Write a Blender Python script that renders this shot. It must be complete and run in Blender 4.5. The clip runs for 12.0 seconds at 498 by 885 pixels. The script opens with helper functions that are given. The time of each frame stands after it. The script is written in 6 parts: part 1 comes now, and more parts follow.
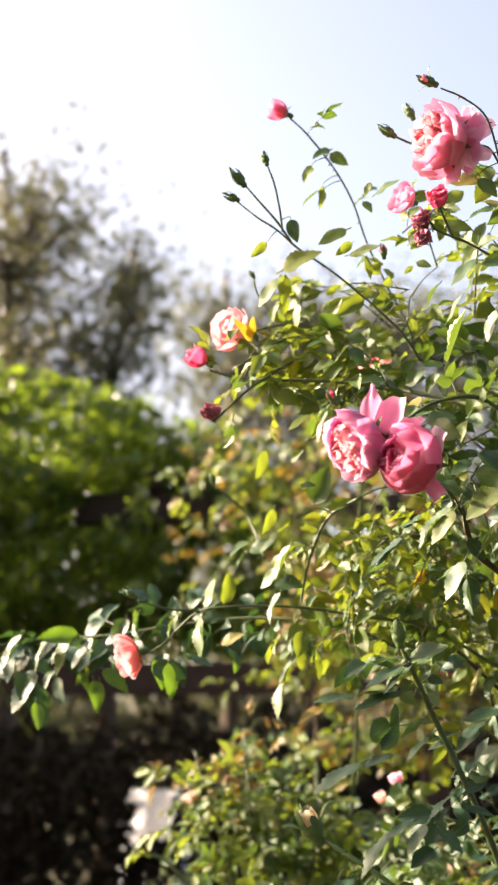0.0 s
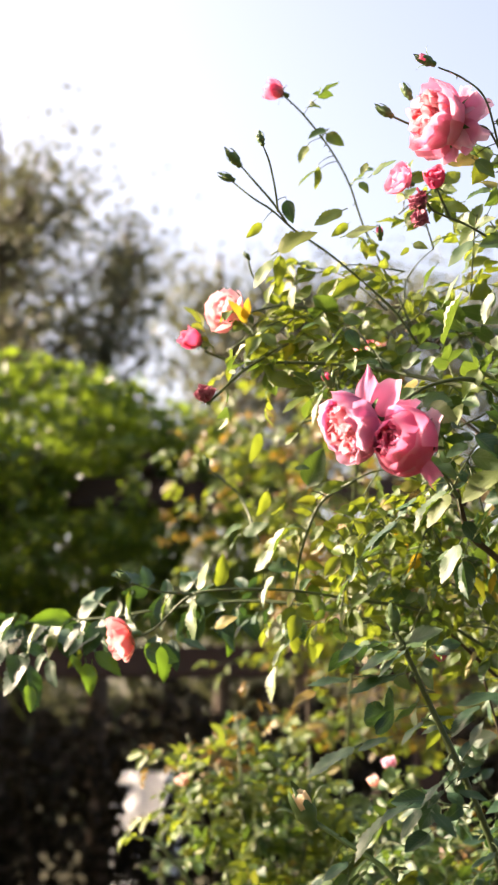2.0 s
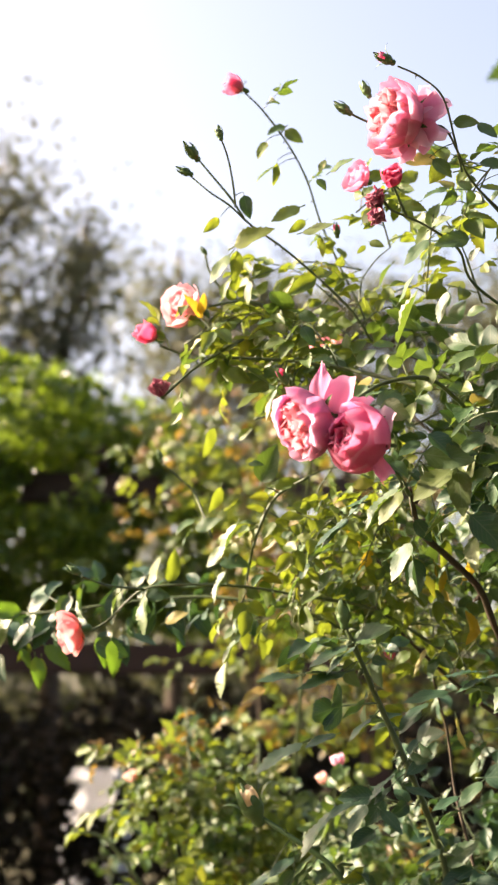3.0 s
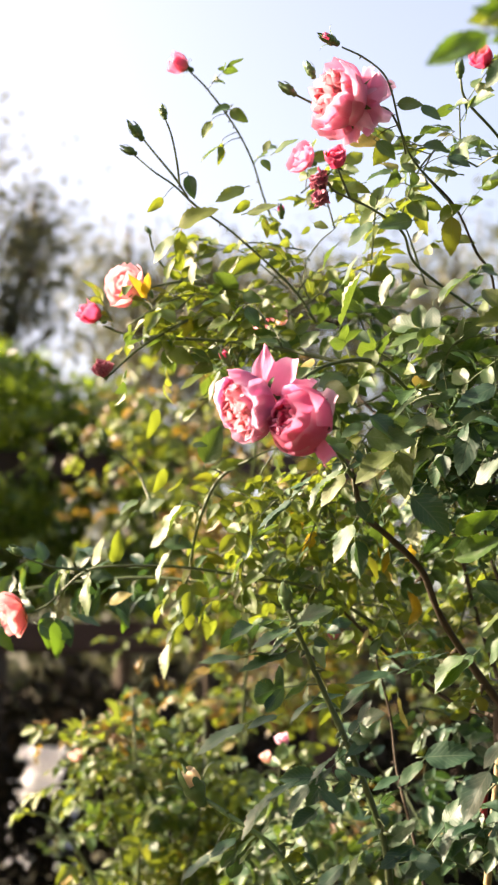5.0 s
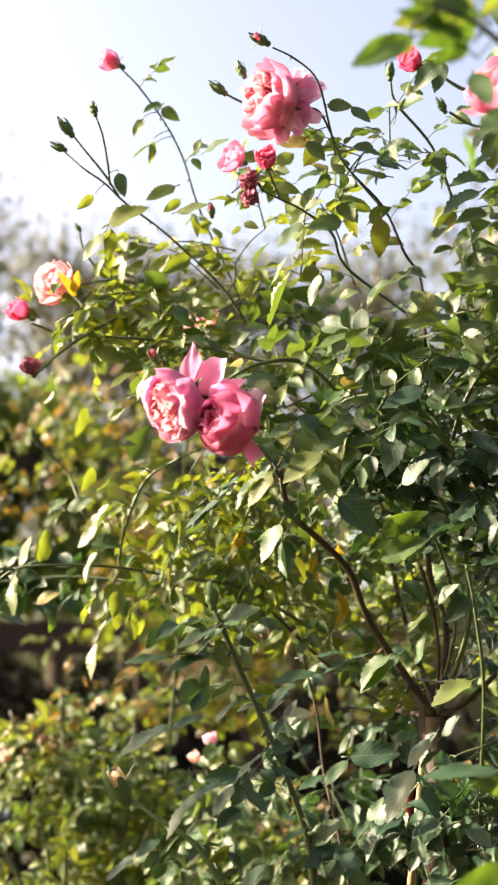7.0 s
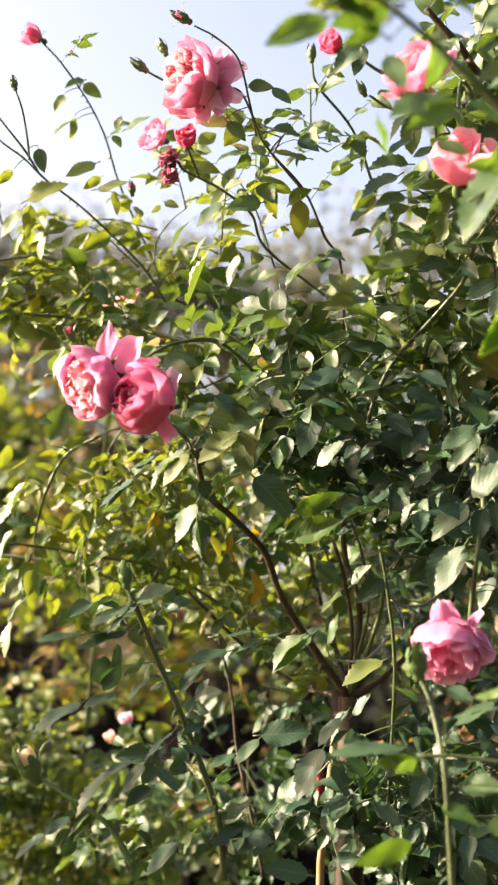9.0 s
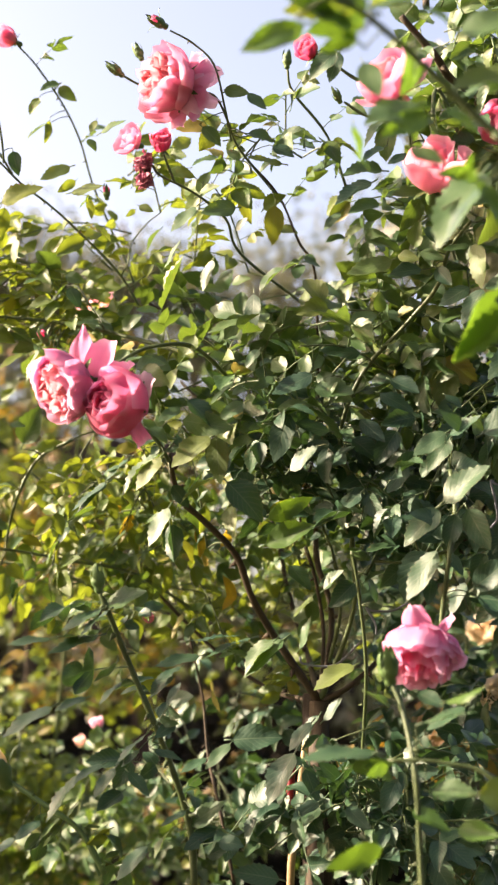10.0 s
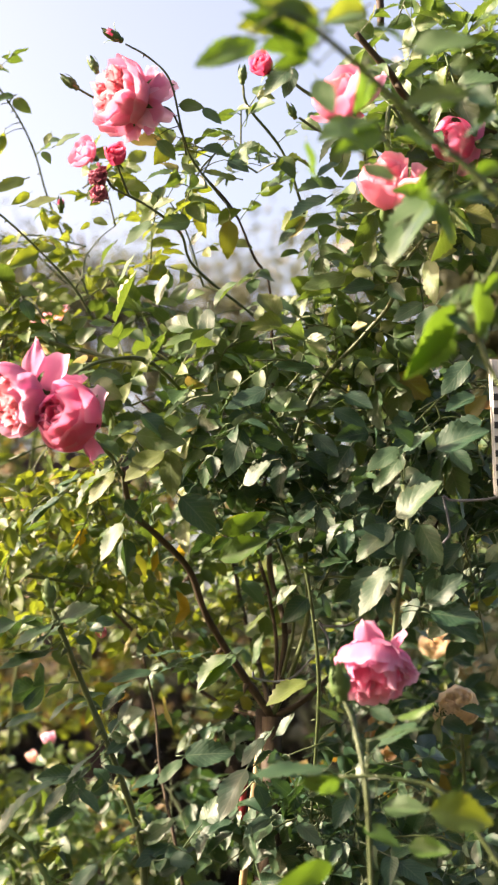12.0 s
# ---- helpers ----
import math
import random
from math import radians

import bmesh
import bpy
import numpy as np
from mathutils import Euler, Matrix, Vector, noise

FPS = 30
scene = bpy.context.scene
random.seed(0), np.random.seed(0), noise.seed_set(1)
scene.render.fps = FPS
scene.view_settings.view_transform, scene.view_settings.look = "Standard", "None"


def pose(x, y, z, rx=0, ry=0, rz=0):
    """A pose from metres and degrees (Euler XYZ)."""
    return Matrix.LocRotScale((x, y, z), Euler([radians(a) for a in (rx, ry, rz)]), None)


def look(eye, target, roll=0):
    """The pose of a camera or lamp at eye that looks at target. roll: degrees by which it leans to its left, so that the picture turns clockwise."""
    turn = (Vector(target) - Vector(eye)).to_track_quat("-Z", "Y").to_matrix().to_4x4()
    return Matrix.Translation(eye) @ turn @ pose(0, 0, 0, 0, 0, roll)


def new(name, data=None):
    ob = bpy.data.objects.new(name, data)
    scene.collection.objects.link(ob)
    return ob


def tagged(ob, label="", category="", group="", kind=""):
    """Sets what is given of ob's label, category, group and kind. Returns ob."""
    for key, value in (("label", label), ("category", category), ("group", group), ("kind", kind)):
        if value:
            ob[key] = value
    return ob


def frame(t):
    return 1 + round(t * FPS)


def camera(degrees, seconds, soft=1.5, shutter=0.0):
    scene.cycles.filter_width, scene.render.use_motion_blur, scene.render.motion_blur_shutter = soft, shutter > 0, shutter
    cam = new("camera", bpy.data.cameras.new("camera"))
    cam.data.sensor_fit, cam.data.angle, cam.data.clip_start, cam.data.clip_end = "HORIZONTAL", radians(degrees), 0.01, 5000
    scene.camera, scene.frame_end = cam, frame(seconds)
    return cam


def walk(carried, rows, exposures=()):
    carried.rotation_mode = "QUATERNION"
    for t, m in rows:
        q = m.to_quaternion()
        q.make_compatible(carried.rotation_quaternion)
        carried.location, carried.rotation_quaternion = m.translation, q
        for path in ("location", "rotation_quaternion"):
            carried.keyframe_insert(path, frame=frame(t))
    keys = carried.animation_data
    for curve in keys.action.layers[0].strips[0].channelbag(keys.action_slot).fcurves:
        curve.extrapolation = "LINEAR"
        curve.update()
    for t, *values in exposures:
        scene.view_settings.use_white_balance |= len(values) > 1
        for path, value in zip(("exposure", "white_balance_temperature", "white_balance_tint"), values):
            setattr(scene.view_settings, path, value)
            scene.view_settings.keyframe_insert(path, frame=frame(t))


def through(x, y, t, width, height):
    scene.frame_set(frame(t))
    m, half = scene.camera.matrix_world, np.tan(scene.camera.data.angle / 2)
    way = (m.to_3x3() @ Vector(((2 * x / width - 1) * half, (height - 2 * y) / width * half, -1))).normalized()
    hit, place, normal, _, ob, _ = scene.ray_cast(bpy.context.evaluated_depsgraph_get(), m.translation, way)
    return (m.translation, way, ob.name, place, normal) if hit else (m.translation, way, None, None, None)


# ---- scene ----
# A climbing rose on a wooden post in a garden, seen by a camera that pans slowly from left to right.

# ---- camera and walk ----
cam = camera(20.82, 12.0, soft=2.3)
cam.data.dof.use_dof = True
cam.data.dof.focus_distance = 1.47
cam.data.dof.aperture_fstop = 8.6
# seconds, eye x, y, z in metres, yaw, pitch and roll in degrees
ROWS = [
    (0.0, -0.0086, -0.0121, 1.3068, -0.002, 14.370, -0.190),
    (0.5, -0.0081, -0.0092, 1.3057, -0.333, 14.295, -0.347),
    (1.0, -0.0091, -0.0099, 1.3053, -0.472, 14.037, -0.321),
    (1.5, -0.0086, -0.0024, 1.3083, -0.404, 13.821, -0.327),
    (2.0, -0.0102, -0.0009, 1.3077, -0.307, 13.685, -0.039),
    (2.5, -0.0088, -0.0037, 1.3059, -0.211, 13.519, 0.356),
    (3.0, -0.0067, 0.0020, 1.3050, -2.202, 13.617, 0.467),
    (3.2, -0.0060, 0.0020, 1.3055, -2.495, 13.593, 0.440),
    (4.8, 0.0000, 0.0022, 1.3094, -4.115, 12.680, 0.100),
    (5.0, 0.0007, 0.0022, 1.3098, -4.381, 12.678, 0.095),
    (5.5, 0.0018, 0.0024, 1.3115, -5.083, 12.573, 0.035),
    (6.0, 0.0025, 0.0024, 1.3097, -5.572, 12.498, 0.357),
    (6.5, 0.0021, 0.0045, 1.3083, -6.141, 12.575, 0.345),
    (7.0, 0.0086, 0.0028, 1.3099, -7.185, 12.667, -0.109),
    (7.2, 0.0063, 0.0014, 1.3121, -7.927, 12.561, -0.191),
    (8.8, 0.0167, -0.0008, 1.3061, -10.135, 11.863, -0.129),
    (9.0, 0.0203, 0.0001, 1.3066, -10.331, 11.931, 0.007),
    (9.5, 0.0186, -0.0006, 1.3053, -10.951, 12.257, 0.036),
    (10.0, 0.0188, -0.0016, 1.3065, -11.537, 12.116, 0.111),
    (10.5, 0.0212, -0.0006, 1.3069, -12.098, 12.052, 0.016),
    (11.0, 0.0215, 0.0014, 1.3057, -12.762, 12.144, -0.103),
    (11.5, 0.0219, 0.0004, 1.3082, -13.173, 12.165, -0.144),
    (12.0, 0.0224, -0.0003, 1.3086, -13.415, 12.668, -0.031),
]


def carried_pose(x, y, z, yaw, pitch, roll):
    ya, pi_ = radians(yaw), radians(pitch)
    ahead = Vector((-math.sin(ya) * math.cos(pi_), math.cos(ya) * math.cos(pi_), math.sin(pi_)))
    eye = Vector((x, y, z))
    return look(eye, eye + ahead, roll)


walk(cam, [(r[0], carried_pose(*r[1:])) for r in ROWS], exposures=((0.0, 1.90, 7600, 20), (6.0, 1.90, 7650, 20), (9.5, 1.89, 7750, 21), (12.0, 1.89, 7800, 22)))

# ---- world and sun ----
SUN_FROM = Vector((-0.86, 0.24, 0.44)).normalized()
world = bpy.data.worlds.new("sky")
scene.world = world
world.use_nodes = True
wn = world.node_tree.nodes
wl = world.node_tree.links
sky = wn.new("ShaderNodeTexSky")
sky.sky_type = "NISHITA"
sky.sun_disc = False
sky.sun_elevation = math.asin(SUN_FROM.z)
sky.sun_rotation = math.atan2(SUN_FROM.x, SUN_FROM.y)
sky.air_density, sky.dust_density, sky.ozone_density = 1.0, 5.5, 0.8
wn["Background"].inputs["Strength"].default_value = 0.132
wl.new(sky.outputs[0], wn["Background"].inputs["Color"])
sun = new("sun", bpy.data.lights.new("sun", "SUN"))
sun.data.energy, sun.data.angle, sun.data.color = 5.0, radians(0.6), (1.0, 0.93, 0.80)
sun.matrix_world = look(SUN_FROM * 30, (0, 0, 0))


# ---- materials ----
def nodes_of(name):
    m = bpy.data.materials.new(name)
    m.use_nodes = True
    nt = m.node_tree
    return m, nt, nt.nodes["Principled BSDF"], nt.nodes["Material Output"]


def node(nt, kind, **values):
    n = nt.nodes.new(kind)
    for k, v in values.items():
        n.inputs[k.replace("_", " ")].default_value = v
    return n


def mix(nt, fac, a, b, mode="MIX"):
    n = nt.nodes.new("ShaderNodeMix")
    n.data_type, n.blend_type = "RGBA", mode
    for socket, v in ((n.inputs[0], fac), (n.inputs[6], a), (n.inputs[7], b)):
        if isinstance(v, (int, float)):
            socket.default_value = v
        elif isinstance(v, tuple):
            socket.default_value = (*v, 1)
        else:
            nt.links.new(v, socket)
    return n.outputs[2]


def ramp(nt, fac, stops):
    n = nt.nodes.new("ShaderNodeValToRGB")
    el = n.color_ramp.elements
    while len(el) < len(stops):
        el.new(0.5)
    for e, (p, c) in zip(el, stops):
        e.position, e.color = p, (*c, 1)
    nt.links.new(fac, n.inputs[0])
    return n.outputs[0]


def mathn(nt, op, a, b=0.0):
    n = nt.nodes.new("ShaderNodeMath")
    n.operation = op
    for socket, v in ((n.inputs[0], a), (n.inputs[1], b)):
        if isinstance(v, (int, float)):
            socket.default_value = v
        else:
            nt.links.new(v, socket)
    return n.outputs[0]


def bump(nt, bsdf, height, strength, distance):
    n = node(nt, "ShaderNodeBump", Strength=strength, Distance=distance)
    nt.links.new(height, n.inputs["Height"])
    nt.links.new(n.outputs[0], bsdf.inputs["Normal"])
    return n.outputs[0]


def shared_random(nt):
    """One random number for each object and each loose piece of a mesh."""
    info, geo = nt.nodes.new("ShaderNodeObjectInfo"), nt.nodes.new("ShaderNodeNewGeometry")
    return mathn(nt, "FRACT", mathn(nt, "ADD", info.outputs["Random"], geo.outputs["Random Per Island"]))


def noise_tex(nt, scale, detail=3.0, rough=0.6):
    co = nt.nodes.new("ShaderNodeTexCoord")
    n = node(nt, "ShaderNodeTexNoise", Scale=scale, Detail=detail, Roughness=rough)
    nt.links.new(co.outputs["Object"], n.inputs["Vector"])
    return n.outputs["Fac"]


def leaf_material(name, stops, through_colour, translucent=0.38, rough=0.38, veins=True, gloss=0.5):
    m, nt, bsdf, out = nodes_of(name)
    rnd = shared_random(nt)
    base = ramp(nt, rnd, stops)
    blotch = noise_tex(nt, 60.0)
    base = mix(nt, mathn(nt, "MULTIPLY", blotch, 0.7), base, mix(nt, 1.0, base, (0.60, 0.68, 0.58), "MULTIPLY"))
    through = mix(nt, 0.75, base, through_colour)
    if veins:
        uv = nt.nodes.new("ShaderNodeUVMap")
        sep = nt.nodes.new("ShaderNodeSeparateXYZ")
        nt.links.new(uv.outputs[0], sep.inputs[0])
        side = mathn(nt, "ABSOLUTE", mathn(nt, "SUBTRACT", sep.outputs[0], 0.5))
        rib = mathn(nt, "SUBTRACT", 1.0, mathn(nt, "MINIMUM", mathn(nt, "MULTIPLY", side, 30.0), 1.0))
        slant = mathn(nt, "SUBTRACT", mathn(nt, "MULTIPLY", sep.outputs[1], 8.0), mathn(nt, "MULTIPLY", side, 5.0))
        slant = mathn(nt, "ADD", slant, mathn(nt, "MULTIPLY", blotch, 0.6))
        wave = mathn(nt, "ABSOLUTE", mathn(nt, "SUBTRACT", mathn(nt, "FRACT", slant), 0.5))
        vein = mathn(nt, "SUBTRACT", 1.0, mathn(nt, "MINIMUM", mathn(nt, "MULTIPLY", wave, 7.0), 1.0))
        lines = mathn(nt, "MAXIMUM", rib, mathn(nt, "MULTIPLY", vein, 0.55))
        base = mix(nt, mathn(nt, "MULTIPLY", lines, 0.40), base, mix(nt, 0.6, base, (0.30, 0.36, 0.20)))
        through = mix(nt, mathn(nt, "MULTIPLY", lines, 0.45), through, mix(nt, 1.0, through, (0.42, 0.50, 0.42), "MULTIPLY"))
        # dry, browned spots and margins on some leaves
        edge = mathn(nt, "POWER", mathn(nt, "MULTIPLY", side, 2.0), 6.0)
        spots = noise_tex(nt, 220.0, 2.0)
        worn = mathn(nt, "MULTIPLY", mathn(nt, "GREATER_THAN", mathn(nt, "ADD", spots, mathn(nt, "MULTIPLY", edge, 0.20)), 0.72), mathn(nt, "GREATER_THAN", rnd, 0.6))
        base = mix(nt, mathn(nt, "MULTIPLY", worn, 0.6), base, (0.20, 0.13, 0.05))
        fine = noise_tex(nt, 700.0, 2.0)
        puff = mathn(nt, "SUBTRACT", mathn(nt, "SINE", mathn(nt, "MULTIPLY", wave, 3.1)), mathn(nt, "MULTIPLY", rib, 0.9))
        bump(nt, bsdf, mathn(nt, "ADD", puff, mathn(nt, "ADD", mathn(nt, "MULTIPLY", blotch, 0.8), mathn(nt, "MULTIPLY", fine, 0.7))), 0.18, 0.0009)
    nt.links.new(base, bsdf.inputs["Base Color"])
    bsdf.inputs["Roughness"].default_value = rough
    bsdf.inputs["Specular IOR Level"].default_value = gloss
    tr = nt.nodes.new("ShaderNodeBsdfTranslucent")
    nt.links.new(through, tr.inputs["Color"])
    ms = nt.nodes.new("ShaderNodeMixShader")
    ms.inputs[0].default_value = translucent
    nt.links.new(bsdf.outputs[0], ms.inputs[1])
    nt.links.new(tr.outputs[0], ms.inputs[2])
    nt.links.new(ms.outputs[0], out.inputs["Surface"])
    return m


def petal_material(name, base_colour, tip_colour, rim_colour, translucent=0.52):
    m, nt, bsdf, out = nodes_of(name)
    uv = nt.nodes.new("ShaderNodeUVMap")
    sep = nt.nodes.new("ShaderNodeSeparateXYZ")
    nt.links.new(uv.outputs[0], sep.inputs[0])
    col = ramp(nt, sep.outputs[1], [(0.10, base_colour), (0.55, tip_colour), (0.84, tip_colour), (1.0, rim_colour)])
    info = nt.nodes.new("ShaderNodeObjectInfo")
    col = mix(nt, mathn(nt, "MULTIPLY", info.outputs["Random"], 0.4), col, rim_colour)
    mp = nt.nodes.new("ShaderNodeMapping")
    mp.inputs["Scale"].default_value = (14.0, 1.2, 1.0)
    nt.links.new(uv.outputs[0], mp.inputs[0])
    streak = node(nt, "ShaderNodeTexNoise", Scale=2.2, Detail=4.0, Roughness=0.6)
    nt.links.new(mp.outputs[0], streak.inputs["Vector"])
    col = mix(nt, mathn(nt, "MULTIPLY", streak.outputs["Fac"], 0.45), col, mix(nt, 1.0, col, (0.86, 0.55, 0.62), "MULTIPLY"))
    nt.links.new(col, bsdf.inputs["Base Color"])
    bsdf.inputs["Roughness"].default_value = 0.6
    bsdf.inputs["Specular IOR Level"].default_value = 0.25
    bsdf.inputs["Sheen Weight"].default_value = 0.12
    bump(nt, bsdf, streak.outputs["Fac"], 0.5, 0.0015)
    tr = nt.nodes.new("ShaderNodeBsdfTranslucent")
    nt.links.new(col, tr.inputs["Color"])
    ms = nt.nodes.new("ShaderNodeMixShader")
    ms.inputs[0].default_value = translucent
    nt.links.new(bsdf.outputs[0], ms.inputs[1])
    nt.links.new(tr.outputs[0], ms.inputs[2])
    nt.links.new(ms.outputs[0], out.inputs["Surface"])
    return m


def rough_material(name, a, b, scale, rough=0.8, bump_strength=0.5, bump_distance=0.01, stretch=None, metal=0.0):
    m, nt, bsdf, out = nodes_of(name)
    co = nt.nodes.new("ShaderNodeTexCoord")
    mp = nt.nodes.new("ShaderNodeMapping")
    nt.links.new(co.outputs["Object"], mp.inputs[0])
    if stretch:
        mp.inputs["Scale"].default_value = stretch
    big = node(nt, "ShaderNodeTexNoise", Scale=scale, Detail=5.0, Roughness=0.65)
    fine = node(nt, "ShaderNodeTexNoise", Scale=scale * 9, Detail=4.0, Roughness=0.7)
    for n in (big, fine):
        nt.links.new(mp.outputs[0], n.inputs["Vector"])
    both = mathn(nt, "ADD", mathn(nt, "MULTIPLY", big.outputs["Fac"], 0.6), mathn(nt, "MULTIPLY", fine.outputs["Fac"], 0.4))
    col = ramp(nt, both, [(0.32, a), (0.68, b)])
    nt.links.new(col, bsdf.inputs["Base Color"])
    bsdf.inputs["Specular IOR Level"].default_value = 0.3
    bsdf.inputs["Roughness"].default_value, bsdf.inputs["Metallic"].default_value = rough, metal
    bump(nt, bsdf, both, bump_strength, bump_distance)
    return m


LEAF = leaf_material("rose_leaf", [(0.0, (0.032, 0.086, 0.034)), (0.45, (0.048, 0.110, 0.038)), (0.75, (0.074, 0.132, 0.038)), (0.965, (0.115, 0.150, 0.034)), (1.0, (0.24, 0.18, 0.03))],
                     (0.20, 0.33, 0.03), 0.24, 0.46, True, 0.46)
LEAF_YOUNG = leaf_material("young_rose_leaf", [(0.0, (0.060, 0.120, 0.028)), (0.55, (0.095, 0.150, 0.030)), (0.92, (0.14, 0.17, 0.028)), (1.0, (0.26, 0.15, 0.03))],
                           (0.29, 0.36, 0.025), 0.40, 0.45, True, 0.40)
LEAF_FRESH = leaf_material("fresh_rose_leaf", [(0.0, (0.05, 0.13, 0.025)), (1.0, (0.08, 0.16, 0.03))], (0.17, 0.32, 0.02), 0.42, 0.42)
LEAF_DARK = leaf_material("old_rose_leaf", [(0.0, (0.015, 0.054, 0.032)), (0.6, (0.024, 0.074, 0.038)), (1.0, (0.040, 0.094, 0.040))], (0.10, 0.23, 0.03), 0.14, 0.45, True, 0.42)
LEAF_COPPER = leaf_material("copper_rose_leaf", [(0.0, (0.17, 0.065, 0.022)), (0.4, (0.165, 0.105, 0.025)), (1.0, (0.12, 0.135, 0.03))], (0.32, 0.20, 0.02), 0.4, 0.45)
LEAF_GOLD = leaf_material("yellowed_rose_leaf", [(0.0, (0.28, 0.22, 0.03)), (1.0, (0.38, 0.24, 0.03))], (0.62, 0.42, 0.03), 0.5, 0.48)
IVY = leaf_material("climber_leaf", [(0.0, (0.014, 0.040, 0.014)), (0.5, (0.032, 0.074, 0.018)), (0.75, (0.085, 0.145, 0.026)), (1.0, (0.22, 0.25, 0.04))], (0.32, 0.46, 0.03), 0.40, 0.34, False, 0.45)
WOODS = leaf_material("tree_leaf", [(0.0, (0.034, 0.044, 0.030)), (0.6, (0.058, 0.070, 0.038)), (1.0, (0.105, 0.100, 0.055))], (0.20, 0.21, 0.09), 0.33, 0.5, False)
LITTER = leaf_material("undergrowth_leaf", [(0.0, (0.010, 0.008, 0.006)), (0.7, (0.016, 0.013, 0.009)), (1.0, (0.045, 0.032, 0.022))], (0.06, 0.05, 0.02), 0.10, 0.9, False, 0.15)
CANE_GREEN = rough_material("green_cane_bark", (0.038, 0.062, 0.024), (0.090, 0.120, 0.045), 40, 0.45, 0.2, 0.002)
CANE_BROWN = rough_material("brown_cane_bark", (0.024, 0.017, 0.011), (0.080, 0.056, 0.034), 50, 0.7, 0.5, 0.003, (1, 1, 0.3))
SEPAL = rough_material("sepal_green", (0.05, 0.10, 0.03), (0.10, 0.17, 0.06), 80, 0.5, 0.2, 0.001)
BARK = rough_material("tree_bark", (0.03, 0.022, 0.016), (0.09, 0.068, 0.05), 6, 0.9, 0.7, 0.02, (1, 1, 0.25))
TIMBER = rough_material("dark_stained_timber", (0.022, 0.012, 0.011), (0.055, 0.030, 0.026), 8, 0.6, 0.4, 0.004, (0.15, 1, 1))
POST_WOOD = rough_material("weathered_post_wood", (0.010, 0.007, 0.005), (0.038, 0.025, 0.018), 30, 0.85, 0.8, 0.004, (1, 1, 0.2))
BAMBOO = rough_material("bamboo", (0.25, 0.17, 0.08), (0.42, 0.30, 0.16), 30, 0.5, 0.3, 0.001, (1, 1, 0.1))
RED_TAPE = rough_material("red_plastic_tape", (0.09, 0.005, 0.010), (0.19, 0.012, 0.018), 60, 0.4, 0.2, 0.001)
WIRE = rough_material("grey_coated_wire", (0.10, 0.11, 0.13), (0.18, 0.19, 0.22), 60, 0.4, 0.1, 0.0005)
GROUND = rough_material("soil_and_grass", (0.030, 0.034, 0.014), (0.10, 0.085, 0.045), 1.6, 0.95, 1.0, 0.05)
CONCRETE = rough_material("whitewash", (0.74, 0.76, 0.82), (0.82, 0.84, 0.88), 3, 0.8, 0.3, 0.004)
WHITE_SIGN = rough_material("white_painted_board", (0.72, 0.72, 0.72), (0.82, 0.82, 0.81), 5, 0.5, 0.1, 0.001)
SIGN_INK = rough_material("dark_sign_ink", (0.03, 0.03, 0.035), (0.05, 0.05, 0.055), 20, 0.6, 0.1, 0.001)
PINK = petal_material("warm_pink_petal", (0.84, 0.34, 0.30), (0.81, 0.20, 0.37), (0.87, 0.45, 0.60))
ROSE_PINK = petal_material("deep_pink_petal", (0.90, 0.30, 0.36), (0.91, 0.21, 0.43), (0.90, 0.42, 0.62), 0.62)
PEACH = petal_material("peach_pink_petal", (0.88, 0.27, 0.15), (0.82, 0.25, 0.29), (0.86, 0.42, 0.48))
SALMON = petal_material("salmon_petal", (0.92, 0.38, 0.16), (0.87, 0.31, 0.33), (0.90, 0.50, 0.50))
CORAL = petal_material("coral_red_petal", (0.74, 0.14, 0.16), (0.70, 0.07, 0.20), (0.83, 0.26, 0.40))
MAUVE = petal_material("mauve_pink_petal", (0.84, 0.36, 0.34), (0.78, 0.25, 0.43), (0.87, 0.52, 0.68))
PALE = petal_material("pale_pink_petal", (0.90, 0.50, 0.38), (0.85, 0.40, 0.42), (0.88, 0.58, 0.62))
APRICOT = petal_material("pale_apricot_petal", (0.90, 0.62, 0.36), (0.90, 0.56, 0.48), (0.92, 0.74, 0.68))
CREAM = petal_material("cream_petal", (0.84, 0.66, 0.32), (0.85, 0.74, 0.48), (0.88, 0.82, 0.64))
BRIGHT = petal_material("clear_pink_petal", (0.86, 0.34, 0.34), (0.86, 0.30, 0.42), (0.90, 0.54, 0.64))
LILAC = petal_material("lilac_pink_petal", (0.82, 0.27, 0.36), (0.80, 0.30, 0.52), (0.88, 0.54, 0.73))
BLUSH = petal_material("blush_lilac_petal", (0.84, 0.46, 0.52), (0.85, 0.50, 0.64), (0.90, 0.66, 0.78))
WITHERED = petal_material("withered_petal", (0.24, 0.045, 0.07), (0.36, 0.07, 0.14), (0.50, 0.21, 0.26), 0.2)


# ---- mesh tools ----
class Shape:
    """Vertices, faces and texture places of one mesh."""

    def __init__(self):
        self.v, self.f, self.uv = [], [], []

    def add(self, verts, faces, uvs=None):
        n = len(self.v)
        self.v.extend(tuple(p) for p in verts)
        for k, fc in enumerate(faces):
            self.f.append([n + i for i in fc])
            self.uv.extend([uvs[i] for i in fc] if uvs else [(0.5, 0.5)] * len(fc))
        return self

    def mesh(self, name, material, smooth=True):
        me = bpy.data.meshes.new(name)
        me.from_pydata(self.v, [], self.f)
        layer = me.uv_layers.new(name="UVMap")
        layer.data.foreach_set("uv", np.array(self.uv, dtype=np.float32).ravel())
        if smooth:
            me.polygons.foreach_set("use_smooth", [True] * len(me.polygons))
        me.materials.append(material)
        me.update()
        return me


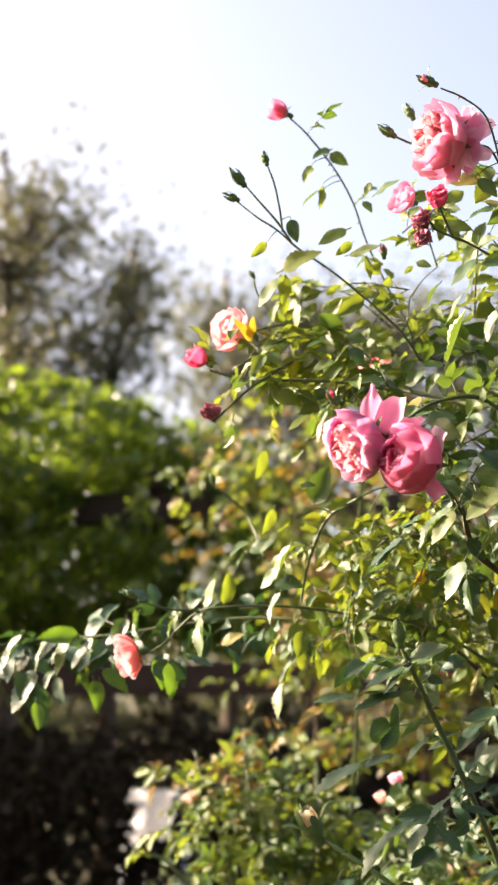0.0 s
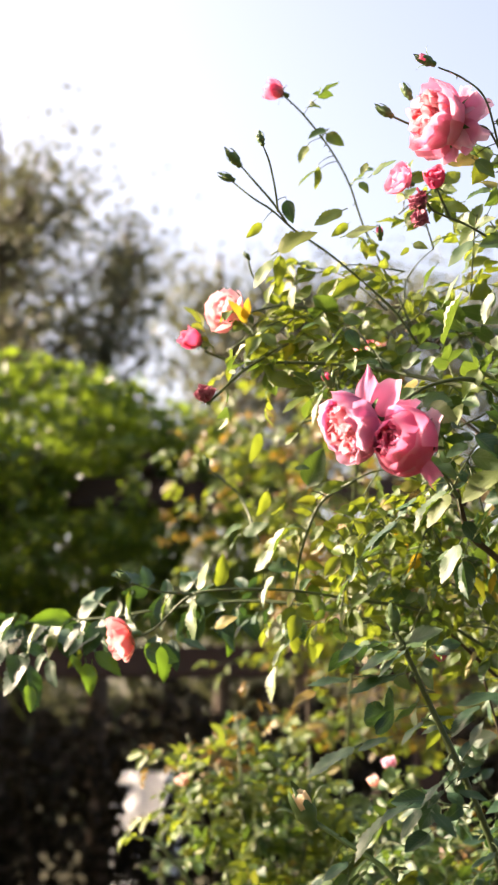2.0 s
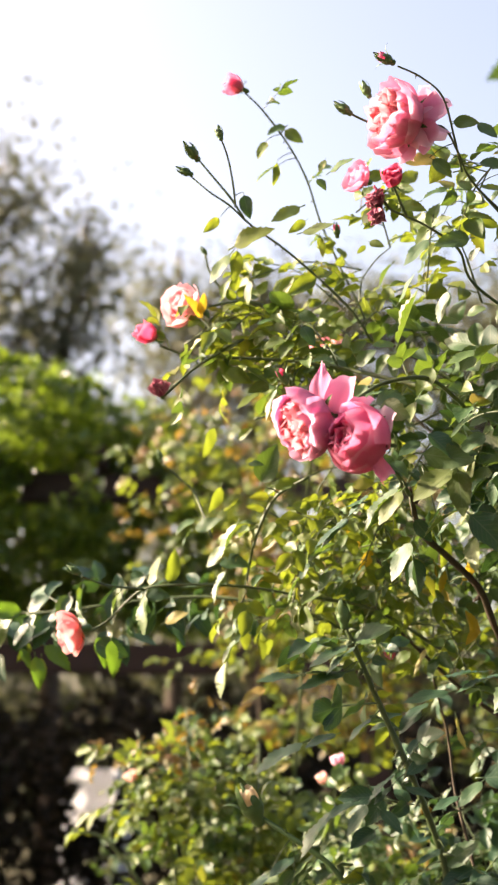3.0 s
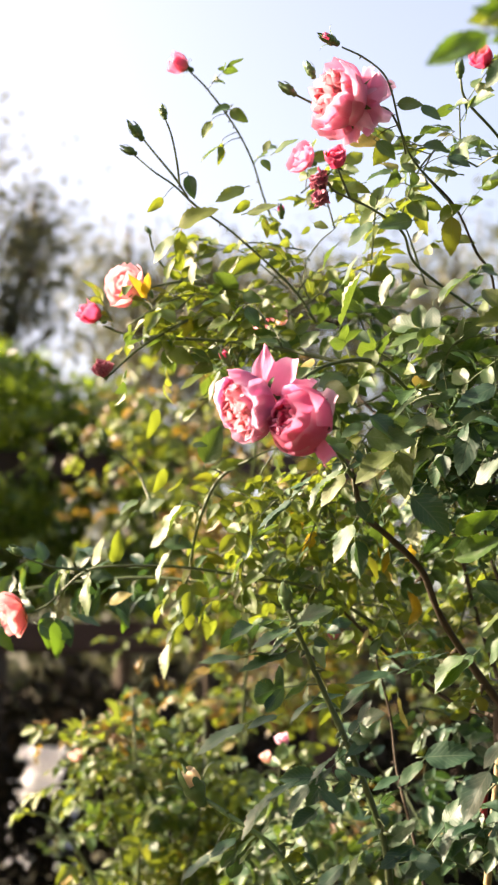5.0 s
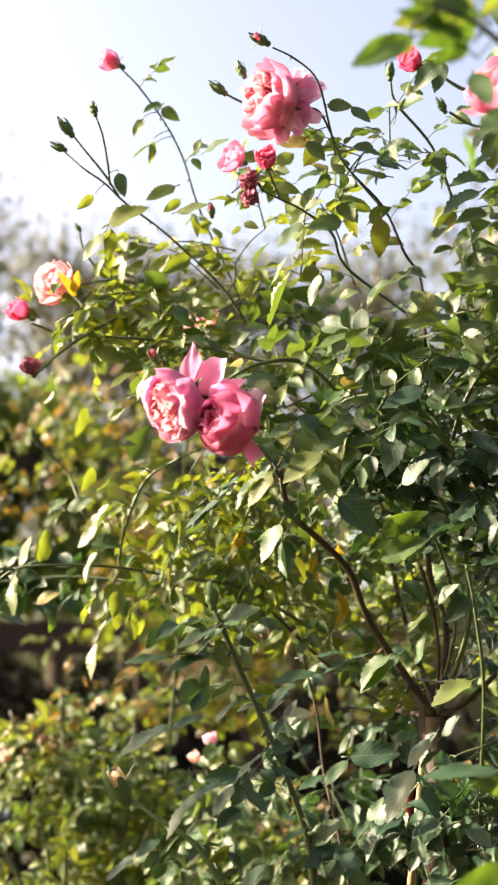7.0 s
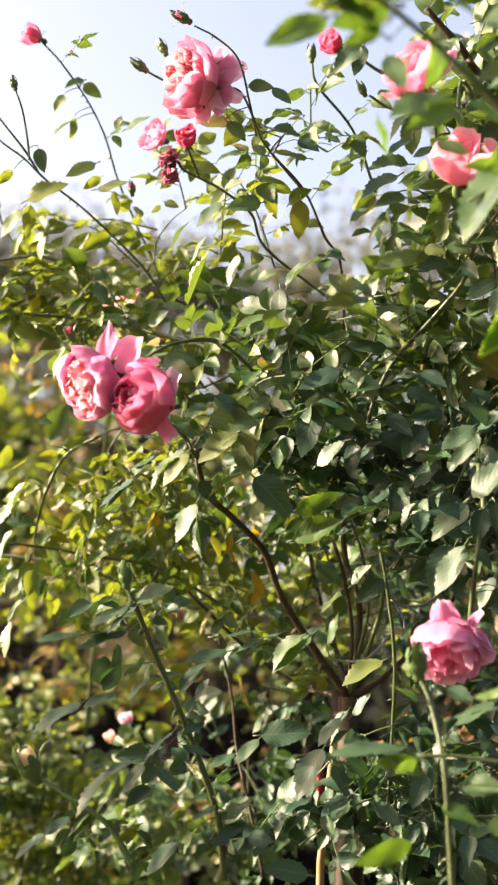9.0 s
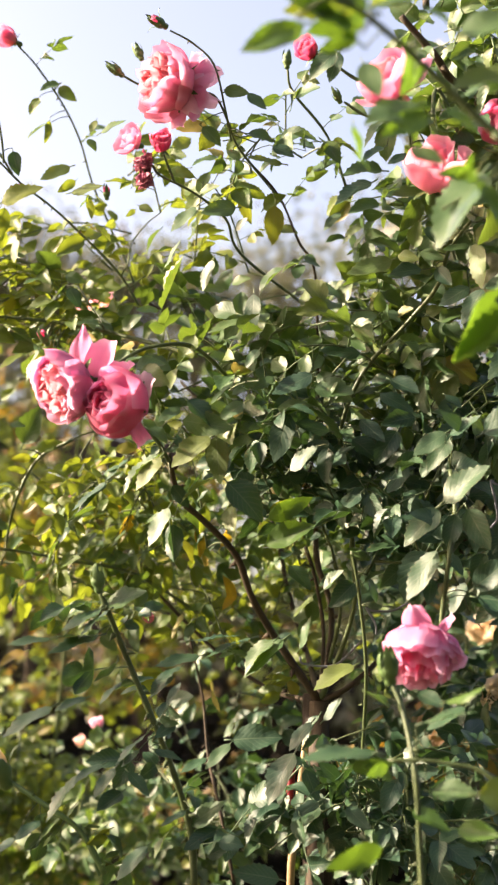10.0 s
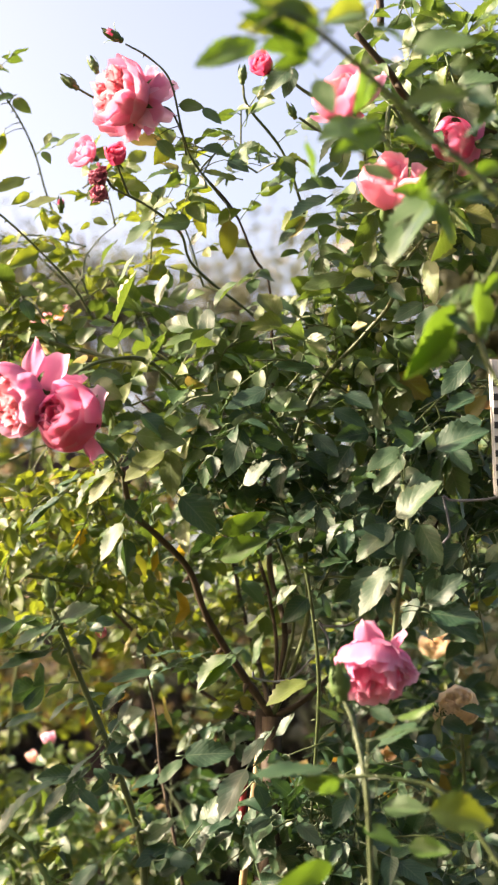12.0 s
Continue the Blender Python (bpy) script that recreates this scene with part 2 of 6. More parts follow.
def part(name, me, parent, m=None, label=""):
    """One mesh object under a thing or a part; m is its pose in the world."""
    ob = new(name, me)
    ob.parent = parent
    world_m = Matrix.Identity(4)
    up = parent
    while up:
        world_m = up.matrix_basis @ world_m
        up = up.parent
    ob.matrix_basis = world_m.inverted() @ (m or Matrix.Identity(4))
    if label:
        tagged(ob, label)
    return ob


def thing(name, place, label, category, group="", kind=""):
    ob = new(name)
    ob.empty_display_size = 0.1
    ob.matrix_basis = Matrix.Translation(place)
    return tagged(ob, label, category, group, kind)


def smooth_path(points, steps=6):
    pts = [Vector(p) for p in points]
    if len(pts) < 3:
        return [pts[0].lerp(pts[-1], k / 4) for k in range(5)]
    ends = [pts[0] * 2 - pts[1]] + pts + [pts[-1] * 2 - pts[-2]]
    out = []
    for i in range(1, len(ends) - 2):
        a, b, c, d = ends[i - 1:i + 3]
        for k in range(steps):
            s = k / steps
            out.append(0.5 * ((2 * b) + (c - a) * s + (2 * a - 5 * b + 4 * c - d) * s * s + (3 * b - a - 3 * c + d) * s ** 3))
    out.append(pts[-1])
    return out


def tube(shape, path, r0, r1, sides=6, wobble=0.0):
    n = len(path)
    verts, faces = [], []
    side = None
    for i, p in enumerate(path):
        d = (path[min(i + 1, n - 1)] - path[max(i - 1, 0)]).normalized()
        if side is None:
            side = d.orthogonal().normalized()
        side = (side - d * side.dot(d)).normalized()
        other = d.cross(side)
        r = r0 + (r1 - r0) * i / (n - 1)
        r *= 1 + wobble * noise.noise(p * 60)
        for k in range(sides):
            a = 2 * math.pi * k / sides
            verts.append(p + (side * math.cos(a) + other * math.sin(a)) * r)
    for i in range(n - 1):
        for k in range(sides):
            k2 = (k + 1) % sides
            faces.append((i * sides + k, i * sides + k2, (i + 1) * sides + k2, (i + 1) * sides + k))
    faces.append(tuple(range(sides))[::-1])
    faces.append(tuple((n - 1) * sides + k for k in range(sides)))
    return shape.add(verts, faces)


def frame_of(ahead, up):
    """A turn with its y along ahead and its z near up."""
    y = ahead.normalized()
    x = y.cross(up)
    if x.length < 1e-4:
        x = y.orthogonal()
    x.normalize()
    return Matrix((x, y, x.cross(y))).transposed().to_4x4()


# ---- leaves ----
def leaflet(shape, m, length, width, fold, droop, twist, n=16, across=(-1.0, -0.55, 0.0, 0.55, 1.0)):
    """One saw-toothed, folded leaflet that starts at the origin of m and runs along its y."""
    verts, faces, uvs, c = [], [], [], len(across)
    for i in range(n + 1):
        s = i / n
        w = width * 0.5 * (math.sin(math.pi * min(1, s ** 0.72 * 0.985 + 0.015)) ** 0.80) if 0 < i < n else width * 0.02
        tooth = 1.0 + (0.05 if i % 2 else -0.045)
        y = length * (s - 0.12 * droop * s * s)
        z = -length * 0.55 * droop * s * s
        for u in across:
            ww = w * (tooth if abs(u) == 1 else 1)
            lift = fold * abs(u) * w + 0.11 * w * abs(u) * math.sin(9 * s + 2.5 * u + 3 * twist) + 0.05 * w * abs(u) * (1 if i % 2 else -1)
            tw = twist * 0.45 * s
            x = u * ww
            verts.append(m @ Vector((x * math.cos(tw) - lift * math.sin(tw), y + (0.030 * length if abs(u) == 1 and i % 2 and i < n - 1 else 0), z + lift * math.cos(tw) + x * math.sin(tw))))
            uvs.append((0.5 + u * 0.5, s))
    for i in range(n):
        for k in range(c - 1):
            a = i * c + k
            faces.append((a, a + 1, a + c + 1, a + c))
    shape.add(verts, faces, uvs)


def compound_leaf(rng, size, pairs=2, cut=(16, (-1.0, -0.55, 0.0, 0.55, 1.0))):
    """A rose leaf: a thin stalk with an end leaflet and pairs beside it, along y, face up."""
    sh = Shape()
    stalk = size * (0.55 + 0.45 * pairs)
    sag = rng.uniform(0.1, 0.5)
    path = [Vector((0, stalk * k / 6, -sag * stalk * 0.3 * (k / 6) ** 2)) for k in range(7)]
    tube(sh, path, size * 0.022, size * 0.014, 4)
    end = path[-1]
    leaflet(sh, Matrix.Translation(end) @ pose(0, 0, 0, -14 - sag * 25, rng.uniform(-25, 25), rng.uniform(-10, 10)), size * rng.uniform(1.0, 1.15),
            size * rng.uniform(0.54, 0.66), rng.uniform(0.08, 0.55), rng.uniform(-0.1, 0.65), rng.uniform(-1, 1), *cut)
    for p in range(pairs):
        at = path[-1 - (1 + p * 3)] if pairs > 1 else path[-2]
        k = 0.95 - 0.2 * p
        for sgn in (-1, 1):
            leaflet(sh, Matrix.Translation(at) @ pose(0, 0, 0, rng.uniform(-30, 8), rng.uniform(-35, 35), sgn * -rng.uniform(48, 72)), size * k * rng.uniform(0.85, 1.05),
                    size * k * rng.uniform(0.50, 0.62), rng.uniform(0.08, 0.55), rng.uniform(-0.1, 0.65), rng.uniform(-1, 1), *cut)
    return sh


def single_leaf(rng, length, width, fold, droop):
    sh = Shape()
    tube(sh, [Vector((0, -length * 0.16, 0.0)), Vector((0, -length * 0.05, 0.001)), Vector((0, length * 0.02, 0))], length * 0.02, length * 0.016, 4)
    leaflet(sh, Matrix.Identity(4), length, width, fold, droop, rng.uniform(-0.8, 0.8))
    return sh


rng = random.Random(11)
SPRAYS = [compound_leaf(rng, 0.030 + 0.0025 * (k % 4), 2 if k % 4 else 1) for k in range(12)]
FAR_SPRAYS = [compound_leaf(rng, 0.030 + 0.0025 * (k % 4), 2 if k % 4 else 1, (5, (-1.0, 0.0, 1.0))) for k in range(12)]
SPRAY_MESH = {m.name: [s.mesh("leaf", m) for s in SPRAYS] for m in (LEAF, LEAF_YOUNG, LEAF_DARK, LEAF_COPPER, LEAF_FRESH, LEAF_GOLD)}
BLADES = [single_leaf(rng, 1.0, 0.54 + 0.06 * (k % 3), (0.08, 0.24, 0.42)[k % 3], (0.12, 0.36, -0.05, 0.22)[k % 4]) for k in range(8)]
BLADE_MESH = {m.name: [s.mesh("leaf", m) for s in BLADES] for m in (LEAF, LEAF_YOUNG, LEAF_DARK, LEAF_COPPER, LEAF_FRESH, LEAF_GOLD)}


# which way a leaf's face looks
FRONT, SKYWARD, SUNWARD, BACKLIT = (-0.35, -0.75, 0.5), (-0.15, -0.34, 0.92), (-0.85, -0.32, 0.35), (0.45, -0.8, 0.1)


class Bush:
    """A rose bush in the making: canes and blooms become parts at once, leaves are gathered first."""

    def __init__(self, place, label, seed, far=False):
        self.root = thing("rose_bush", place, label, "rose bush", "rose bushes of the garden")
        self.rng = random.Random(seed)
        self.paths, self.leaves, self.far = [], [], far

    def cane(self, points, r0=0.0035, r1=0.002, material=None, thorns=0, leaves=0.0, leaf_material=None, size=1.0, skip=0.15):
        path = smooth_path(points)
        sh = Shape()
        tube(sh, path, r0, r1, 7, 0.25)
        for k in range(thorns):
            i = self.rng.randrange(1, len(path) - 1)
            d = (path[i + 1] - path[i]).normalized()
            out = (d.orthogonal() if k % 2 else d.cross(d.orthogonal())) * self.rng.choice((-1, 1))
            base = path[i] + out * r0 * 0.7
            tube(sh, [base, base + out * r0 * 0.9 - d * r0 * 0.3, base + out * r0 * 1.8 - d * r0 * 0.9], r0 * 0.75, r0 * 0.05, 5)
        part("cane", sh.mesh("cane", material or CANE_GREEN), self.root)
        self.paths.append(path)
        if leaves:
            self.leafy(path, leaves, leaf_material or LEAF, size, skip)
        return path

    def leafy(self, path, spacing, material, size=1.0, skip=0.15):
        """Leaves along a cane, one every spacing metres, turning round it."""
        total = sum((b - a).length for a, b in zip(path, path[1:]))
        done, turn_, nxt = 0.0, self.rng.uniform(0, 6.28), total * skip
        for a, b in zip(path, path[1:]):
            step = (b - a).length
            while nxt < done + step:
                p = a.lerp(b, (nxt - done) / max(step, 1e-6))
                d = (b - a).normalized()
                side = d.orthogonal().normalized()
                out = side * math.cos(turn_) + d.cross(side) * math.sin(turn_)
                out.z *= 0.6
                self.leaf(p, (out + d * 0.55 + Vector((0, 0, self.rng.uniform(-0.5, 0.35)))), material, size * self.rng.uniform(0.75, 1.15))
                turn_ += 2.4 + self.rng.uniform(-0.4, 0.4)
                nxt += spacing * self.rng.uniform(0.7, 1.3)
            done += step

    def leaf(self, place, ahead, material, size=1.0, up=None):
        tilt = Vector((self.rng.gauss(-0.60, 0.6), self.rng.gauss(-0.62, 0.5), 0.85))
        m = Matrix.Translation(place) @ frame_of(Vector(ahead), up or tilt) @ Matrix.Scale(size, 4)
        self.leaves.append((material, "spray", self.rng.randrange(len(SPRAYS)), m))

    def tie_down(self, xy):
        """A stem from the ground up to the lowest cane."""
        low = min((p for path in self.paths for p in path), key=lambda p: p.z)
        self.cane([(xy[0], xy[1], -0.12), ((xy[0] + low.x) / 2, (xy[1] + low.y) / 2, low.z * 0.5), low], 0.009, 0.006, CANE_BROWN, 3)

    def blade(self, base, tip, facing=(-0.35, -0.7, 0.6), material=None, kind=None):
        """One leaflet from its base to its tip, with its face towards facing."""
        base, tip = Vector(base), Vector(tip)
        slim, loose = (0.78, 0.13) if facing == SKYWARD else ((0.72, 0.2) if facing == BACKLIT or material == LEAF_FRESH else (0.92, 0.22))
        facing = Vector(facing) + Vector([self.rng.gauss(0, loose) for _ in range(3)])
        m = Matrix.Translation(base) @ frame_of(tip - base, facing) @ Matrix.Diagonal((slim, 1, 1, 1)) @ Matrix.Scale((tip - base).length, 4)
        self.leaves.append((material or LEAF, "blade", (self.rng.choice((0, 3, 6)) if slim == 0.78 else self.rng.randrange(len(BLADES))) if kind is None else kind, m))

    def thicket(self, centre, radii, count, material, spread=0.14, size=1.0, per=4, tall=0.3):
        """Side shoots that fill an uneven region, each with its leaves, grown from the canes near it."""
        sh = Shape()
        for _ in range(count):
            while True:
                q = Vector([self.rng.uniform(-1, 1) for _ in range(3)])
                if q.length < 1:
                    break
            p = Vector(centre) + Vector([a * b for a, b in zip(q, radii)])
            d = Vector((self.rng.gauss(-0.2, 0.7), self.rng.gauss(-0.15, 0.6), self.rng.gauss(tall, 0.5))).normalized()
            length = spread * self.rng.uniform(0.6, 1.3)
            path = smooth_path([p - d * length * 0.5, p + Vector((0, 0, 0.012)), p + d * length * 0.5 - Vector((0, 0, 0.01))], 4)
            tube(sh, path, 0.0013, 0.0008, 5)
            self.stalk(sh, path[0], 0.0011)
            self.paths.append(path)
            self.leafy(path, length / per, material, size, 0.1)
        self.brushwood = sh if not hasattr(self, "brushwood") else self.brushwood.add(sh.v, sh.f)

    def stalk(self, shape, base, r, reach=0.065):
        """A thin stalk from a leaf or shoot to the nearest cane."""
        near = min((p for path in self.paths for p in path), key=lambda p: (p - base).length_squared)
        if 0.004 < (near - base).length < reach:
            mid = base.lerp(near, 0.5) + Vector((0, 0, 0.08 * (near - base).length))
            tube(shape, smooth_path([near, mid, base], 5), r * 1.2, r * 0.8, 4)

    def finish(self, singles=290):
        if not hasattr(self, "brushwood"):
            self.brushwood = Shape()
        for material, kind, k, m in self.leaves:
            if kind == "blade":
                self.stalk(self.brushwood, m @ Vector((0, -0.14, 0)), 0.0006, 0.045)
        order = sorted(range(len(self.leaves)), key=lambda i: (self.leaves[i][1] != "blade", self.leaves[i][3].translation.y))
        for i in order[:singles]:
            material, kind, k, m = self.leaves[i]
            part("leaf", (SPRAY_MESH if kind == "spray" else BLADE_MESH)[material.name][k], self.root, m)
        rest = {}
        for i in order[singles:]:
            material, kind, k, m = self.leaves[i]
            src = ((FAR_SPRAYS if self.far else SPRAYS) if kind == "spray" else BLADES)[k]
            sh = rest.setdefault(material.name, (Shape(), material))[0]
            n = len(sh.v)
            co = np.array(src.v) @ np.array(m.to_3x3()).T + np.array(m.translation)
            sh.v.extend(map(tuple, co))
            sh.f.extend([n + j for j in fc] for fc in src.f)
            sh.uv.extend(src.uv)
        for sh, material in rest.values():
            tagged(part("foliage", sh.mesh("foliage", material), self.root), kind="stuff")
        if hasattr(self, "brushwood"):
            tagged(part("brushwood", self.brushwood.mesh("brushwood", CANE_GREEN), self.root), kind="stuff")


# ---- blooms ----
def petal_shape(length, width, base_angle, end_angle, cup, ruffle, roll, seed, point=0.0):
    """A petal that starts on the z axis and bends from base_angle to end_angle (degrees from z), along +x, wrapped round the z axis."""
    rg = random.Random(seed)
    ph = [rg.uniform(0, 6.28) for _ in range(4)]
    n, k = 9, 12
    verts, uvs, faces, rows = [], [], [], []
    r, h = 0.04, 0.0
    for i in range(n + 1):
        s = i / n
        ang = radians(base_angle + (end_angle - base_angle) * min(1, s * 1.3))
        if s > 0.7:
            ang += radians(roll) * (s - 0.7) / 0.3
        rows.append((r, h, ang))
        r += math.sin(ang) * length / n
        h += math.cos(ang) * length / n
    for i, (r, h, ang) in enumerate(rows):
        s = i / n
        w = width * 0.5 * (0.30 + 0.70 * math.sin(min(1, s * 1.2) * math.pi / 2))
        w *= 1 - point * max(0.0, (s - 0.4) / 0.6) ** 1.3
        ring = max(r, 0.16) / max(cup, 0.05)
        for j in range(k + 1):
            u = -1 + 2 * j / k
            rim = s ** 2.5
            back = length * rim * (0.16 * abs(u) ** 2.6 + 0.03 * (1 - abs(u)) ** 2)
            wave = ruffle * length * rim * (math.sin(3.2 * u + ph[0]) * 0.6 + math.sin(7 * u + ph[1]) * 0.35 + math.sin(15 * u + ph[2]) * 0.12)
            back += length * rim * 0.045 * math.sin(8 * u + ph[2]) * math.sin(3 * u + ph[3])
            a = max(-1.5, min(1.5, u * w / ring))
            x = r - ring * (1 - math.cos(a)) + math.cos(ang) * wave - math.sin(ang) * back
            z = h - math.sin(ang) * wave - math.cos(ang) * back
            verts.append((x, ring * math.sin(a), z))
            uvs.append((0.5 + u * 0.5, s))
    for i in range(n):
        for j in range(k):
            q = i * (k + 1) + j
            faces.append((q, q + 1, q + k + 2, q + k + 1))
    return Shape().add(verts, faces, uvs)


# rings of petals: count, length, width, base angle, end angle, cup, ruffle, roll
CUPPED = [(3, 1.05, 1.05, 98, 58, 0.5, 0.08, 30), (4, 1.14, 1.45, 88, -4, 0.85, 0.03, 14), (5, 1.10, 1.40, 86, -20, 0.95, 0.03, 5), (6, 1.02, 1.15, 78, -26, 0.95, 0.04, 0), (7, 0.90, 0.8, 62, -18, 0.95, 0.09, 0), (8, 0.80, 0.55, 42, -10, 0.9, 0.13, 0), (7, 0.70, 0.42, 22, -6, 0.9, 0.14, 0)]
LOOSE = [(5, 1.1, 1.15, 82, 20, 0.6, 0.08, 22), (4, 0.98, 1.0, 66, -4, 0.8, 0.07, 8), (4, 0.84, 0.75, 40, -10, 0.9, 0.08, 0)]
SMALL = [(4, 1.05, 1.0, 66, -4, 0.85, 0.05, 30), (4, 1.0, 0.9, 52, -16, 0.95, 0.04, 8), (3, 0.95, 0.7, 32, -12, 0.95, 0.04, 0)]
QUARTERED = [(6, 1.12, 1.05, 88, 8, 0.75, 0.06, 14), (7, 1.12, 1.05, 83, -8, 0.85, 0.06, 8), (8, 1.07, 0.95, 77, -10, 0.9, 0.07, 4), (10, 1.02, 0.72, 69, -10, 0.9, 0.13, 0), (12, 0.98, 0.58, 59, -12, 0.8, 0.16, 0), (13, 0.93, 0.50, 46, -10, 0.75, 0.18, 0), (12, 0.88, 0.44, 31, -8, 0.7, 0.20, 0), (8, 0.78, 0.34, 14, -4, 0.7, 0.21, 0)]
BALL = [(4, 1.18, 1.55, 94, -12, 0.95, 0.03, 2), (5, 1.20, 1.45, 90, -32, 1.0, 0.03, 0), (5, 1.12, 1.2, 84, -34, 1.0, 0.04, 0), (6, 1.06, 0.9, 70, -24, 0.95, 0.07, 0), (8, 1.0, 0.6, 50, -14, 0.9, 0.12, 0), (8, 0.95, 0.5, 30, -10, 0.8, 0.15, 0), (5, 0.9, 0.4, 12, -6, 0.8, 0.15, 0)]
BELL = [(5, 1.10, 1.10, 92, 30, 0.8, 0.10, 30), (6, 1.22, 1.10, 88, 12, 0.9, 0.08, 16), (7, 1.26, 1.05, 82, 0, 0.95, 0.08, 8), (7, 1.26, 0.95, 72, -6, 0.95, 0.10, 4), (8, 1.22, 0.8, 58, -6, 0.9, 0.14, 0), (9, 1.18, 0.6, 42, -6, 0.8, 0.18, 0)]
VEE = [(1, 1.10, 1.15, 96, 62, 0.5, 0.08, 30), (3, 1.30, 1.25, 58, 4, 0.75, 0.07, 18), (4, 1.28, 1.1, 46, -8, 0.9, 0.06, 12), (4, 1.15, 0.8, 30, -10, 0.95, 0.06, 0)]
DEAD = [(7, 1.0, 0.55, 78, -6, 0.8, 0.34, 24), (7, 0.85, 0.5, 64, -20, 0.85, 0.36, 10), (6, 0.95, 0.45, 34, -10, 0.8, 0.36, 30)]
KINDS = {"cupped": CUPPED, "loose": LOOSE, "small": SMALL, "dead": DEAD, "quartered": QUARTERED, "ball": BALL, "nodding": [(6, 0.98, 0.95, 95, 44, 0.6, 0.12, 34), (6, 1.06, 1.0, 90, 20, 0.75, 0.10, 24), (7, 1.08, 1.0, 84, 2, 0.85, 0.09, 14)] + QUARTERED[2:], "skirted": [(6, 0.76, 0.8, 92, 106, 0.45, 0.17, 24)] + QUARTERED, "bell": BELL, "vee": VEE}
PETALS = {}


def petal_mesh(kind, ring, variant, material):
    key = (kind, ring, variant, material.name)
    if key not in PETALS:
        _, length, width, a0, a1, cup, ruffle, roll = KINDS[kind][ring]
        PETALS[key] = petal_shape(length, width, a0, a1, cup, ruffle, roll, ring * 17 + variant).mesh("petal", material)
    return PETALS[key]


def calyx_shape(r, hip):
    """The green cup under a bloom: a swollen hip and a short neck."""
    sh, verts, faces = Shape(), [], []
    prof = [(0.16, -1.0), (0.42, -0.85), (0.55, -0.55), (0.46, -0.2), (0.5, 0.0), (0.3, 0.16)]
    for rr, zz in prof:
        for k in range(10):
            a = k * math.pi / 5
            verts.append((rr * r * math.cos(a), rr * r * math.sin(a), zz * hip))
    for i in range(len(prof) - 1):
        for k in range(10):
            faces.append((i * 10 + k, i * 10 + (k + 1) % 10, i * 10 + 10 + (k + 1) % 10, i * 10 + 10 + k))
    faces.append(tuple(range(10))[::-1])
    faces.append(tuple(50 + k for k in range(10)))
    return sh.add(verts, faces)


def sepal_shape(length, width, a0, a1):
    sh, verts, faces = Shape(), [], []
    r, h, n = 0.0, 0.0, 6
    for i in range(n + 1):
        s = i / n
        ang = radians(a0 + (a1 - a0) * s)
        w = width * 0.5 * (1 - s) ** 0.7 * (0.6 + 0.8 * s) + 0.0002
        for u in (-1, 0, 1):
            verts.append((r - 0.3 * w * abs(u) * math.cos(ang), u * w, h + 0.3 * w * abs(u) * math.sin(ang)))
        r += math.sin(ang) * length / n
        h += math.cos(ang) * length / n
    for i in range(n):
        for j in range(2):
            a = i * 3 + j
            faces.append((a, a + 1, a + 4, a + 3))
    return sh.add(verts, faces)


CALYX = calyx_shape(1.0, 1.0).mesh("calyx", SEPAL)
SEPAL_FLAT = sepal_shape(1.0, 0.32, 70, 120).mesh("sepal", SEPAL)


def bloom(bush, place, facing, radius, kind, material, label, turn_deg=0.0, inner=None):
    """A bloom whose heart lies at place and that opens towards facing."""
    facing = Vector(facing).normalized()
    turn_m = facing.to_track_quat("Z", "Y").to_matrix().to_4x4()
    base = Matrix.Translation(Vector(place) - facing * radius * 0.45) @ turn_m @ pose(0, 0, 0, 0, 0, turn_deg)
    rg = random.Random(int(abs(place[0]) * 9999) + int(abs(place[2]) * 777))
    top = part("bloom", CALYX, bush.root, base @ Matrix.Diagonal((radius * 0.26, radius * 0.26, radius * 0.34, 1)), label)
    for ring, spec in enumerate(KINDS[kind]):
        start = rg.uniform(0, 360)
        for k in range(spec[0]):
            size = radius * rg.uniform(0.80 if ring > 3 else 0.88, 1.12)
            lean = 2.6 if kind == "dead" else 1.0
            m = base @ pose(0, 0, 0, lean * rg.uniform(-7, 7), lean * rg.uniform(-9, 9), start + 360 * k / spec[0] + rg.uniform(-9, 9)) @ Matrix.Scale(size, 4)
            part("petal", petal_mesh(kind, ring, k % 3, inner if inner and ring > (3 if kind in ("skirted", "bell") else 2) else material), top, m)
    for k in range(5):
        part("sepal", SEPAL_FLAT, top, base @ pose(0, 0, 0, 0, 0, 72 * k + 20) @ Matrix.Scale(radius * 0.62, 4))
    return top


def outer_petal(top, base, tip, material, width=0.8, turn_deg=0.0, variant=0, flare=30, point=0.45):
    """One loose outer petal of a bloom, from its base to about its tip; turn_deg rolls it about its own axis."""
    base, tip = Vector(base), Vector(tip)
    way = tip - base
    m = Matrix.Translation(base) @ way.to_track_quat("Z", "Y").to_matrix().to_4x4() @ pose(0, 0, 0, 0, 0, turn_deg) @ Matrix.Scale(way.length, 4)
    return part("petal", petal_shape(1.05, width, 26, -8, 0.6, 0.10, flare, 5 + variant, point).mesh("petal", material), top, m)


def lathe(profile, sides=12):
    """A round body from (radius, height) pairs."""
    verts = [(rr * math.cos(2 * math.pi * k / sides), rr * math.sin(2 * math.pi * k / sides), zz) for rr, zz in profile for k in range(sides)]
    faces = [(i * sides + k, i * sides + (k + 1) % sides, (i + 1) * sides + (k + 1) % sides, (i + 1) * sides + k) for i in range(len(profile) - 1) for k in range(sides)]
    return Shape().add(verts, faces + [tuple(range(sides))[::-1], tuple((len(profile) - 1) * sides + k for k in range(sides))])


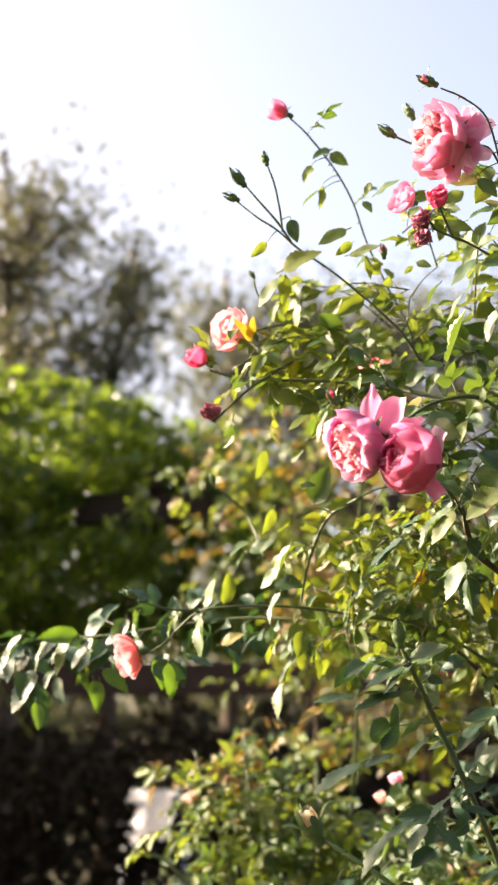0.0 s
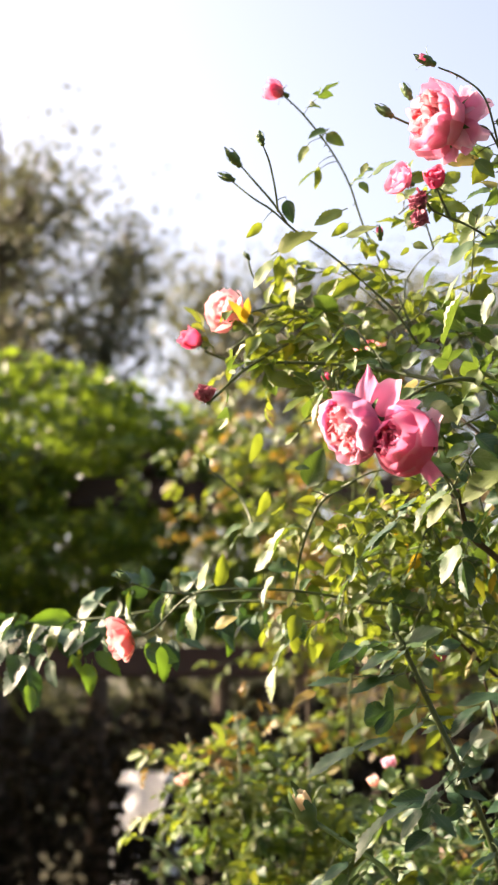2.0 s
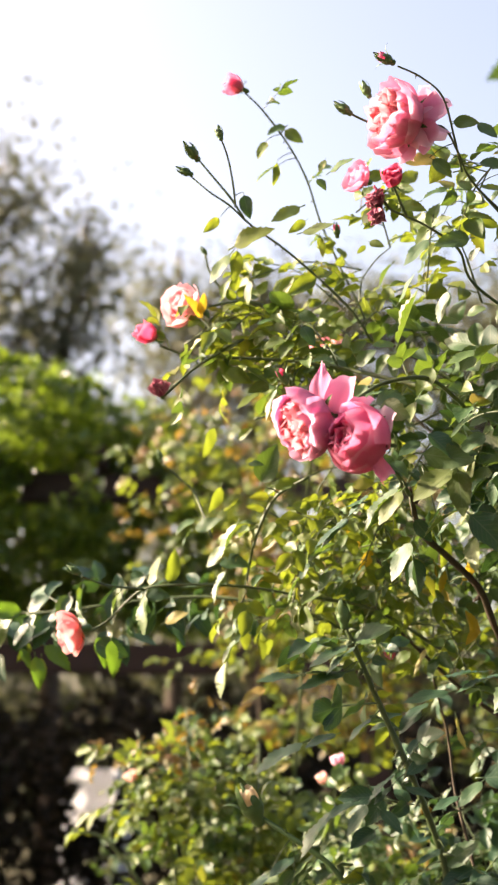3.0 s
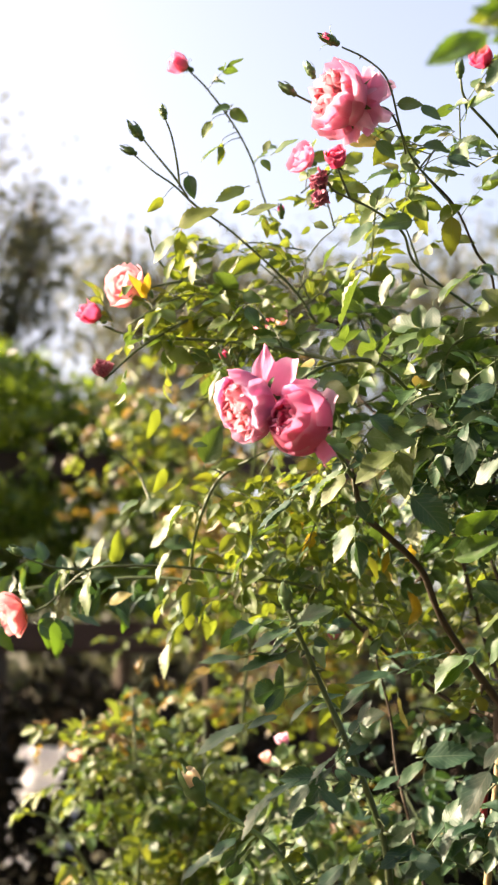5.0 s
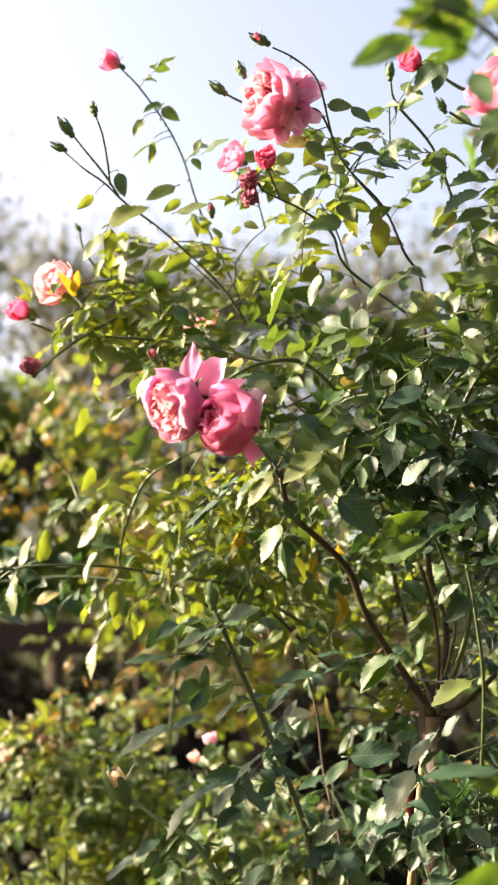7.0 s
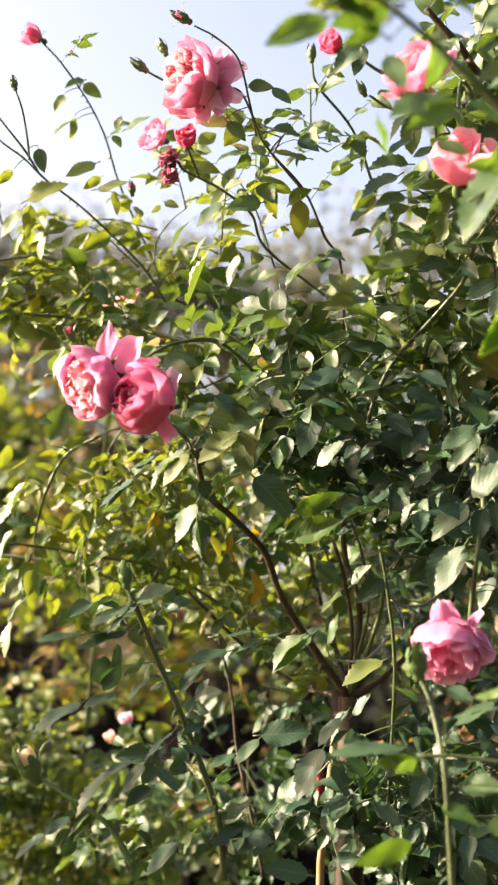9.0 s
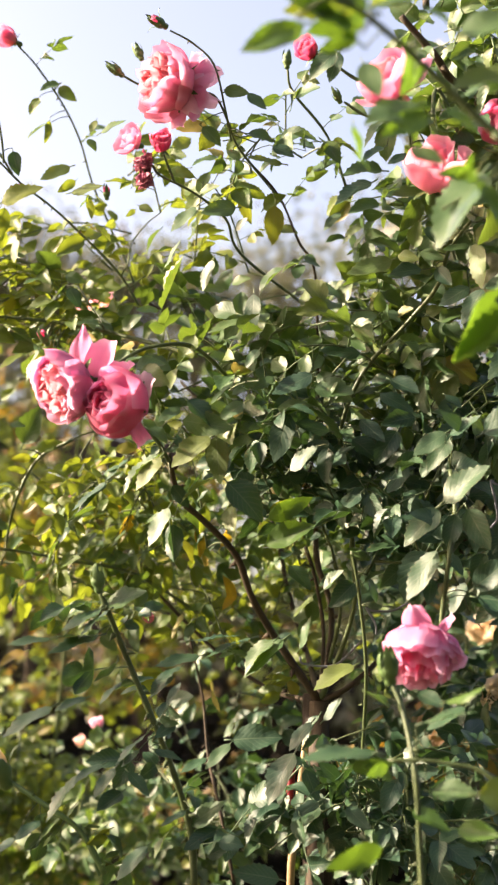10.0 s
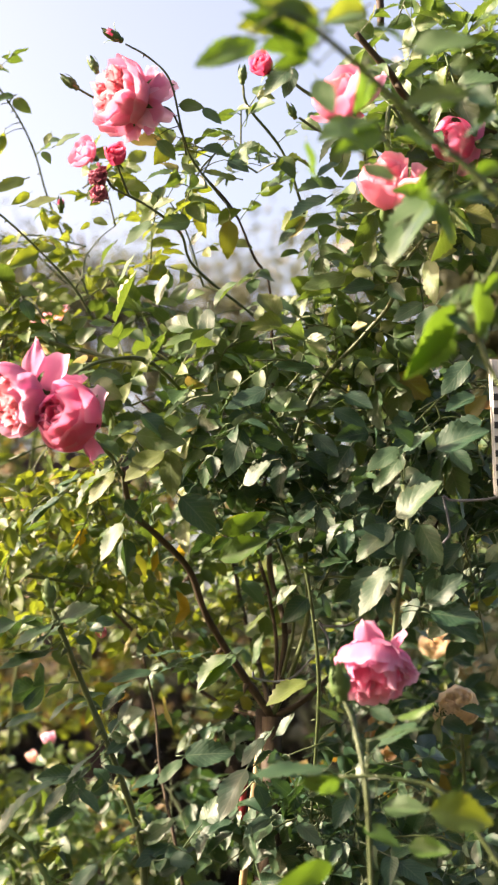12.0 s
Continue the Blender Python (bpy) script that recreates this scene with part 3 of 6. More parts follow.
BUD_BODY = lathe([(0.07, -0.44), (0.17, -0.40), (0.22, -0.28), (0.20, -0.16), (0.28, -0.05), (0.35, 0.09), (0.36, 0.22), (0.30, 0.40), (0.19, 0.56), (0.08, 0.76), (0.02, 1.05)]).mesh("bud", SEPAL)
SEPAL_TIP = sepal_shape(0.72, 0.44, 30, -64).mesh("sepal", SEPAL)
SEPAL_CURL = sepal_shape(1.0, 0.26, 40, 110).mesh("sepal", SEPAL)


def bud(bush, place, facing, size, material=None, label="closed green rose bud"):
    """A closed bud; a petal colour shows at its tip where it begins to open."""
    facing, size = Vector(facing).normalized(), size * 0.72
    base = Matrix.Translation(place) @ facing.to_track_quat("Z", "Y").to_matrix().to_4x4()
    top = part("bud", BUD_BODY, bush.root, base @ Matrix.Scale(size, 4), label)
    for k in range(5):
        long = size * (0.95 + 0.20 * ((k * 2) % 5))
        part("sepal", SEPAL_CURL if material and k % 2 else SEPAL_TIP, top, base @ pose(0, 0, 0, 0, 0, 72 * k) @ Matrix.Translation((size * 0.30, 0, size * 0.12)) @ Matrix.Diagonal((size * 0.8, size * 1.0, long, 1)))
    if material:
        for k in range(4):
            part("petal", petal_mesh("small", 1, k % 3, material), top, base @ pose(0, 0, 0, 0, 0, 90 * k) @ Matrix.Scale(size * 0.95, 4))
    return top


# ---- ground ----
def solid(name, lo, hi, material, parent=None, m=None, bevel=0.004):
    bm = bmesh.new()
    bmesh.ops.create_cube(bm, size=1.0)
    for v in bm.verts:
        v.co = Vector([(a + b) / 2 + c * (b - a) for a, b, c in zip(lo, hi, v.co)])
    if bevel:
        bmesh.ops.bevel(bm, geom=list(bm.edges), offset=bevel, segments=2, affect="EDGES")
    me = bpy.data.meshes.new(name)
    bm.to_mesh(me)
    bm.free()
    me.materials.append(material)
    if parent:
        return part(name, me, parent, m)
    ob = new(name, me)
    ob.matrix_basis = m or Matrix.Identity(4)
    return ob


def ground_mesh():
    sh, n = Shape(), 60
    line = [math.copysign(abs(k / n) ** 2.6 * 2000, k) for k in range(-n, n + 1)]
    verts = [(x, y, 0.10 * noise.noise(Vector((x * 0.25, y * 0.25, 0))) - 0.03 if abs(x) + abs(y) < 80 else -0.03) for y in line for x in line]
    w = 2 * n + 1
    return sh.add(verts, [(j * w + i, j * w + i + 1, j * w + w + i + 1, j * w + w + i) for j in range(2 * n) for i in range(2 * n)]).mesh("ground", GROUND)


tagged(new("ground", ground_mesh()), "brown garden soil with sparse grass and leaf litter", "ground", kind="structure")
path_at = Vector((-1.139, 16.445, 0.951))
tagged(solid("garden_wall", (-0.6, -0.1, -0.1), (0.6, 0.1, path_at.z + 0.36), CONCRETE, m=Matrix.Translation((path_at.x, path_at.y, 0)) @ pose(0, 0, 0, 0, 0, -52), bevel=0.02),
       "low whitewashed garden wall behind the shrubs", "wall", kind="structure")


# ---- far and middle distance ----
def leaf_cloud(shape, count, place, size, rg):
    """Many small pointed leaf blades; place() gives each a centre."""
    for _ in range(count):
        p = place()
        a = Vector((rg.gauss(0, 1), rg.gauss(0, 1), rg.gauss(0, 1))).normalized()
        b = a.orthogonal().normalized()
        b.rotate(Matrix.Rotation(rg.uniform(0, 6.28), 3, a))
        c = a.cross(b)
        s = size * rg.uniform(0.6, 1.4)
        shape.add([p - b * s, p + c * s * 0.45 + a * s * 0.1, p + b * s, p - c * s * 0.45 + a * s * 0.1], [(0, 1, 2, 3)])


def tree(place, height, crown_low, spread, clumps, blades, size, seed, label, lean=0.0):
    rg = random.Random(seed)
    root = thing("tree", place, label, "tree", "garden trees")
    base = Vector(place)
    top = base + Vector((lean, 0, height))
    trunk = smooth_path([base - Vector((0, 0, 0.2)), base + Vector((lean * 0.1 + rg.uniform(-.2, .2), 0, height * 0.35)), base + Vector((lean * 0.6 + rg.uniform(-.3, .3), 0, height * 0.7)), top], 6)
    sh = Shape()
    tube(sh, trunk, height * 0.018, height * 0.004, 9, 0.2)
    part("trunk", sh.mesh("trunk", BARK), root)
    crown = Shape()
    for k in range(clumps):
        f = rg.uniform(crown_low, 1.0)
        start = trunk[int(f * 0.92 * (len(trunk) - 1))]
        a = rg.uniform(0, 6.28)
        reach = spread * (1.15 - f * 0.75) * rg.uniform(0.35, 1.0)
        end = start + Vector((math.cos(a) * reach, math.sin(a) * reach, height * rg.uniform(0.02, 0.14)))
        limb = smooth_path([start, start.lerp(end, 0.5) + Vector((0, 0, -0.05 * reach)), end], 4)
        ls = Shape()
        tube(ls, limb, height * 0.005, height * 0.0015, 6)
        part("limb", ls.mesh("limb", BARK), root)
        r = spread * rg.uniform(0.10, 0.26)

        def place_leaf():
            along = limb[rg.randrange(len(limb) // 2, len(limb))]
            return along + Vector((rg.gauss(0, r), rg.gauss(0, r), rg.gauss(0, r * 0.75)))
        leaf_cloud(crown, blades, place_leaf, size, rg)
    tagged(part("crown", crown.mesh("crown", WOODS, False), root), kind="stuff")
    return root


GREY_TREE = "tall thin-crowned tree with olive grey foliage and open gaps"
tree(tuple(Vector((-2.886, 16.736, 1.770)) * 1.0)[:2] + (0,), 9.7, 0.30, 2.6, 50, 170, 0.07, 3, GREY_TREE, -0.4)
tree(tuple(Vector((-1.811, 17.891, 1.798)))[:2] + (0,), 8.9, 0.30, 1.6, 36, 150, 0.065, 4, GREY_TREE, 0.2)
tree(tuple(Vector((-4.244, 18.503, 1.822)))[:2] + (0,), 9.0, 0.25, 2.8, 40, 170, 0.075, 5, GREY_TREE)
tree(tuple(Vector((-0.425, 23.975, 1.958)))[:2] + (0,), 10.8, 0.30, 2.6, 44, 150, 0.085, 6, GREY_TREE)
tree(tuple(Vector((1.134, 23.952, 1.953)))[:2] + (0,), 10.2, 0.30, 2.6, 44, 150, 0.085, 7, GREY_TREE)
tree(tuple(Vector((2.694, 25.838, 1.999)))[:2] + (0,), 11.4, 0.25, 2.8, 44, 150, 0.085, 8, GREY_TREE)
tree(tuple(Vector((5.612, 24.367, 1.244)))[:2] + (0,), 10.6, 0.25, 2.6, 44, 150, 0.085, 9, GREY_TREE)
tree(tuple(Vector((6.832, 20.919, 1.251)))[:2] + (0,), 9.8, 0.25, 2.6, 44, 150, 0.085, 10, GREY_TREE)
tree((4.3, 27.0, 0), 11.2, 0.3, 2.6, 44, 150, 0.085, 11, GREY_TREE)
tree(tuple(Vector((6.292, 14.720, 1.266)))[:2] + (0,), 8.0, 0.25, 1.8, 40, 90, 0.11, 12, GREY_TREE)


tree(tuple(Vector((2.866, 6.396, 1.290)))[:2] + (0,), 4.9, 0.2, 1.1, 60, 130, 0.07, 14, "broad tree with dull brown green foliage")
# shade trees outside the view, towards the sun
for k, (sx, sy, sh_) in enumerate(((-8.5, 11.5, 7.8), (-9.5, 13.8, 8.5))):
    tree((sx, sy, 0), sh_, 0.12, 3.2, 130, 150, 0.17, 40 + k, "broad shade tree with dense olive foliage")


for k, (sx, sy, sh_) in enumerate(((-6.0, -5.0, 5.0), (-1.5, -7.5, 5.6), (3.5, -6.5, 5.2), (7.5, -2.5, 6.0))):
    tree((sx, sy, 0), sh_, 0.12, 3.2, 80, 150, 0.17, 60 + k, "broad garden tree with dense olive foliage")


def far_woods():
    rg = random.Random(21)
    sh = Shape()

    def spot():
        a = rg.uniform(-1.15, 0.95)
        r = rg.uniform(30, 38)
        top = 5.0 + 1.5 * noise.noise(Vector((a * 7, 1, 0))) + 1.0 * noise.noise(Vector((a * 23, 2, 0)))
        return Vector((-math.sin(a) * r, math.cos(a) * r, top * rg.random() ** 0.8))
    leaf_cloud(sh, 26000, spot, 0.32, rg)
    return sh.mesh("far_woods", WOODS, False)


tagged(new("far_woods", far_woods()), "distant belt of olive green trees and shrubs", "trees", kind="stuff")


def undergrowth():
    rg = random.Random(22)
    sh = Shape()

    def spot():
        x = rg.uniform(-5, 7)
        y = rg.uniform(8.5, 11) + 0.3 * x
        gap_z = 1.337 + (path_at.z - 1.337) * y / path_at.y
        top = 1.75 + 0.5 * noise.noise(Vector((x * 1.1, 4, 0))) + 0.35 * noise.noise(Vector((x * 3.1, 5, 0)))
        z = top * rg.random() ** 1.1
        if abs(x / y - path_at.x / path_at.y) < 0.015 + 0.008 * noise.noise(Vector((z * 9, 0, 0))) and -0.14 < z - gap_z < 0.22:
            z = gap_z - 0.14 - 0.3 * rg.random()
        return Vector((x, y, z))
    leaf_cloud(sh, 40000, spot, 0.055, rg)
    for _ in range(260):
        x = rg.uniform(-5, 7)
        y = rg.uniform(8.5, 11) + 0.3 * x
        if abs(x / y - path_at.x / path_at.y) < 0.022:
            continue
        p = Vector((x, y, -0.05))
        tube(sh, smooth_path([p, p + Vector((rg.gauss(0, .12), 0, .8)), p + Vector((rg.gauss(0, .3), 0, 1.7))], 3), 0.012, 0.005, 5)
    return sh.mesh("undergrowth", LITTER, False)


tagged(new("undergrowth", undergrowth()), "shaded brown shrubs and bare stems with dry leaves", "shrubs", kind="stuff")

# pergola with its climber
beam_a, beam_b = Vector((-1.032, 6.488, 1.813)), Vector((0.525, 6.546, 1.825))
pergola = thing("pergola", (beam_a.x, beam_a.y, 0), "dark stained timber pergola half hidden by a climber", "pergola")
for za in (beam_a.z, beam_a.z + 0.82):
    solid("beam", (-1.6, -0.05, -0.07), (1.75, 0.05, 0.07), TIMBER, pergola, Matrix.Translation((beam_a.x + 0.4, beam_a.y, za)), 0.008)
for x in (-1.1, 1.9):
    solid("post", (-0.06, -0.06, 0), (0.06, 0.06, beam_a.z + 0.86), TIMBER, pergola, Matrix.Translation((beam_a.x + x, beam_a.y + 0.12, 0)), 0.008)
for k in range(6):
    solid("rafter", (-0.03, -0.2, -0.05), (0.03, 1.6, 0.05), TIMBER, pergola, Matrix.Translation((beam_a.x - 1.0 + 0.52 * k, beam_a.y, beam_a.z + 0.945)), 0.006)


def climber():
    rg = random.Random(23)
    sh = Shape()

    def spot():
        while True:
            x, y, z = rg.uniform(-2.2, 1.2), rg.uniform(-0.45, 1.2), rg.uniform(0.05, 1.55)
            top = 1.42 - 0.30 * max(0, x - 0.2) ** 1.5 - 0.12 * (x + 0.4) ** 2 + 0.16 * noise.noise(Vector((x * 3, y * 3, 0)))
            low = 0.22 + 0.22 * noise.noise(Vector((x * 4, 7, 0)))
            if low < z < top and noise.noise(Vector((x, y, z)) * 2.6) > (-0.25 if z > top - 0.15 else (-0.12 if z < 0.65 else 0.03)):
                return Vector((x, y, z))
    leaf_cloud(sh, 24000, spot, 0.042, rg)
    for _ in range(30):
        p = spot()
        tube(sh, smooth_path([p, p + Vector((rg.gauss(0, .1), -0.05, -.2)), p + Vector((rg.gauss(0, .2), -.05, -.5))], 3), 0.006, 0.003, 5)
    return sh.mesh("climber", IVY, False)


climber_ob = tagged(new("climber", climber()), "dense green climber with sunlit tips on the pergola", "climbing plant", kind="stuff")
climber_ob.matrix_basis = Matrix.Translation(beam_a + Vector((0.1, 0, 0)))

# ---- the climbing rose on its post ----
post_at = Vector((0.434, 1.607, 1.344))
R = Bush((post_at.x, post_at.y, 0), "tall climbing rose with pink blooms, buds and green leaves", 5)
HEAD = tuple(post_at)
# woody canes from the head of the trunk
R.cane([HEAD, (0.388, 1.596, 1.403), (0.343, 1.560, 1.459), (0.318, 1.539, 1.509), (0.278, 1.520, 1.544), (0.242, 1.482, 1.566), (0.221, 1.426, 1.602)], 0.0052, 0.003, CANE_BROWN, 6)
R.cane([HEAD, (0.444, 1.622, 1.426), (0.433, 1.618, 1.494), (0.418, 1.632, 1.573), (0.439, 1.628, 1.675), (0.432, 1.592, 1.813), (0.418, 1.553, 1.874), (0.389, 1.511, 1.889), (0.349, 1.443, 1.917), (0.303, 1.399, 1.939)], 0.0026, 0.0013, CANE_BROWN, 5, 0.10, LEAF)
R.cane([HEAD, (0.464, 1.656, 1.449), (0.450, 1.673, 1.522), (0.445, 1.681, 1.611), (0.395, 1.692, 1.716), (0.321, 1.703, 1.807), (0.208, 1.717, 1.881)], 0.0045, 0.0022, CANE_BROWN, 5, 0.10, LEAF)
R.cane([HEAD, (0.454, 1.579, 1.403), (0.464, 1.551, 1.461), (0.454, 1.524, 1.531), (0.450, 1.496, 1.580), (0.426, 1.470, 1.640), (0.444, 1.437, 1.707), (0.486, 1.398, 1.759), (0.507, 1.358, 1.788), (0.511, 1.322, 1.821), (0.523, 1.287, 1.842)], 0.0036, 0.0020, CANE_GREEN, 8)
R.cane([HEAD, (0.453, 1.744, 1.412), (0.441, 1.792, 1.490), (0.427, 1.834, 1.596), (0.376, 1.872, 1.723), (0.300, 1.866, 1.801)], 0.004, 0.002, CANE_BROWN, 4, 0.06, LEAF_YOUNG)
R.cane([HEAD, (0.472, 1.597, 1.364), (0.536, 1.616, 1.420), (0.595, 1.611, 1.498), (0.659, 1.592, 1.605), (0.702, 1.574, 1.706)], 0.004, 0.002, CANE_BROWN, 4, 0.06, LEAF)
R.cane([HEAD, (0.399, 1.708, 1.360), (0.337, 1.769, 1.412), (0.253, 1.825, 1.504)], 0.0035, 0.002, CANE_BROWN, 4, 0.06, LEAF_YOUNG)
for pts in ([(0.463, 1.527, 1.127), (0.457, 1.508, 1.261), (0.452, 1.467, 1.372), (0.441, 1.453, 1.458), (0.432, 1.450, 1.508)], [(0.446, 1.603, 1.391), (0.453, 1.576, 1.450), (0.440, 1.552, 1.507), (0.426, 1.550, 1.547)]):
    R.cane(pts, 0.0026, 0.0018, CANE_GREEN, 5)
R.cane([(0.350, 1.708, 1.127), (0.335, 1.718, 1.206), (0.324, 1.753, 1.281), (0.320, 1.773, 1.352), (0.301, 1.773, 1.432)], 0.0024, 0.0016, CANE_BROWN, 3)
# the shoot with the bud towards the camera
SHOOT = R.cane([(0.249, 1.393, 1.158), (0.245, 1.399, 1.211), (0.231, 1.393, 1.255), (0.210, 1.387, 1.305), (0.183, 1.389, 1.366), (0.157, 1.379, 1.422), (0.146, 1.377, 1.447)], 0.0042, 0.0028, CANE_GREEN, 18)
R.leafy(SHOOT, 0.042, LEAF_DARK, 0.95, 0.12)
bud(R, (0.144, 1.377, 1.454), (-0.1, -0.1, 1), 0.028)
R.cane([(0.064, 1.440, 1.259), (0.094, 1.420, 1.240), (0.134, 1.405, 1.212), (0.160, 1.400, 1.170)], 0.0024, 0.0030, SEPAL, 3, 0.04, LEAF_DARK, 0.9, 0.3)
bud(R, (0.058, 1.438, 1.263), (-0.45, -0.25, 0.85), 0.046, CREAM, "opening cream bud with green sepals")
# upper left shoots with buds against the sky
UL = R.cane([(0.208, 1.613, 1.828), (0.176, 1.602, 1.871), (0.105, 1.586, 1.931), (0.055, 1.576, 1.964), (0.028, 1.568, 1.986), (0.002, 1.561, 2.001), (-0.024, 1.571, 2.028)], 0.0018, 0.0010, CANE_GREEN, 6)
R.cane([(0.045, 1.573, 1.973), (0.027, 1.563, 1.996), (0.002, 1.561, 2.026), (-0.015, 1.562, 2.048)], 0.0016, 0.0012)
R.cane([(0.034, 1.550, 1.977), (0.030, 1.530, 1.998), (0.023, 1.508, 2.022), (0.014, 1.489, 2.038)], 0.0015, 0.001)
bud(R, (-0.025, 1.570, 2.030), (-0.9, -0.2, 0.35), 0.021)
bud(R, (-0.017, 1.561, 2.049), (-0.5, -0.4, 0.5), 0.027)
bud(R, (0.013, 1.488, 2.041), (-0.3, 0, 1), 0.019)
R.cane([(0.219, 1.722, 1.879), (0.200, 1.710, 1.921), (0.180, 1.708, 1.962), (0.151, 1.688, 2.019), (0.132, 1.668, 2.068), (0.107, 1.651, 2.109), (0.071, 1.633, 2.150), (0.046, 1.623, 2.171)], 0.0018, 0.0011, CANE_GREEN, 6, 0.09, LEAF, 0.7)
bloom(R, (0.033, 1.619, 2.178), (-1, -0.3, 0.3), 0.026, "small", PINK, "half-open pink bud")
# cane of the red bud and the withered bloom
R.cane([(0.260, 1.505, 1.738), (0.190, 1.568, 1.774), (0.139, 1.609, 1.796), (0.077, 1.631, 1.808), (-0.016, 1.671, 1.823), (-0.059, 1.685, 1.840)], 0.003, 0.0015, CANE_GREEN, 4, 0.035, LEAF_YOUNG, 0.85)
bloom(R, (-0.075, 1.680, 1.856), (-0.9, -0.3, 0.5), 0.030, "small", CORAL, "coral red opening bud with curled sepals")
R.cane([(0.048, 1.625, 1.832), (-0.009, 1.617, 1.793), (-0.043, 1.606, 1.757), (-0.053, 1.608, 1.748)], 0.002, 0.0013, CANE_GREEN, 0, 0.04, LEAF, 0.8)
bloom(R, (-0.058, 1.605, 1.760), (-0.4, -0.5, 0.6), 0.021, "dead", WITHERED, "shrivelled dark red spent bloom")
bloom(R, (-0.030, 1.689, 1.896), (-0.7, -0.6, 0.1), 0.039, "loose", PALE, "pale peach bloom behind a yellow leaf")
R.cane([(0.140, 1.687, 1.883), (0.051, 1.685, 1.903), (-0.009, 1.690, 1.893)], 0.002, 0.0015, CANE_GREEN, 0, 0.04, LEAF_YOUNG)
bud(R, (0.002, 1.673, 1.879), (-0.4, -0.3, 0.8), 0.014)
R.cane([(-0.002, 1.665, 1.959), (0.005, 1.674, 1.938), (0.025, 1.682, 1.913), (0.051, 1.685, 1.903)], 0.0012, 0.0014)
bud(R, (-0.002, 1.664, 1.962), (-0.6, -0.2, 0.8), 0.013)
bud(R, (0.083, 1.378, 1.708), (-0.5, -0.4, 0.7), 0.020, CORAL, "small opening bud with pink tip")
# left lateral with the salmon bloom
R.cane([(0.319, 1.802, 1.464), (0.223, 1.741, 1.508), (0.135, 1.729, 1.522), (0.048, 1.732, 1.535), (-0.039, 1.753, 1.538), (-0.081, 1.772, 1.531), (-0.122, 1.795, 1.495), (-0.148, 1.794, 1.480)], 0.0022, 0.0014, CANE_GREEN, 5)
R.cane([(-0.075, 1.762, 1.533), (-0.118, 1.720, 1.532), (-0.148, 1.687, 1.538)], 0.0015, 0.0011)
bud(R, (-0.155, 1.685, 1.544), (-0.8, 0, 0.5), 0.021)
bloom(R, (-0.171, 1.792, 1.478), (-0.93, -0.16, -0.30), 0.038, "loose", SALMON, "half-open salmon pink bloom")
R.cane([(0.238, 1.865, 1.470), (0.146, 1.870, 1.517), (0.022, 1.923, 1.544), (-0.101, 1.972, 1.542), (-0.212, 2.015, 1.531), (-0.302, 2.055, 1.531), (-0.434, 2.034, 1.512)], 0.003, 0.0015, CANE_GREEN, 3, 0.028, LEAF_DARK, 1.15, 0.25)
R.cane([(0.014, 1.862, 1.619), (-0.010, 1.900, 1.687), (-0.034, 1.895, 1.711), (-0.057, 1.891, 1.729)], 0.002, 0.0014)
bud(R, (-0.060, 1.889, 1.737), (-0.3, -0.2, 1), 0.018)
R.cane([(0.133, 1.664, 1.665), (0.092, 1.702, 1.644), (0.067, 1.724, 1.588), (0.056, 1.753, 1.527), (0.045, 1.778, 1.485)], 0.0024, 0.0014, CANE_GREEN, 0, 0.03, LEAF_YOUNG)
R.cane([(0.175, 1.669, 1.622), (0.134, 1.700, 1.584), (0.120, 1.719, 1.529), (0.114, 1.724, 1.487)], 0.002, 0.0012, CANE_GREEN, 0, 0.035, LEAF_YOUNG)
# crown with the large bloom
R.cane([(0.353, 1.445, 1.911), (0.291, 1.387, 1.946), (0.274, 1.368, 1.969), (0.257, 1.359, 1.994), (0.235, 1.361, 1.996)], 0.0014, 0.0012, CANE_GREEN, 3)
crown_bloom = bloom(R, (0.203, 1.352, 2.000), (-0.90, -0.42, 0.02), 0.052, "skirted", MAUVE, "large cupped peach pink bloom, fully open", 20, PEACH)
for tip, w, turn_ in (((0.262, 1.345, 2.012), 1.0, 100), ((0.256, 1.350, 1.985), 0.9, 60), ((0.238, 1.360, 2.044), 0.6, 80), ((0.232, 1.345, 1.962), 0.9, 150)):
    outer_petal(crown_bloom, (0.218, 1.362, 2.000), tip, BLUSH, w, turn_, int(turn_ / 10))
R.cane([(0.281, 1.385, 1.954), (0.269, 1.362, 1.983), (0.252, 1.335, 2.018), (0.227, 1.329, 2.038), (0.202, 1.327, 2.049)], 0.0014, 0.0010, CANE_GREEN, 3)
bud(R, (0.193, 1.325, 2.054), (-0.9, -0.2, 0.35), 0.023, PINK, "opening bud with dark green sepals")
R.cane([(0.198, 1.386, 2.003), (0.172, 1.384, 2.013), (0.156, 1.382, 2.020)], 0.0015, 0.0012)
bud(R, (0.153, 1.381, 2.022), (-0.8, -0.2, 0.5), 0.022)
bud(R, (0.176, 1.379, 2.044), (-0.4, 0, 0.9), 0.021)
R.cane([(0.404, 1.571, 1.834), (0.306, 1.457, 1.849), (0.278, 1.401, 1.868), (0.238, 1.378, 1.886), (0.200, 1.367, 1.898), (0.191, 1.365, 1.907)], 0.0018, 0.0013, CANE_GREEN, 3)
R.cane([(0.216, 1.369, 1.891), (0.206, 1.362, 1.910), (0.200, 1.357, 1.922)], 0.0016, 0.0013)
bloom(R, (0.182, 1.364, 1.910), (-0.3, -0.5, -0.5), 0.020, "dead", WITHERED, "shrivelled dark crimson spent bloom hanging down")
bloom(R, (0.183, 1.367, 1.892), (-0.1, -0.3, -1), 0.017, "dead", WITHERED, "shrivelled petals hanging below the spent bloom")
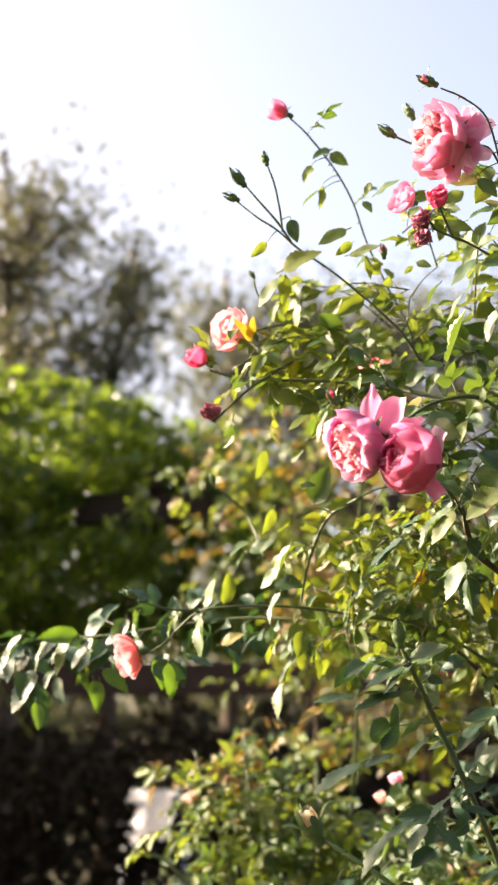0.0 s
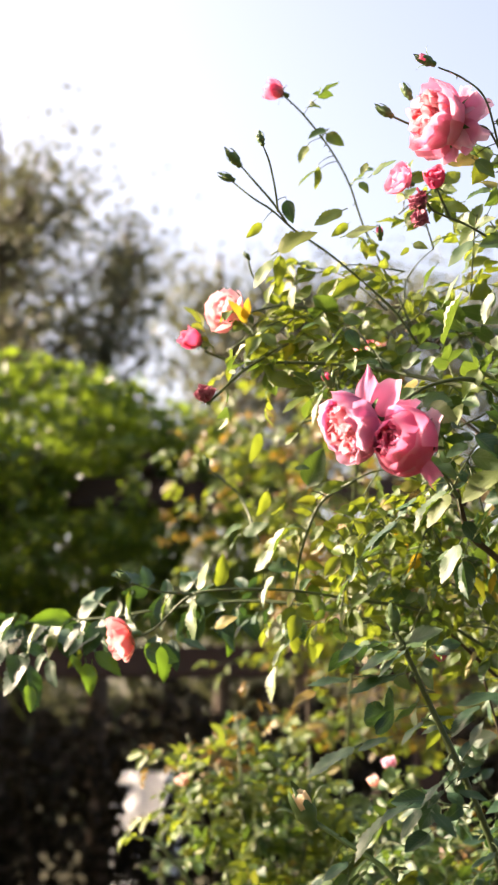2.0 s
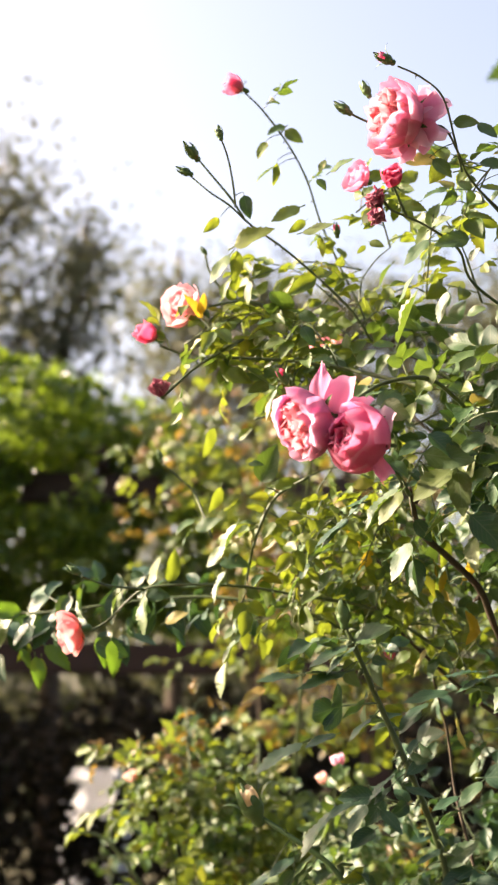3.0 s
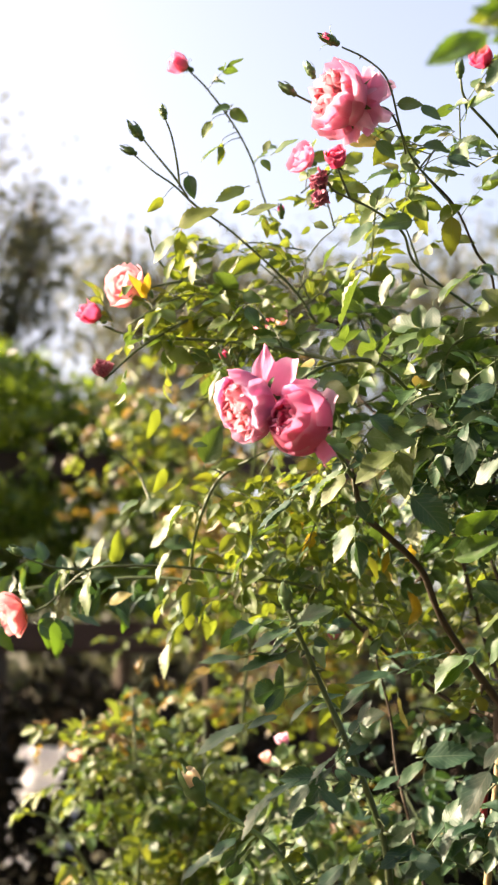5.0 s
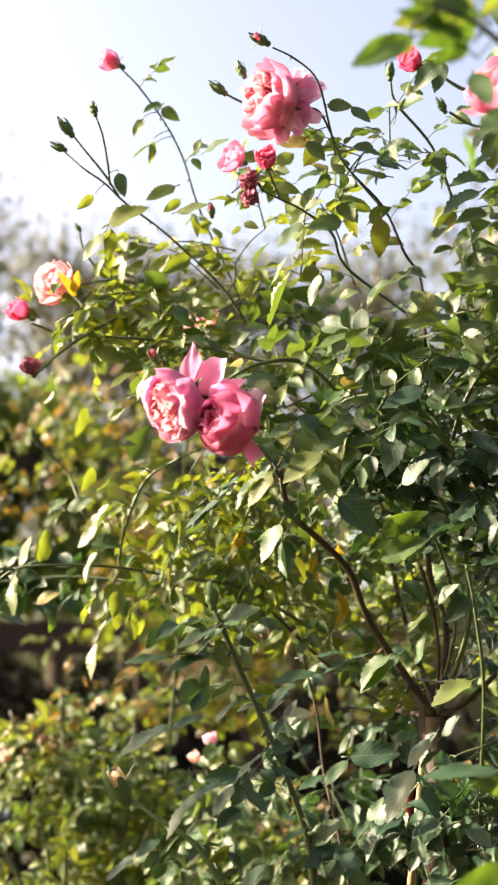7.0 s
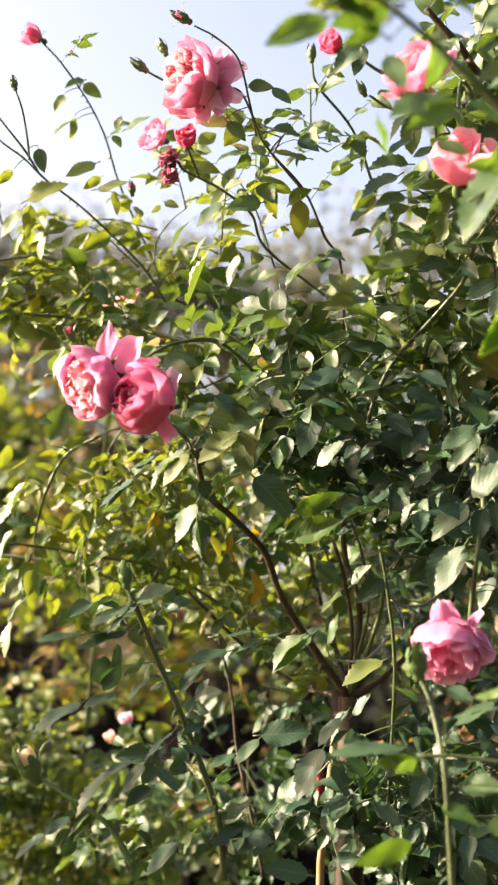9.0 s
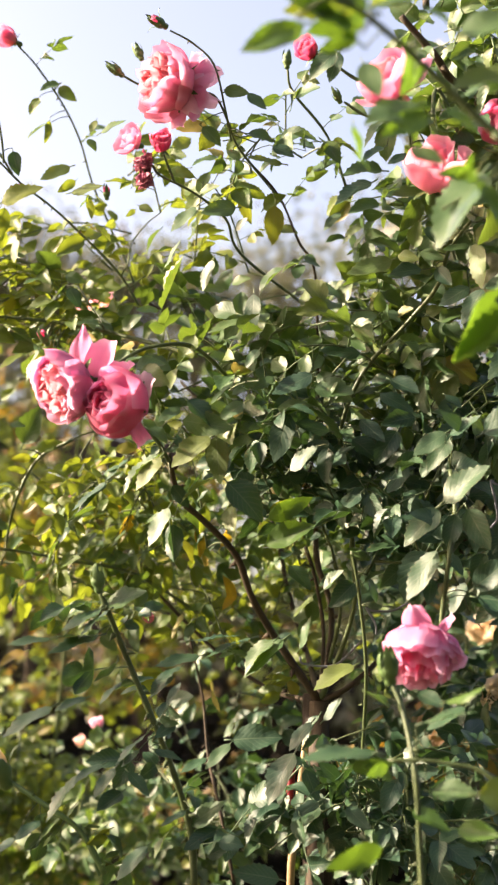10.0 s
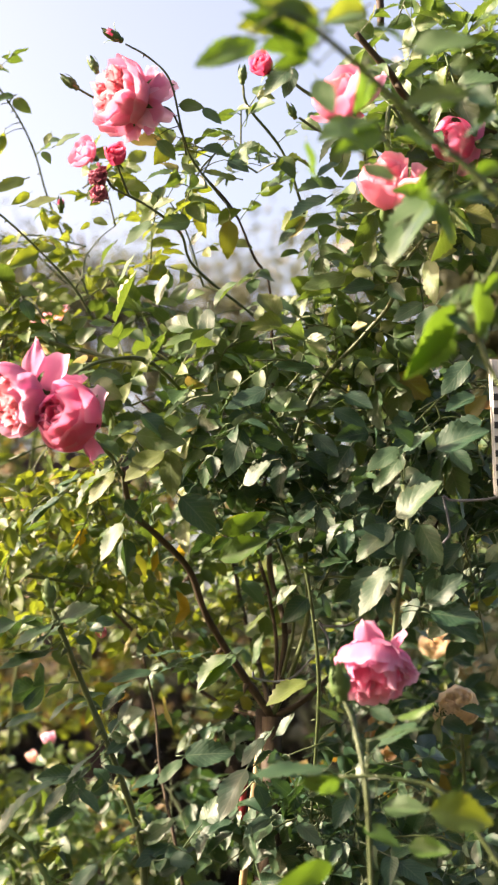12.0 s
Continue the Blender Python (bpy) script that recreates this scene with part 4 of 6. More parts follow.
bloom(R, (0.198, 1.353, 1.930), (-0.2, -0.9, 0.5), 0.023, "small", CORAL, "small coral pink opening bloom")
bloom(R, (0.182, 1.519, 2.007), (-0.8, -0.4, 0.2), 0.026, "loose", PINK, "small open pink bloom")
bud(R, (0.157, 1.535, 1.939), (-0.1, -0.3, 0.9), 0.018, CORAL, "opening bud with pink tip")
# the pair of large pink blooms
ruffled = bloom(R, (0.101, 1.296, 1.640), (-0.84, -0.36, -0.40), 0.050, "quartered", LILAC, "large ruffled pink bloom of a pair", 15, PEACH)
cupped = bloom(R, (0.148, 1.272, 1.617), (-0.70, -0.68, 0.0), 0.053, "ball", ROSE_PINK, "large cupped deep pink bloom of a pair", 40)
outer_petal(ruffled, (0.114, 1.306, 1.655), (0.111, 1.300, 1.702), LILAC, 0.75, -60, 0, 8, 0.9)
outer_petal(ruffled, (0.124, 1.310, 1.640), (0.133, 1.302, 1.690), LILAC, 1.45, 250, 2, 8, 0.35)
outer_petal(ruffled, (0.130, 1.308, 1.635), (0.150, 1.298, 1.674), LILAC, 1.4, 280, 4, 14, 0.35)

outer_petal(cupped, (0.164, 1.282, 1.606), (0.174, 1.270, 1.650), BLUSH, 0.9, 20, 1, 60, 0.2)
outer_petal(cupped, (0.160, 1.278, 1.612), (0.177, 1.264, 1.576), ROSE_PINK, 0.62, 200, 3, 40, 0.2)
R.cane([(0.220, 1.418, 1.594), (0.199, 1.376, 1.609), (0.169, 1.327, 1.615)], 0.0028, 0.0024, CANE_GREEN, 2)
R.cane([(0.291, 1.426, 1.688), (0.239, 1.376, 1.710), (0.188, 1.355, 1.700), (0.152, 1.334, 1.674)], 0.0026, 0.002, CANE_GREEN, 2, 0.04, LEAF)
# mauve bloom low on the camera side, with the shoot below it
nodding = bloom(R, (0.417, 1.173, 1.380), (-0.22, -0.40, -0.89), 0.042, "bell", LILAC, "large nodding mauve pink bloom with a bruised crimson heart", 10, ROSE_PINK)
outer_petal(nodding, (0.414, 1.174, 1.380), (0.412, 1.160, 1.420), LILAC, 1.1, 250, 2, 10, 0.6)
outer_petal(nodding, (0.424, 1.174, 1.380), (0.438, 1.158, 1.410), LILAC, 1.1, 290, 4, 20, 0.5)

R.cane([(0.480, 1.255, 1.563), (0.479, 1.242, 1.521), (0.464, 1.222, 1.474), (0.463, 1.238, 1.432), (0.460, 1.242, 1.400)], 0.0026, 0.0022, CANE_GREEN, 3)
R.cane([(0.373, 1.055, 1.173), (0.373, 1.059, 1.215), (0.372, 1.063, 1.275), (0.370, 1.085, 1.324), (0.365, 1.097, 1.347)], 0.0024, 0.0018, CANE_GREEN, 5)
bud(R, (0.363, 1.097, 1.355), (-0.2, -0.3, 0.9), 0.034)
R.cane([(0.533, 1.397, 1.504), (0.487, 1.414, 1.491), (0.451, 1.425, 1.492)], 0.002, 0.0014)
bud(R, (0.440, 1.428, 1.497), (-0.9, -0.2, 0.3), 0.024)

# blooms on the branches above
R.cane([(0.607, 1.249, 1.948), (0.571, 1.240, 1.949), (0.494, 1.236, 1.971), (0.462, 1.215, 1.989), (0.421, 1.199, 2.020)], 0.0048, 0.0035, CANE_BROWN, 4, 0.05, LEAF)
R.cane([(0.446, 1.201, 2.101), (0.448, 1.200, 2.062), (0.447, 1.196, 2.031)], 0.0045, 0.004, CANE_BROWN)
R.cane([(0.504, 1.276, 1.829), (0.500, 1.234, 1.876), (0.480, 1.219, 1.923), (0.460, 1.213, 1.949), (0.444, 1.183, 1.855)], 0.003, 0.002, CANE_GREEN, 3, 0.05, LEAF)
bloom(R, (0.436, 1.161, 1.834), (-0.20, -0.72, 0.66), 0.042, "vee", BRIGHT, "open warm pink bloom with broad upright petals", 200)
bloom(R, (0.391, 1.154, 1.925), (-0.60, -0.42, 0.62), 0.042, "cupped", MAUVE, "peach pink bloom half hidden by leaves", 0, PEACH)
bloom(R, (0.520, 1.188, 1.907), (-0.75, -0.30, -0.25), 0.034, "cupped", ROSE_PINK, "deep pink bloom fading at its edges", 20)
bloom(R, (0.333, 1.239, 1.994), (-0.7, -0.5, 0.3), 0.023, "small", CORAL, "small coral red bud bloom")
R.cane([(0.425, 1.236, 1.950), (0.381, 1.240, 1.969), (0.353, 1.238, 1.987), (0.339, 1.239, 1.991)], 0.002, 0.0014)
bud(R, (0.344, 1.379, 2.052), (0, -0.1, 1), 0.021)
bud(R, (0.381, 1.296, 1.972), (-0.5, -0.3, 0.7), 0.018)
R.cane([(0.454, 1.287, 1.945), (0.413, 1.296, 1.955), (0.387, 1.296, 1.969)], 0.002, 0.0014)
R.cane([(0.434, 1.442, 1.921), (0.402, 1.421, 1.987), (0.354, 1.392, 2.024), (0.345, 1.382, 2.047)], 0.002, 0.0014, CANE_GREEN, 0, 0.06, LEAF)

R.thicket((0.576, 1.321, 2.065), (0.11, 0.12, 0.10), 11, LEAF, 0.13, 1.2)
bloom(R, (0.247, 1.764, 1.453), (-0.4, -0.6, 0.4), 0.014, "small", PINK, "small pink bud deep among leaves")
# leaves that stand out one by one
R.blade((0.283, 1.367, 1.868), (0.244, 1.364, 1.861), FRONT, LEAF)
R.blade((0.335, 1.403, 1.889), (0.333, 1.408, 1.844), FRONT, LEAF_YOUNG)
R.blade((0.205, 1.379, 1.751), (0.224, 1.347, 1.800), SUNWARD, LEAF)
R.blade((0.291, 1.342, 1.992), (0.310, 1.335, 1.971), FRONT, LEAF)
R.blade((0.265, 1.346, 1.995), (0.290, 1.331, 1.987), SUNWARD, LEAF)
R.blade((0.245, 1.366, 1.959), (0.266, 1.359, 1.938), FRONT, LEAF)
R.blade((0.295, 1.360, 1.953), (0.321, 1.346, 1.944), FRONT, LEAF)
R.blade((0.327, 1.378, 1.949), (0.349, 1.366, 1.934), FRONT, LEAF_DARK)
R.blade((0.285, 1.352, 1.952), (0.291, 1.334, 1.957), FRONT, LEAF)
R.blade((0.337, 1.374, 1.927), (0.295, 1.369, 1.929), FRONT, LEAF_YOUNG)
R.blade((0.244, 1.388, 1.886), (0.266, 1.369, 1.892), FRONT, LEAF)
R.blade((0.243, 1.393, 1.876), (0.214, 1.395, 1.847), FRONT, LEAF)
R.blade((0.210, 1.403, 1.805), (0.225, 1.378, 1.830), SUNWARD, LEAF)
R.blade((0.288, 1.415, 1.797), (0.304, 1.397, 1.802), FRONT, LEAF)
R.blade((0.343, 1.397, 1.813), (0.311, 1.401, 1.786), SUNWARD, LEAF)
R.blade((0.309, 1.395, 1.780), (0.306, 1.396, 1.738), FRONT, LEAF_DARK)
R.blade((0.204, 1.399, 1.756), (0.179, 1.390, 1.754), FRONT, LEAF)
R.blade((0.298, 1.406, 1.753), (0.260, 1.404, 1.740), FRONT, LEAF)
R.blade((0.282, 1.402, 1.704), (0.249, 1.393, 1.712), FRONT, LEAF)
R.blade((0.240, 1.372, 1.722), (0.222, 1.373, 1.686), FRONT, LEAF_YOUNG)
R.blade((0.329, 1.434, 1.896), (0.347, 1.411, 1.909), FRONT, LEAF_YOUNG)
R.blade((0.273, 1.399, 1.927), (0.259, 1.383, 1.937), FRONT, LEAF_YOUNG)
R.blade((0.331, 1.374, 1.979), (0.307, 1.364, 1.983), SUNWARD, LEAF)
R.blade((0.302, 1.467, 1.882), (0.312, 1.449, 1.891), FRONT, LEAF_DARK)
R.blade((0.218, 1.418, 1.929), (0.244, 1.406, 1.918), FRONT, LEAF_YOUNG)
R.blade((0.355, 1.423, 1.726), (0.331, 1.413, 1.735), FRONT, LEAF_DARK)
R.blade((0.318, 1.411, 1.721), (0.301, 1.408, 1.701), FRONT, LEAF_DARK)
R.blade((0.336, 1.415, 1.692), (0.312, 1.412, 1.677), FRONT, LEAF)
R.blade((0.350, 1.398, 1.667), (0.332, 1.396, 1.640), FRONT, LEAF_DARK)
R.blade((0.280, 1.387, 1.644), (0.246, 1.378, 1.652), FRONT, LEAF)
R.blade((0.224, 1.366, 1.640), (0.200, 1.360, 1.625), FRONT, LEAF)
R.blade((0.285, 1.446, 1.800), (0.254, 1.439, 1.800), FRONT, LEAF)
R.blade((0.262, 1.391, 1.815), (0.248, 1.393, 1.780), SUNWARD, LEAF)
R.blade((0.215, 1.482, 1.880), (0.193, 1.482, 1.851), SUNWARD, LEAF)
R.blade((0.180, 1.543, 1.776), (0.200, 1.524, 1.790), FRONT, LEAF)
R.blade((0.228, 1.436, 1.761), (0.244, 1.426, 1.746), FRONT, LEAF)
R.blade((0.354, 1.207, 1.978), (0.326, 1.215, 1.951), FRONT, LEAF_DARK)
R.blade((0.360, 1.215, 1.982), (0.350, 1.221, 1.951), FRONT, LEAF_DARK)
R.blade((0.425, 1.322, 1.891), (0.386, 1.331, 1.864), FRONT, LEAF_DARK)
R.blade((0.440, 1.332, 1.910), (0.393, 1.333, 1.908), SUNWARD, LEAF)
R.blade((0.407, 1.388, 1.881), (0.386, 1.389, 1.860), FRONT, LEAF_DARK)
R.blade((0.414, 1.396, 1.855), (0.391, 1.393, 1.845), FRONT, LEAF)
R.blade((0.460, 1.339, 1.823), (0.425, 1.333, 1.831), FRONT, LEAF)
R.blade((0.469, 1.315, 1.818), (0.466, 1.294, 1.840), FRONT, LEAF)
R.blade((0.475, 1.315, 1.813), (0.495, 1.299, 1.802), SUNWARD, LEAF)
R.blade((0.453, 1.324, 1.811), (0.471, 1.308, 1.802), SUNWARD, LEAF)
R.blade((0.453, 1.345, 1.813), (0.404, 1.353, 1.795), FRONT, LEAF)
R.blade((0.484, 1.339, 1.802), (0.448, 1.339, 1.797), FRONT, LEAF_DARK)
R.blade((0.520, 1.287, 1.814), (0.491, 1.288, 1.806), FRONT, LEAF)
R.blade((0.520, 1.275, 1.817), (0.543, 1.251, 1.818), SUNWARD, LEAF)
R.blade((0.519, 1.267, 1.809), (0.526, 1.269, 1.760), SUNWARD, LEAF)
R.blade((0.524, 1.301, 1.772), (0.490, 1.307, 1.753), FRONT, LEAF_DARK)
R.blade((0.534, 1.288, 1.766), (0.511, 1.296, 1.729), FRONT, LEAF_DARK)
R.blade((0.540, 1.296, 1.771), (0.570, 1.269, 1.771), FRONT, LEAF_DARK)
R.blade((0.445, 1.367, 1.759), (0.440, 1.349, 1.777), FRONT, LEAF)
R.blade((0.454, 1.363, 1.761), (0.463, 1.352, 1.745), FRONT, LEAF)
R.blade((0.442, 1.368, 1.757), (0.402, 1.372, 1.740), FRONT, LEAF)
R.blade((0.462, 1.363, 1.755), (0.476, 1.344, 1.758), FRONT, LEAF)
R.blade((0.493, 1.316, 1.796), (0.506, 1.305, 1.774), FRONT, LEAF_DARK)
R.blade((0.433, 1.404, 1.722), (0.384, 1.404, 1.722), FRONT, LEAF_DARK)
R.blade((0.379, 1.421, 1.714), (0.358, 1.407, 1.735), FRONT, LEAF)
R.blade((0.392, 1.407, 1.675), (0.419, 1.389, 1.666), SUNWARD, LEAF)
R.blade((0.382, 1.406, 1.688), (0.396, 1.388, 1.693), FRONT, LEAF)
R.blade((0.572, 1.267, 1.637), (0.529, 1.276, 1.619), FRONT, LEAF_DARK)
R.blade((0.528, 1.307, 1.639), (0.504, 1.307, 1.621), FRONT, LEAF_DARK)
R.blade((0.505, 1.332, 1.660), (0.519, 1.318, 1.645), FRONT, LEAF_DARK)
R.blade((0.478, 1.384, 1.663), (0.455, 1.383, 1.644), FRONT, LEAF_DARK)
R.blade((0.446, 1.409, 1.689), (0.466, 1.389, 1.693), FRONT, LEAF_DARK)
R.blade((0.504, 1.406, 1.713), (0.519, 1.383, 1.726), FRONT, LEAF_DARK)
R.blade((0.485, 1.322, 1.845), (0.493, 1.314, 1.825), FRONT, LEAF_DARK)
R.blade((0.377, 1.373, 1.958), (0.348, 1.364, 1.963), FRONT, LEAF)
R.blade((0.365, 1.380, 1.951), (0.356, 1.361, 1.965), SUNWARD, LEAF)
R.blade((0.439, 1.322, 1.933), (0.415, 1.324, 1.914), FRONT, LEAF_DARK)
R.blade((0.459, 1.299, 1.917), (0.435, 1.299, 1.905), FRONT, LEAF_DARK)
R.blade((0.491, 1.230, 1.941), (0.470, 1.231, 1.926), FRONT, LEAF)
R.blade((0.516, 1.219, 1.943), (0.499, 1.219, 1.928), FRONT, LEAF_YOUNG)
R.blade((0.550, 1.248, 1.852), (0.567, 1.240, 1.821), FRONT, LEAF_DARK)
R.blade((0.154, 1.411, 1.565), (0.120, 1.406, 1.536), SKYWARD, LEAF_DARK)
R.blade((0.210, 1.398, 1.596), (0.168, 1.399, 1.554), SUNWARD, LEAF)
R.blade((0.261, 1.386, 1.617), (0.225, 1.385, 1.590), FRONT, LEAF)
R.blade((0.264, 1.376, 1.613), (0.268, 1.372, 1.567), FRONT, LEAF)
R.blade((0.236, 1.487, 1.535), (0.236, 1.481, 1.492), FRONT, LEAF_DARK)
R.blade((0.289, 1.433, 1.565), (0.330, 1.417, 1.534), FRONT, LEAF_DARK)
R.blade((0.330, 1.408, 1.538), (0.354, 1.388, 1.551), BACKLIT, LEAF_YOUNG)
R.blade((0.358, 1.404, 1.523), (0.321, 1.403, 1.502), BACKLIT, LEAF_YOUNG)
R.blade((0.206, 1.492, 1.535), (0.233, 1.474, 1.546), SUNWARD, LEAF)
R.blade((0.152, 1.408, 1.578), (0.172, 1.393, 1.583), SKYWARD, LEAF_DARK)
R.blade((0.152, 1.378, 1.432), (0.191, 1.360, 1.449), SUNWARD, LEAF)
R.blade((0.241, 1.400, 1.400), (0.292, 1.378, 1.404), SKYWARD, LEAF_DARK)
R.blade((0.356, 1.459, 1.407), (0.308, 1.459, 1.370), SUNWARD, LEAF)
R.blade((0.505, 1.331, 1.619), (0.468, 1.335, 1.600), FRONT, LEAF_DARK)
R.blade((0.473, 1.264, 1.531), (0.509, 1.230, 1.567), SKYWARD, LEAF_DARK)
R.blade((0.482, 1.284, 1.519), (0.450, 1.281, 1.524), SKYWARD, LEAF_DARK)
R.blade((0.493, 1.279, 1.526), (0.483, 1.274, 1.498), SKYWARD, LEAF_DARK)
R.blade((0.510, 1.272, 1.527), (0.508, 1.267, 1.482), SKYWARD, LEAF_DARK)
R.blade((0.495, 1.324, 1.505), (0.448, 1.326, 1.515), FRONT, LEAF_DARK)
R.blade((0.466, 1.294, 1.486), (0.438, 1.297, 1.436), FRONT, LEAF_DARK)
R.blade((0.472, 1.296, 1.459), (0.464, 1.289, 1.432), FRONT, LEAF_DARK)
R.blade((0.512, 1.282, 1.451), (0.543, 1.254, 1.475), FRONT, LEAF_DARK)
R.blade((0.508, 1.263, 1.437), (0.551, 1.235, 1.412), FRONT, LEAF_DARK)
R.blade((0.496, 1.267, 1.453), (0.476, 1.264, 1.421), SKYWARD, LEAF_DARK)
R.blade((0.430, 1.485, 1.486), (0.402, 1.481, 1.472), FRONT, LEAF_DARK)
R.blade((0.440, 1.474, 1.460), (0.410, 1.471, 1.446), FRONT, LEAF_DARK)
R.blade((0.373, 1.455, 1.397), (0.383, 1.438, 1.431), SUNWARD, LEAF)
R.blade((0.420, 1.403, 1.377), (0.373, 1.404, 1.355), SUNWARD, LEAF)
R.blade((0.388, 1.413, 1.320), (0.405, 1.396, 1.343), SUNWARD, LEAF_DARK)
R.blade((0.384, 1.414, 1.325), (0.362, 1.407, 1.297), SUNWARD, LEAF_DARK)
R.blade((0.443, 1.334, 1.262), (0.425, 1.326, 1.230), FRONT, LEAF_DARK)
R.blade((0.439, 1.125, 1.329), (0.402, 1.125, 1.311), SKYWARD, LEAF_DARK)
R.blade((0.408, 1.157, 1.342), (0.425, 1.139, 1.330), FRONT, LEAF_DARK)
R.blade((0.611, 1.379, 1.341), (0.584, 1.377, 1.352), FRONT, LEAF_DARK)
R.blade((0.461, 1.405, 1.596), (0.481, 1.383, 1.609), FRONT, LEAF_DARK)
R.blade((0.402, 1.478, 1.580), (0.424, 1.462, 1.565), FRONT, LEAF_DARK)
R.blade((0.375, 1.424, 1.621), (0.401, 1.409, 1.598), FRONT, LEAF_DARK)
R.blade((0.429, 1.429, 1.629), (0.455, 1.413, 1.606), FRONT, LEAF_DARK)
R.blade((0.472, 1.321, 1.568), (0.479, 1.303, 1.585), FRONT, LEAF_DARK)
R.blade((0.494, 1.306, 1.487), (0.504, 1.292, 1.463), SKYWARD, LEAF_DARK)
R.blade((0.558, 1.299, 1.512), (0.536, 1.298, 1.488), FRONT, LEAF_DARK)
R.blade((0.547, 1.333, 1.533), (0.554, 1.322, 1.503), SKYWARD, LEAF_DARK)
R.blade((0.597, 1.378, 1.454), (0.620, 1.353, 1.468), BACKLIT, LEAF_YOUNG)
R.blade((0.037, 1.570, 1.928), (0.034, 1.572, 1.888), BACKLIT, LEAF_YOUNG)
R.blade((0.028, 1.572, 1.923), (0.001, 1.572, 1.888), FRONT, LEAF)
R.blade((0.014, 1.564, 1.968), (-0.004, 1.560, 1.947), BACKLIT, LEAF_YOUNG)
R.blade((0.100, 1.631, 2.128), (0.075, 1.625, 2.116), FRONT, LEAF)
R.blade((0.100, 1.633, 2.123), (0.123, 1.627, 2.104), FRONT, LEAF)
R.blade((0.076, 1.641, 2.110), (0.064, 1.640, 2.085), FRONT, LEAF_YOUNG)
R.blade((0.091, 1.652, 2.085), (0.088, 1.654, 2.053), BACKLIT, LEAF_YOUNG)
R.blade((0.089, 1.654, 2.081), (0.058, 1.652, 2.061), SUNWARD, LEAF)
R.blade((0.137, 1.475, 2.007), (0.129, 1.470, 1.990), FRONT, LEAF)
R.blade((0.143, 1.480, 1.994), (0.168, 1.458, 2.006), FRONT, LEAF)
R.blade((0.129, 1.485, 1.987), (0.139, 1.478, 1.972), FRONT, LEAF)
R.blade((0.113, 1.545, 1.977), (0.076, 1.542, 1.959), FRONT, LEAF_YOUNG)
R.blade((0.120, 1.551, 1.962), (0.099, 1.547, 1.944), BACKLIT, LEAF_YOUNG)
R.blade((0.033, 1.549, 1.925), (0.079, 1.527, 1.945), FRONT, LEAF_YOUNG)
R.blade((0.113, 1.520, 1.933), (0.150, 1.502, 1.937), SUNWARD, LEAF)
R.blade((0.135, 1.520, 1.929), (0.138, 1.518, 1.901), BACKLIT, LEAF_YOUNG)
R.blade((0.146, 1.550, 1.906), (0.166, 1.542, 1.886), BACKLIT, LEAF_YOUNG)
R.blade((0.135, 1.576, 1.897), (0.098, 1.574, 1.874), BACKLIT, LEAF_YOUNG)
R.blade((0.089, 1.595, 1.853), (0.063, 1.588, 1.838), SUNWARD, LEAF)
R.blade((0.116, 1.576, 1.839), (0.092, 1.575, 1.811), SUNWARD, LEAF)
R.blade((0.117, 1.559, 1.828), (0.131, 1.553, 1.802), FRONT, LEAF_DARK)
R.blade((0.112, 1.554, 1.843), (0.134, 1.543, 1.832), SUNWARD, LEAF)
R.blade((0.152, 1.530, 1.776), (0.124, 1.520, 1.777), FRONT, LEAF)
R.blade((0.044, 1.544, 1.990), (0.051, 1.543, 1.960), FRONT, LEAF_DARK)
R.blade((0.078, 1.429, 1.712), (0.062, 1.428, 1.676), SKYWARD, LEAF_DARK)
R.blade((0.054, 1.601, 1.900), (0.049, 1.600, 1.869), FRONT, LEAF_YOUNG)
R.blade((0.065, 1.626, 1.889), (0.040, 1.617, 1.881), FRONT, LEAF_YOUNG)
R.blade((0.021, 1.634, 1.871), (0.002, 1.621, 1.872), BACKLIT, LEAF_YOUNG)
R.blade((0.006, 1.641, 1.848), (0.035, 1.625, 1.858), FRONT, LEAF_YOUNG)
R.blade((0.011, 1.631, 1.814), (0.040, 1.615, 1.824), SUNWARD, LEAF)
R.blade((0.021, 1.632, 1.810), (-0.008, 1.625, 1.793), SUNWARD, LEAF)
R.blade((0.025, 1.619, 1.786), (0.058, 1.609, 1.773), FRONT, LEAF_YOUNG)
R.blade((0.067, 1.605, 1.757), (0.038, 1.599, 1.736), FRONT, LEAF_YOUNG)
R.blade((0.185, 1.509, 1.943), (0.196, 1.489, 1.955), FRONT, LEAF)
R.blade((0.194, 1.516, 1.922), (0.210, 1.505, 1.912), FRONT, LEAF_YOUNG)
R.blade((0.192, 1.537, 1.925), (0.181, 1.530, 1.913), BACKLIT, LEAF_YOUNG)
R.blade((-0.293, 2.006, 1.523), (-0.329, 1.992, 1.487), SKYWARD, LEAF_DARK)
R.blade((-0.300, 2.006, 1.522), (-0.273, 2.001, 1.488), SKYWARD, LEAF_DARK)
R.blade((-0.342, 2.032, 1.502), (-0.378, 2.015, 1.484), SKYWARD, LEAF_DARK)
R.blade((-0.337, 2.035, 1.476), (-0.356, 2.023, 1.421), SKYWARD, LEAF_DARK)
R.blade((-0.328, 2.037, 1.464), (-0.305, 2.032, 1.402), SKYWARD, LEAF_DARK)
R.blade((-0.348, 2.029, 1.519), (-0.374, 2.013, 1.512), SUNWARD, LEAF)
R.blade((-0.228, 1.990, 1.461), (-0.226, 1.981, 1.420), BACKLIT, LEAF_YOUNG)
R.blade((-0.254, 1.984, 1.498), (-0.217, 1.977, 1.480), SKYWARD, LEAF_DARK)
R.blade((-0.248, 2.006, 1.483), (-0.262, 1.994, 1.455), BACKLIT, LEAF_YOUNG)
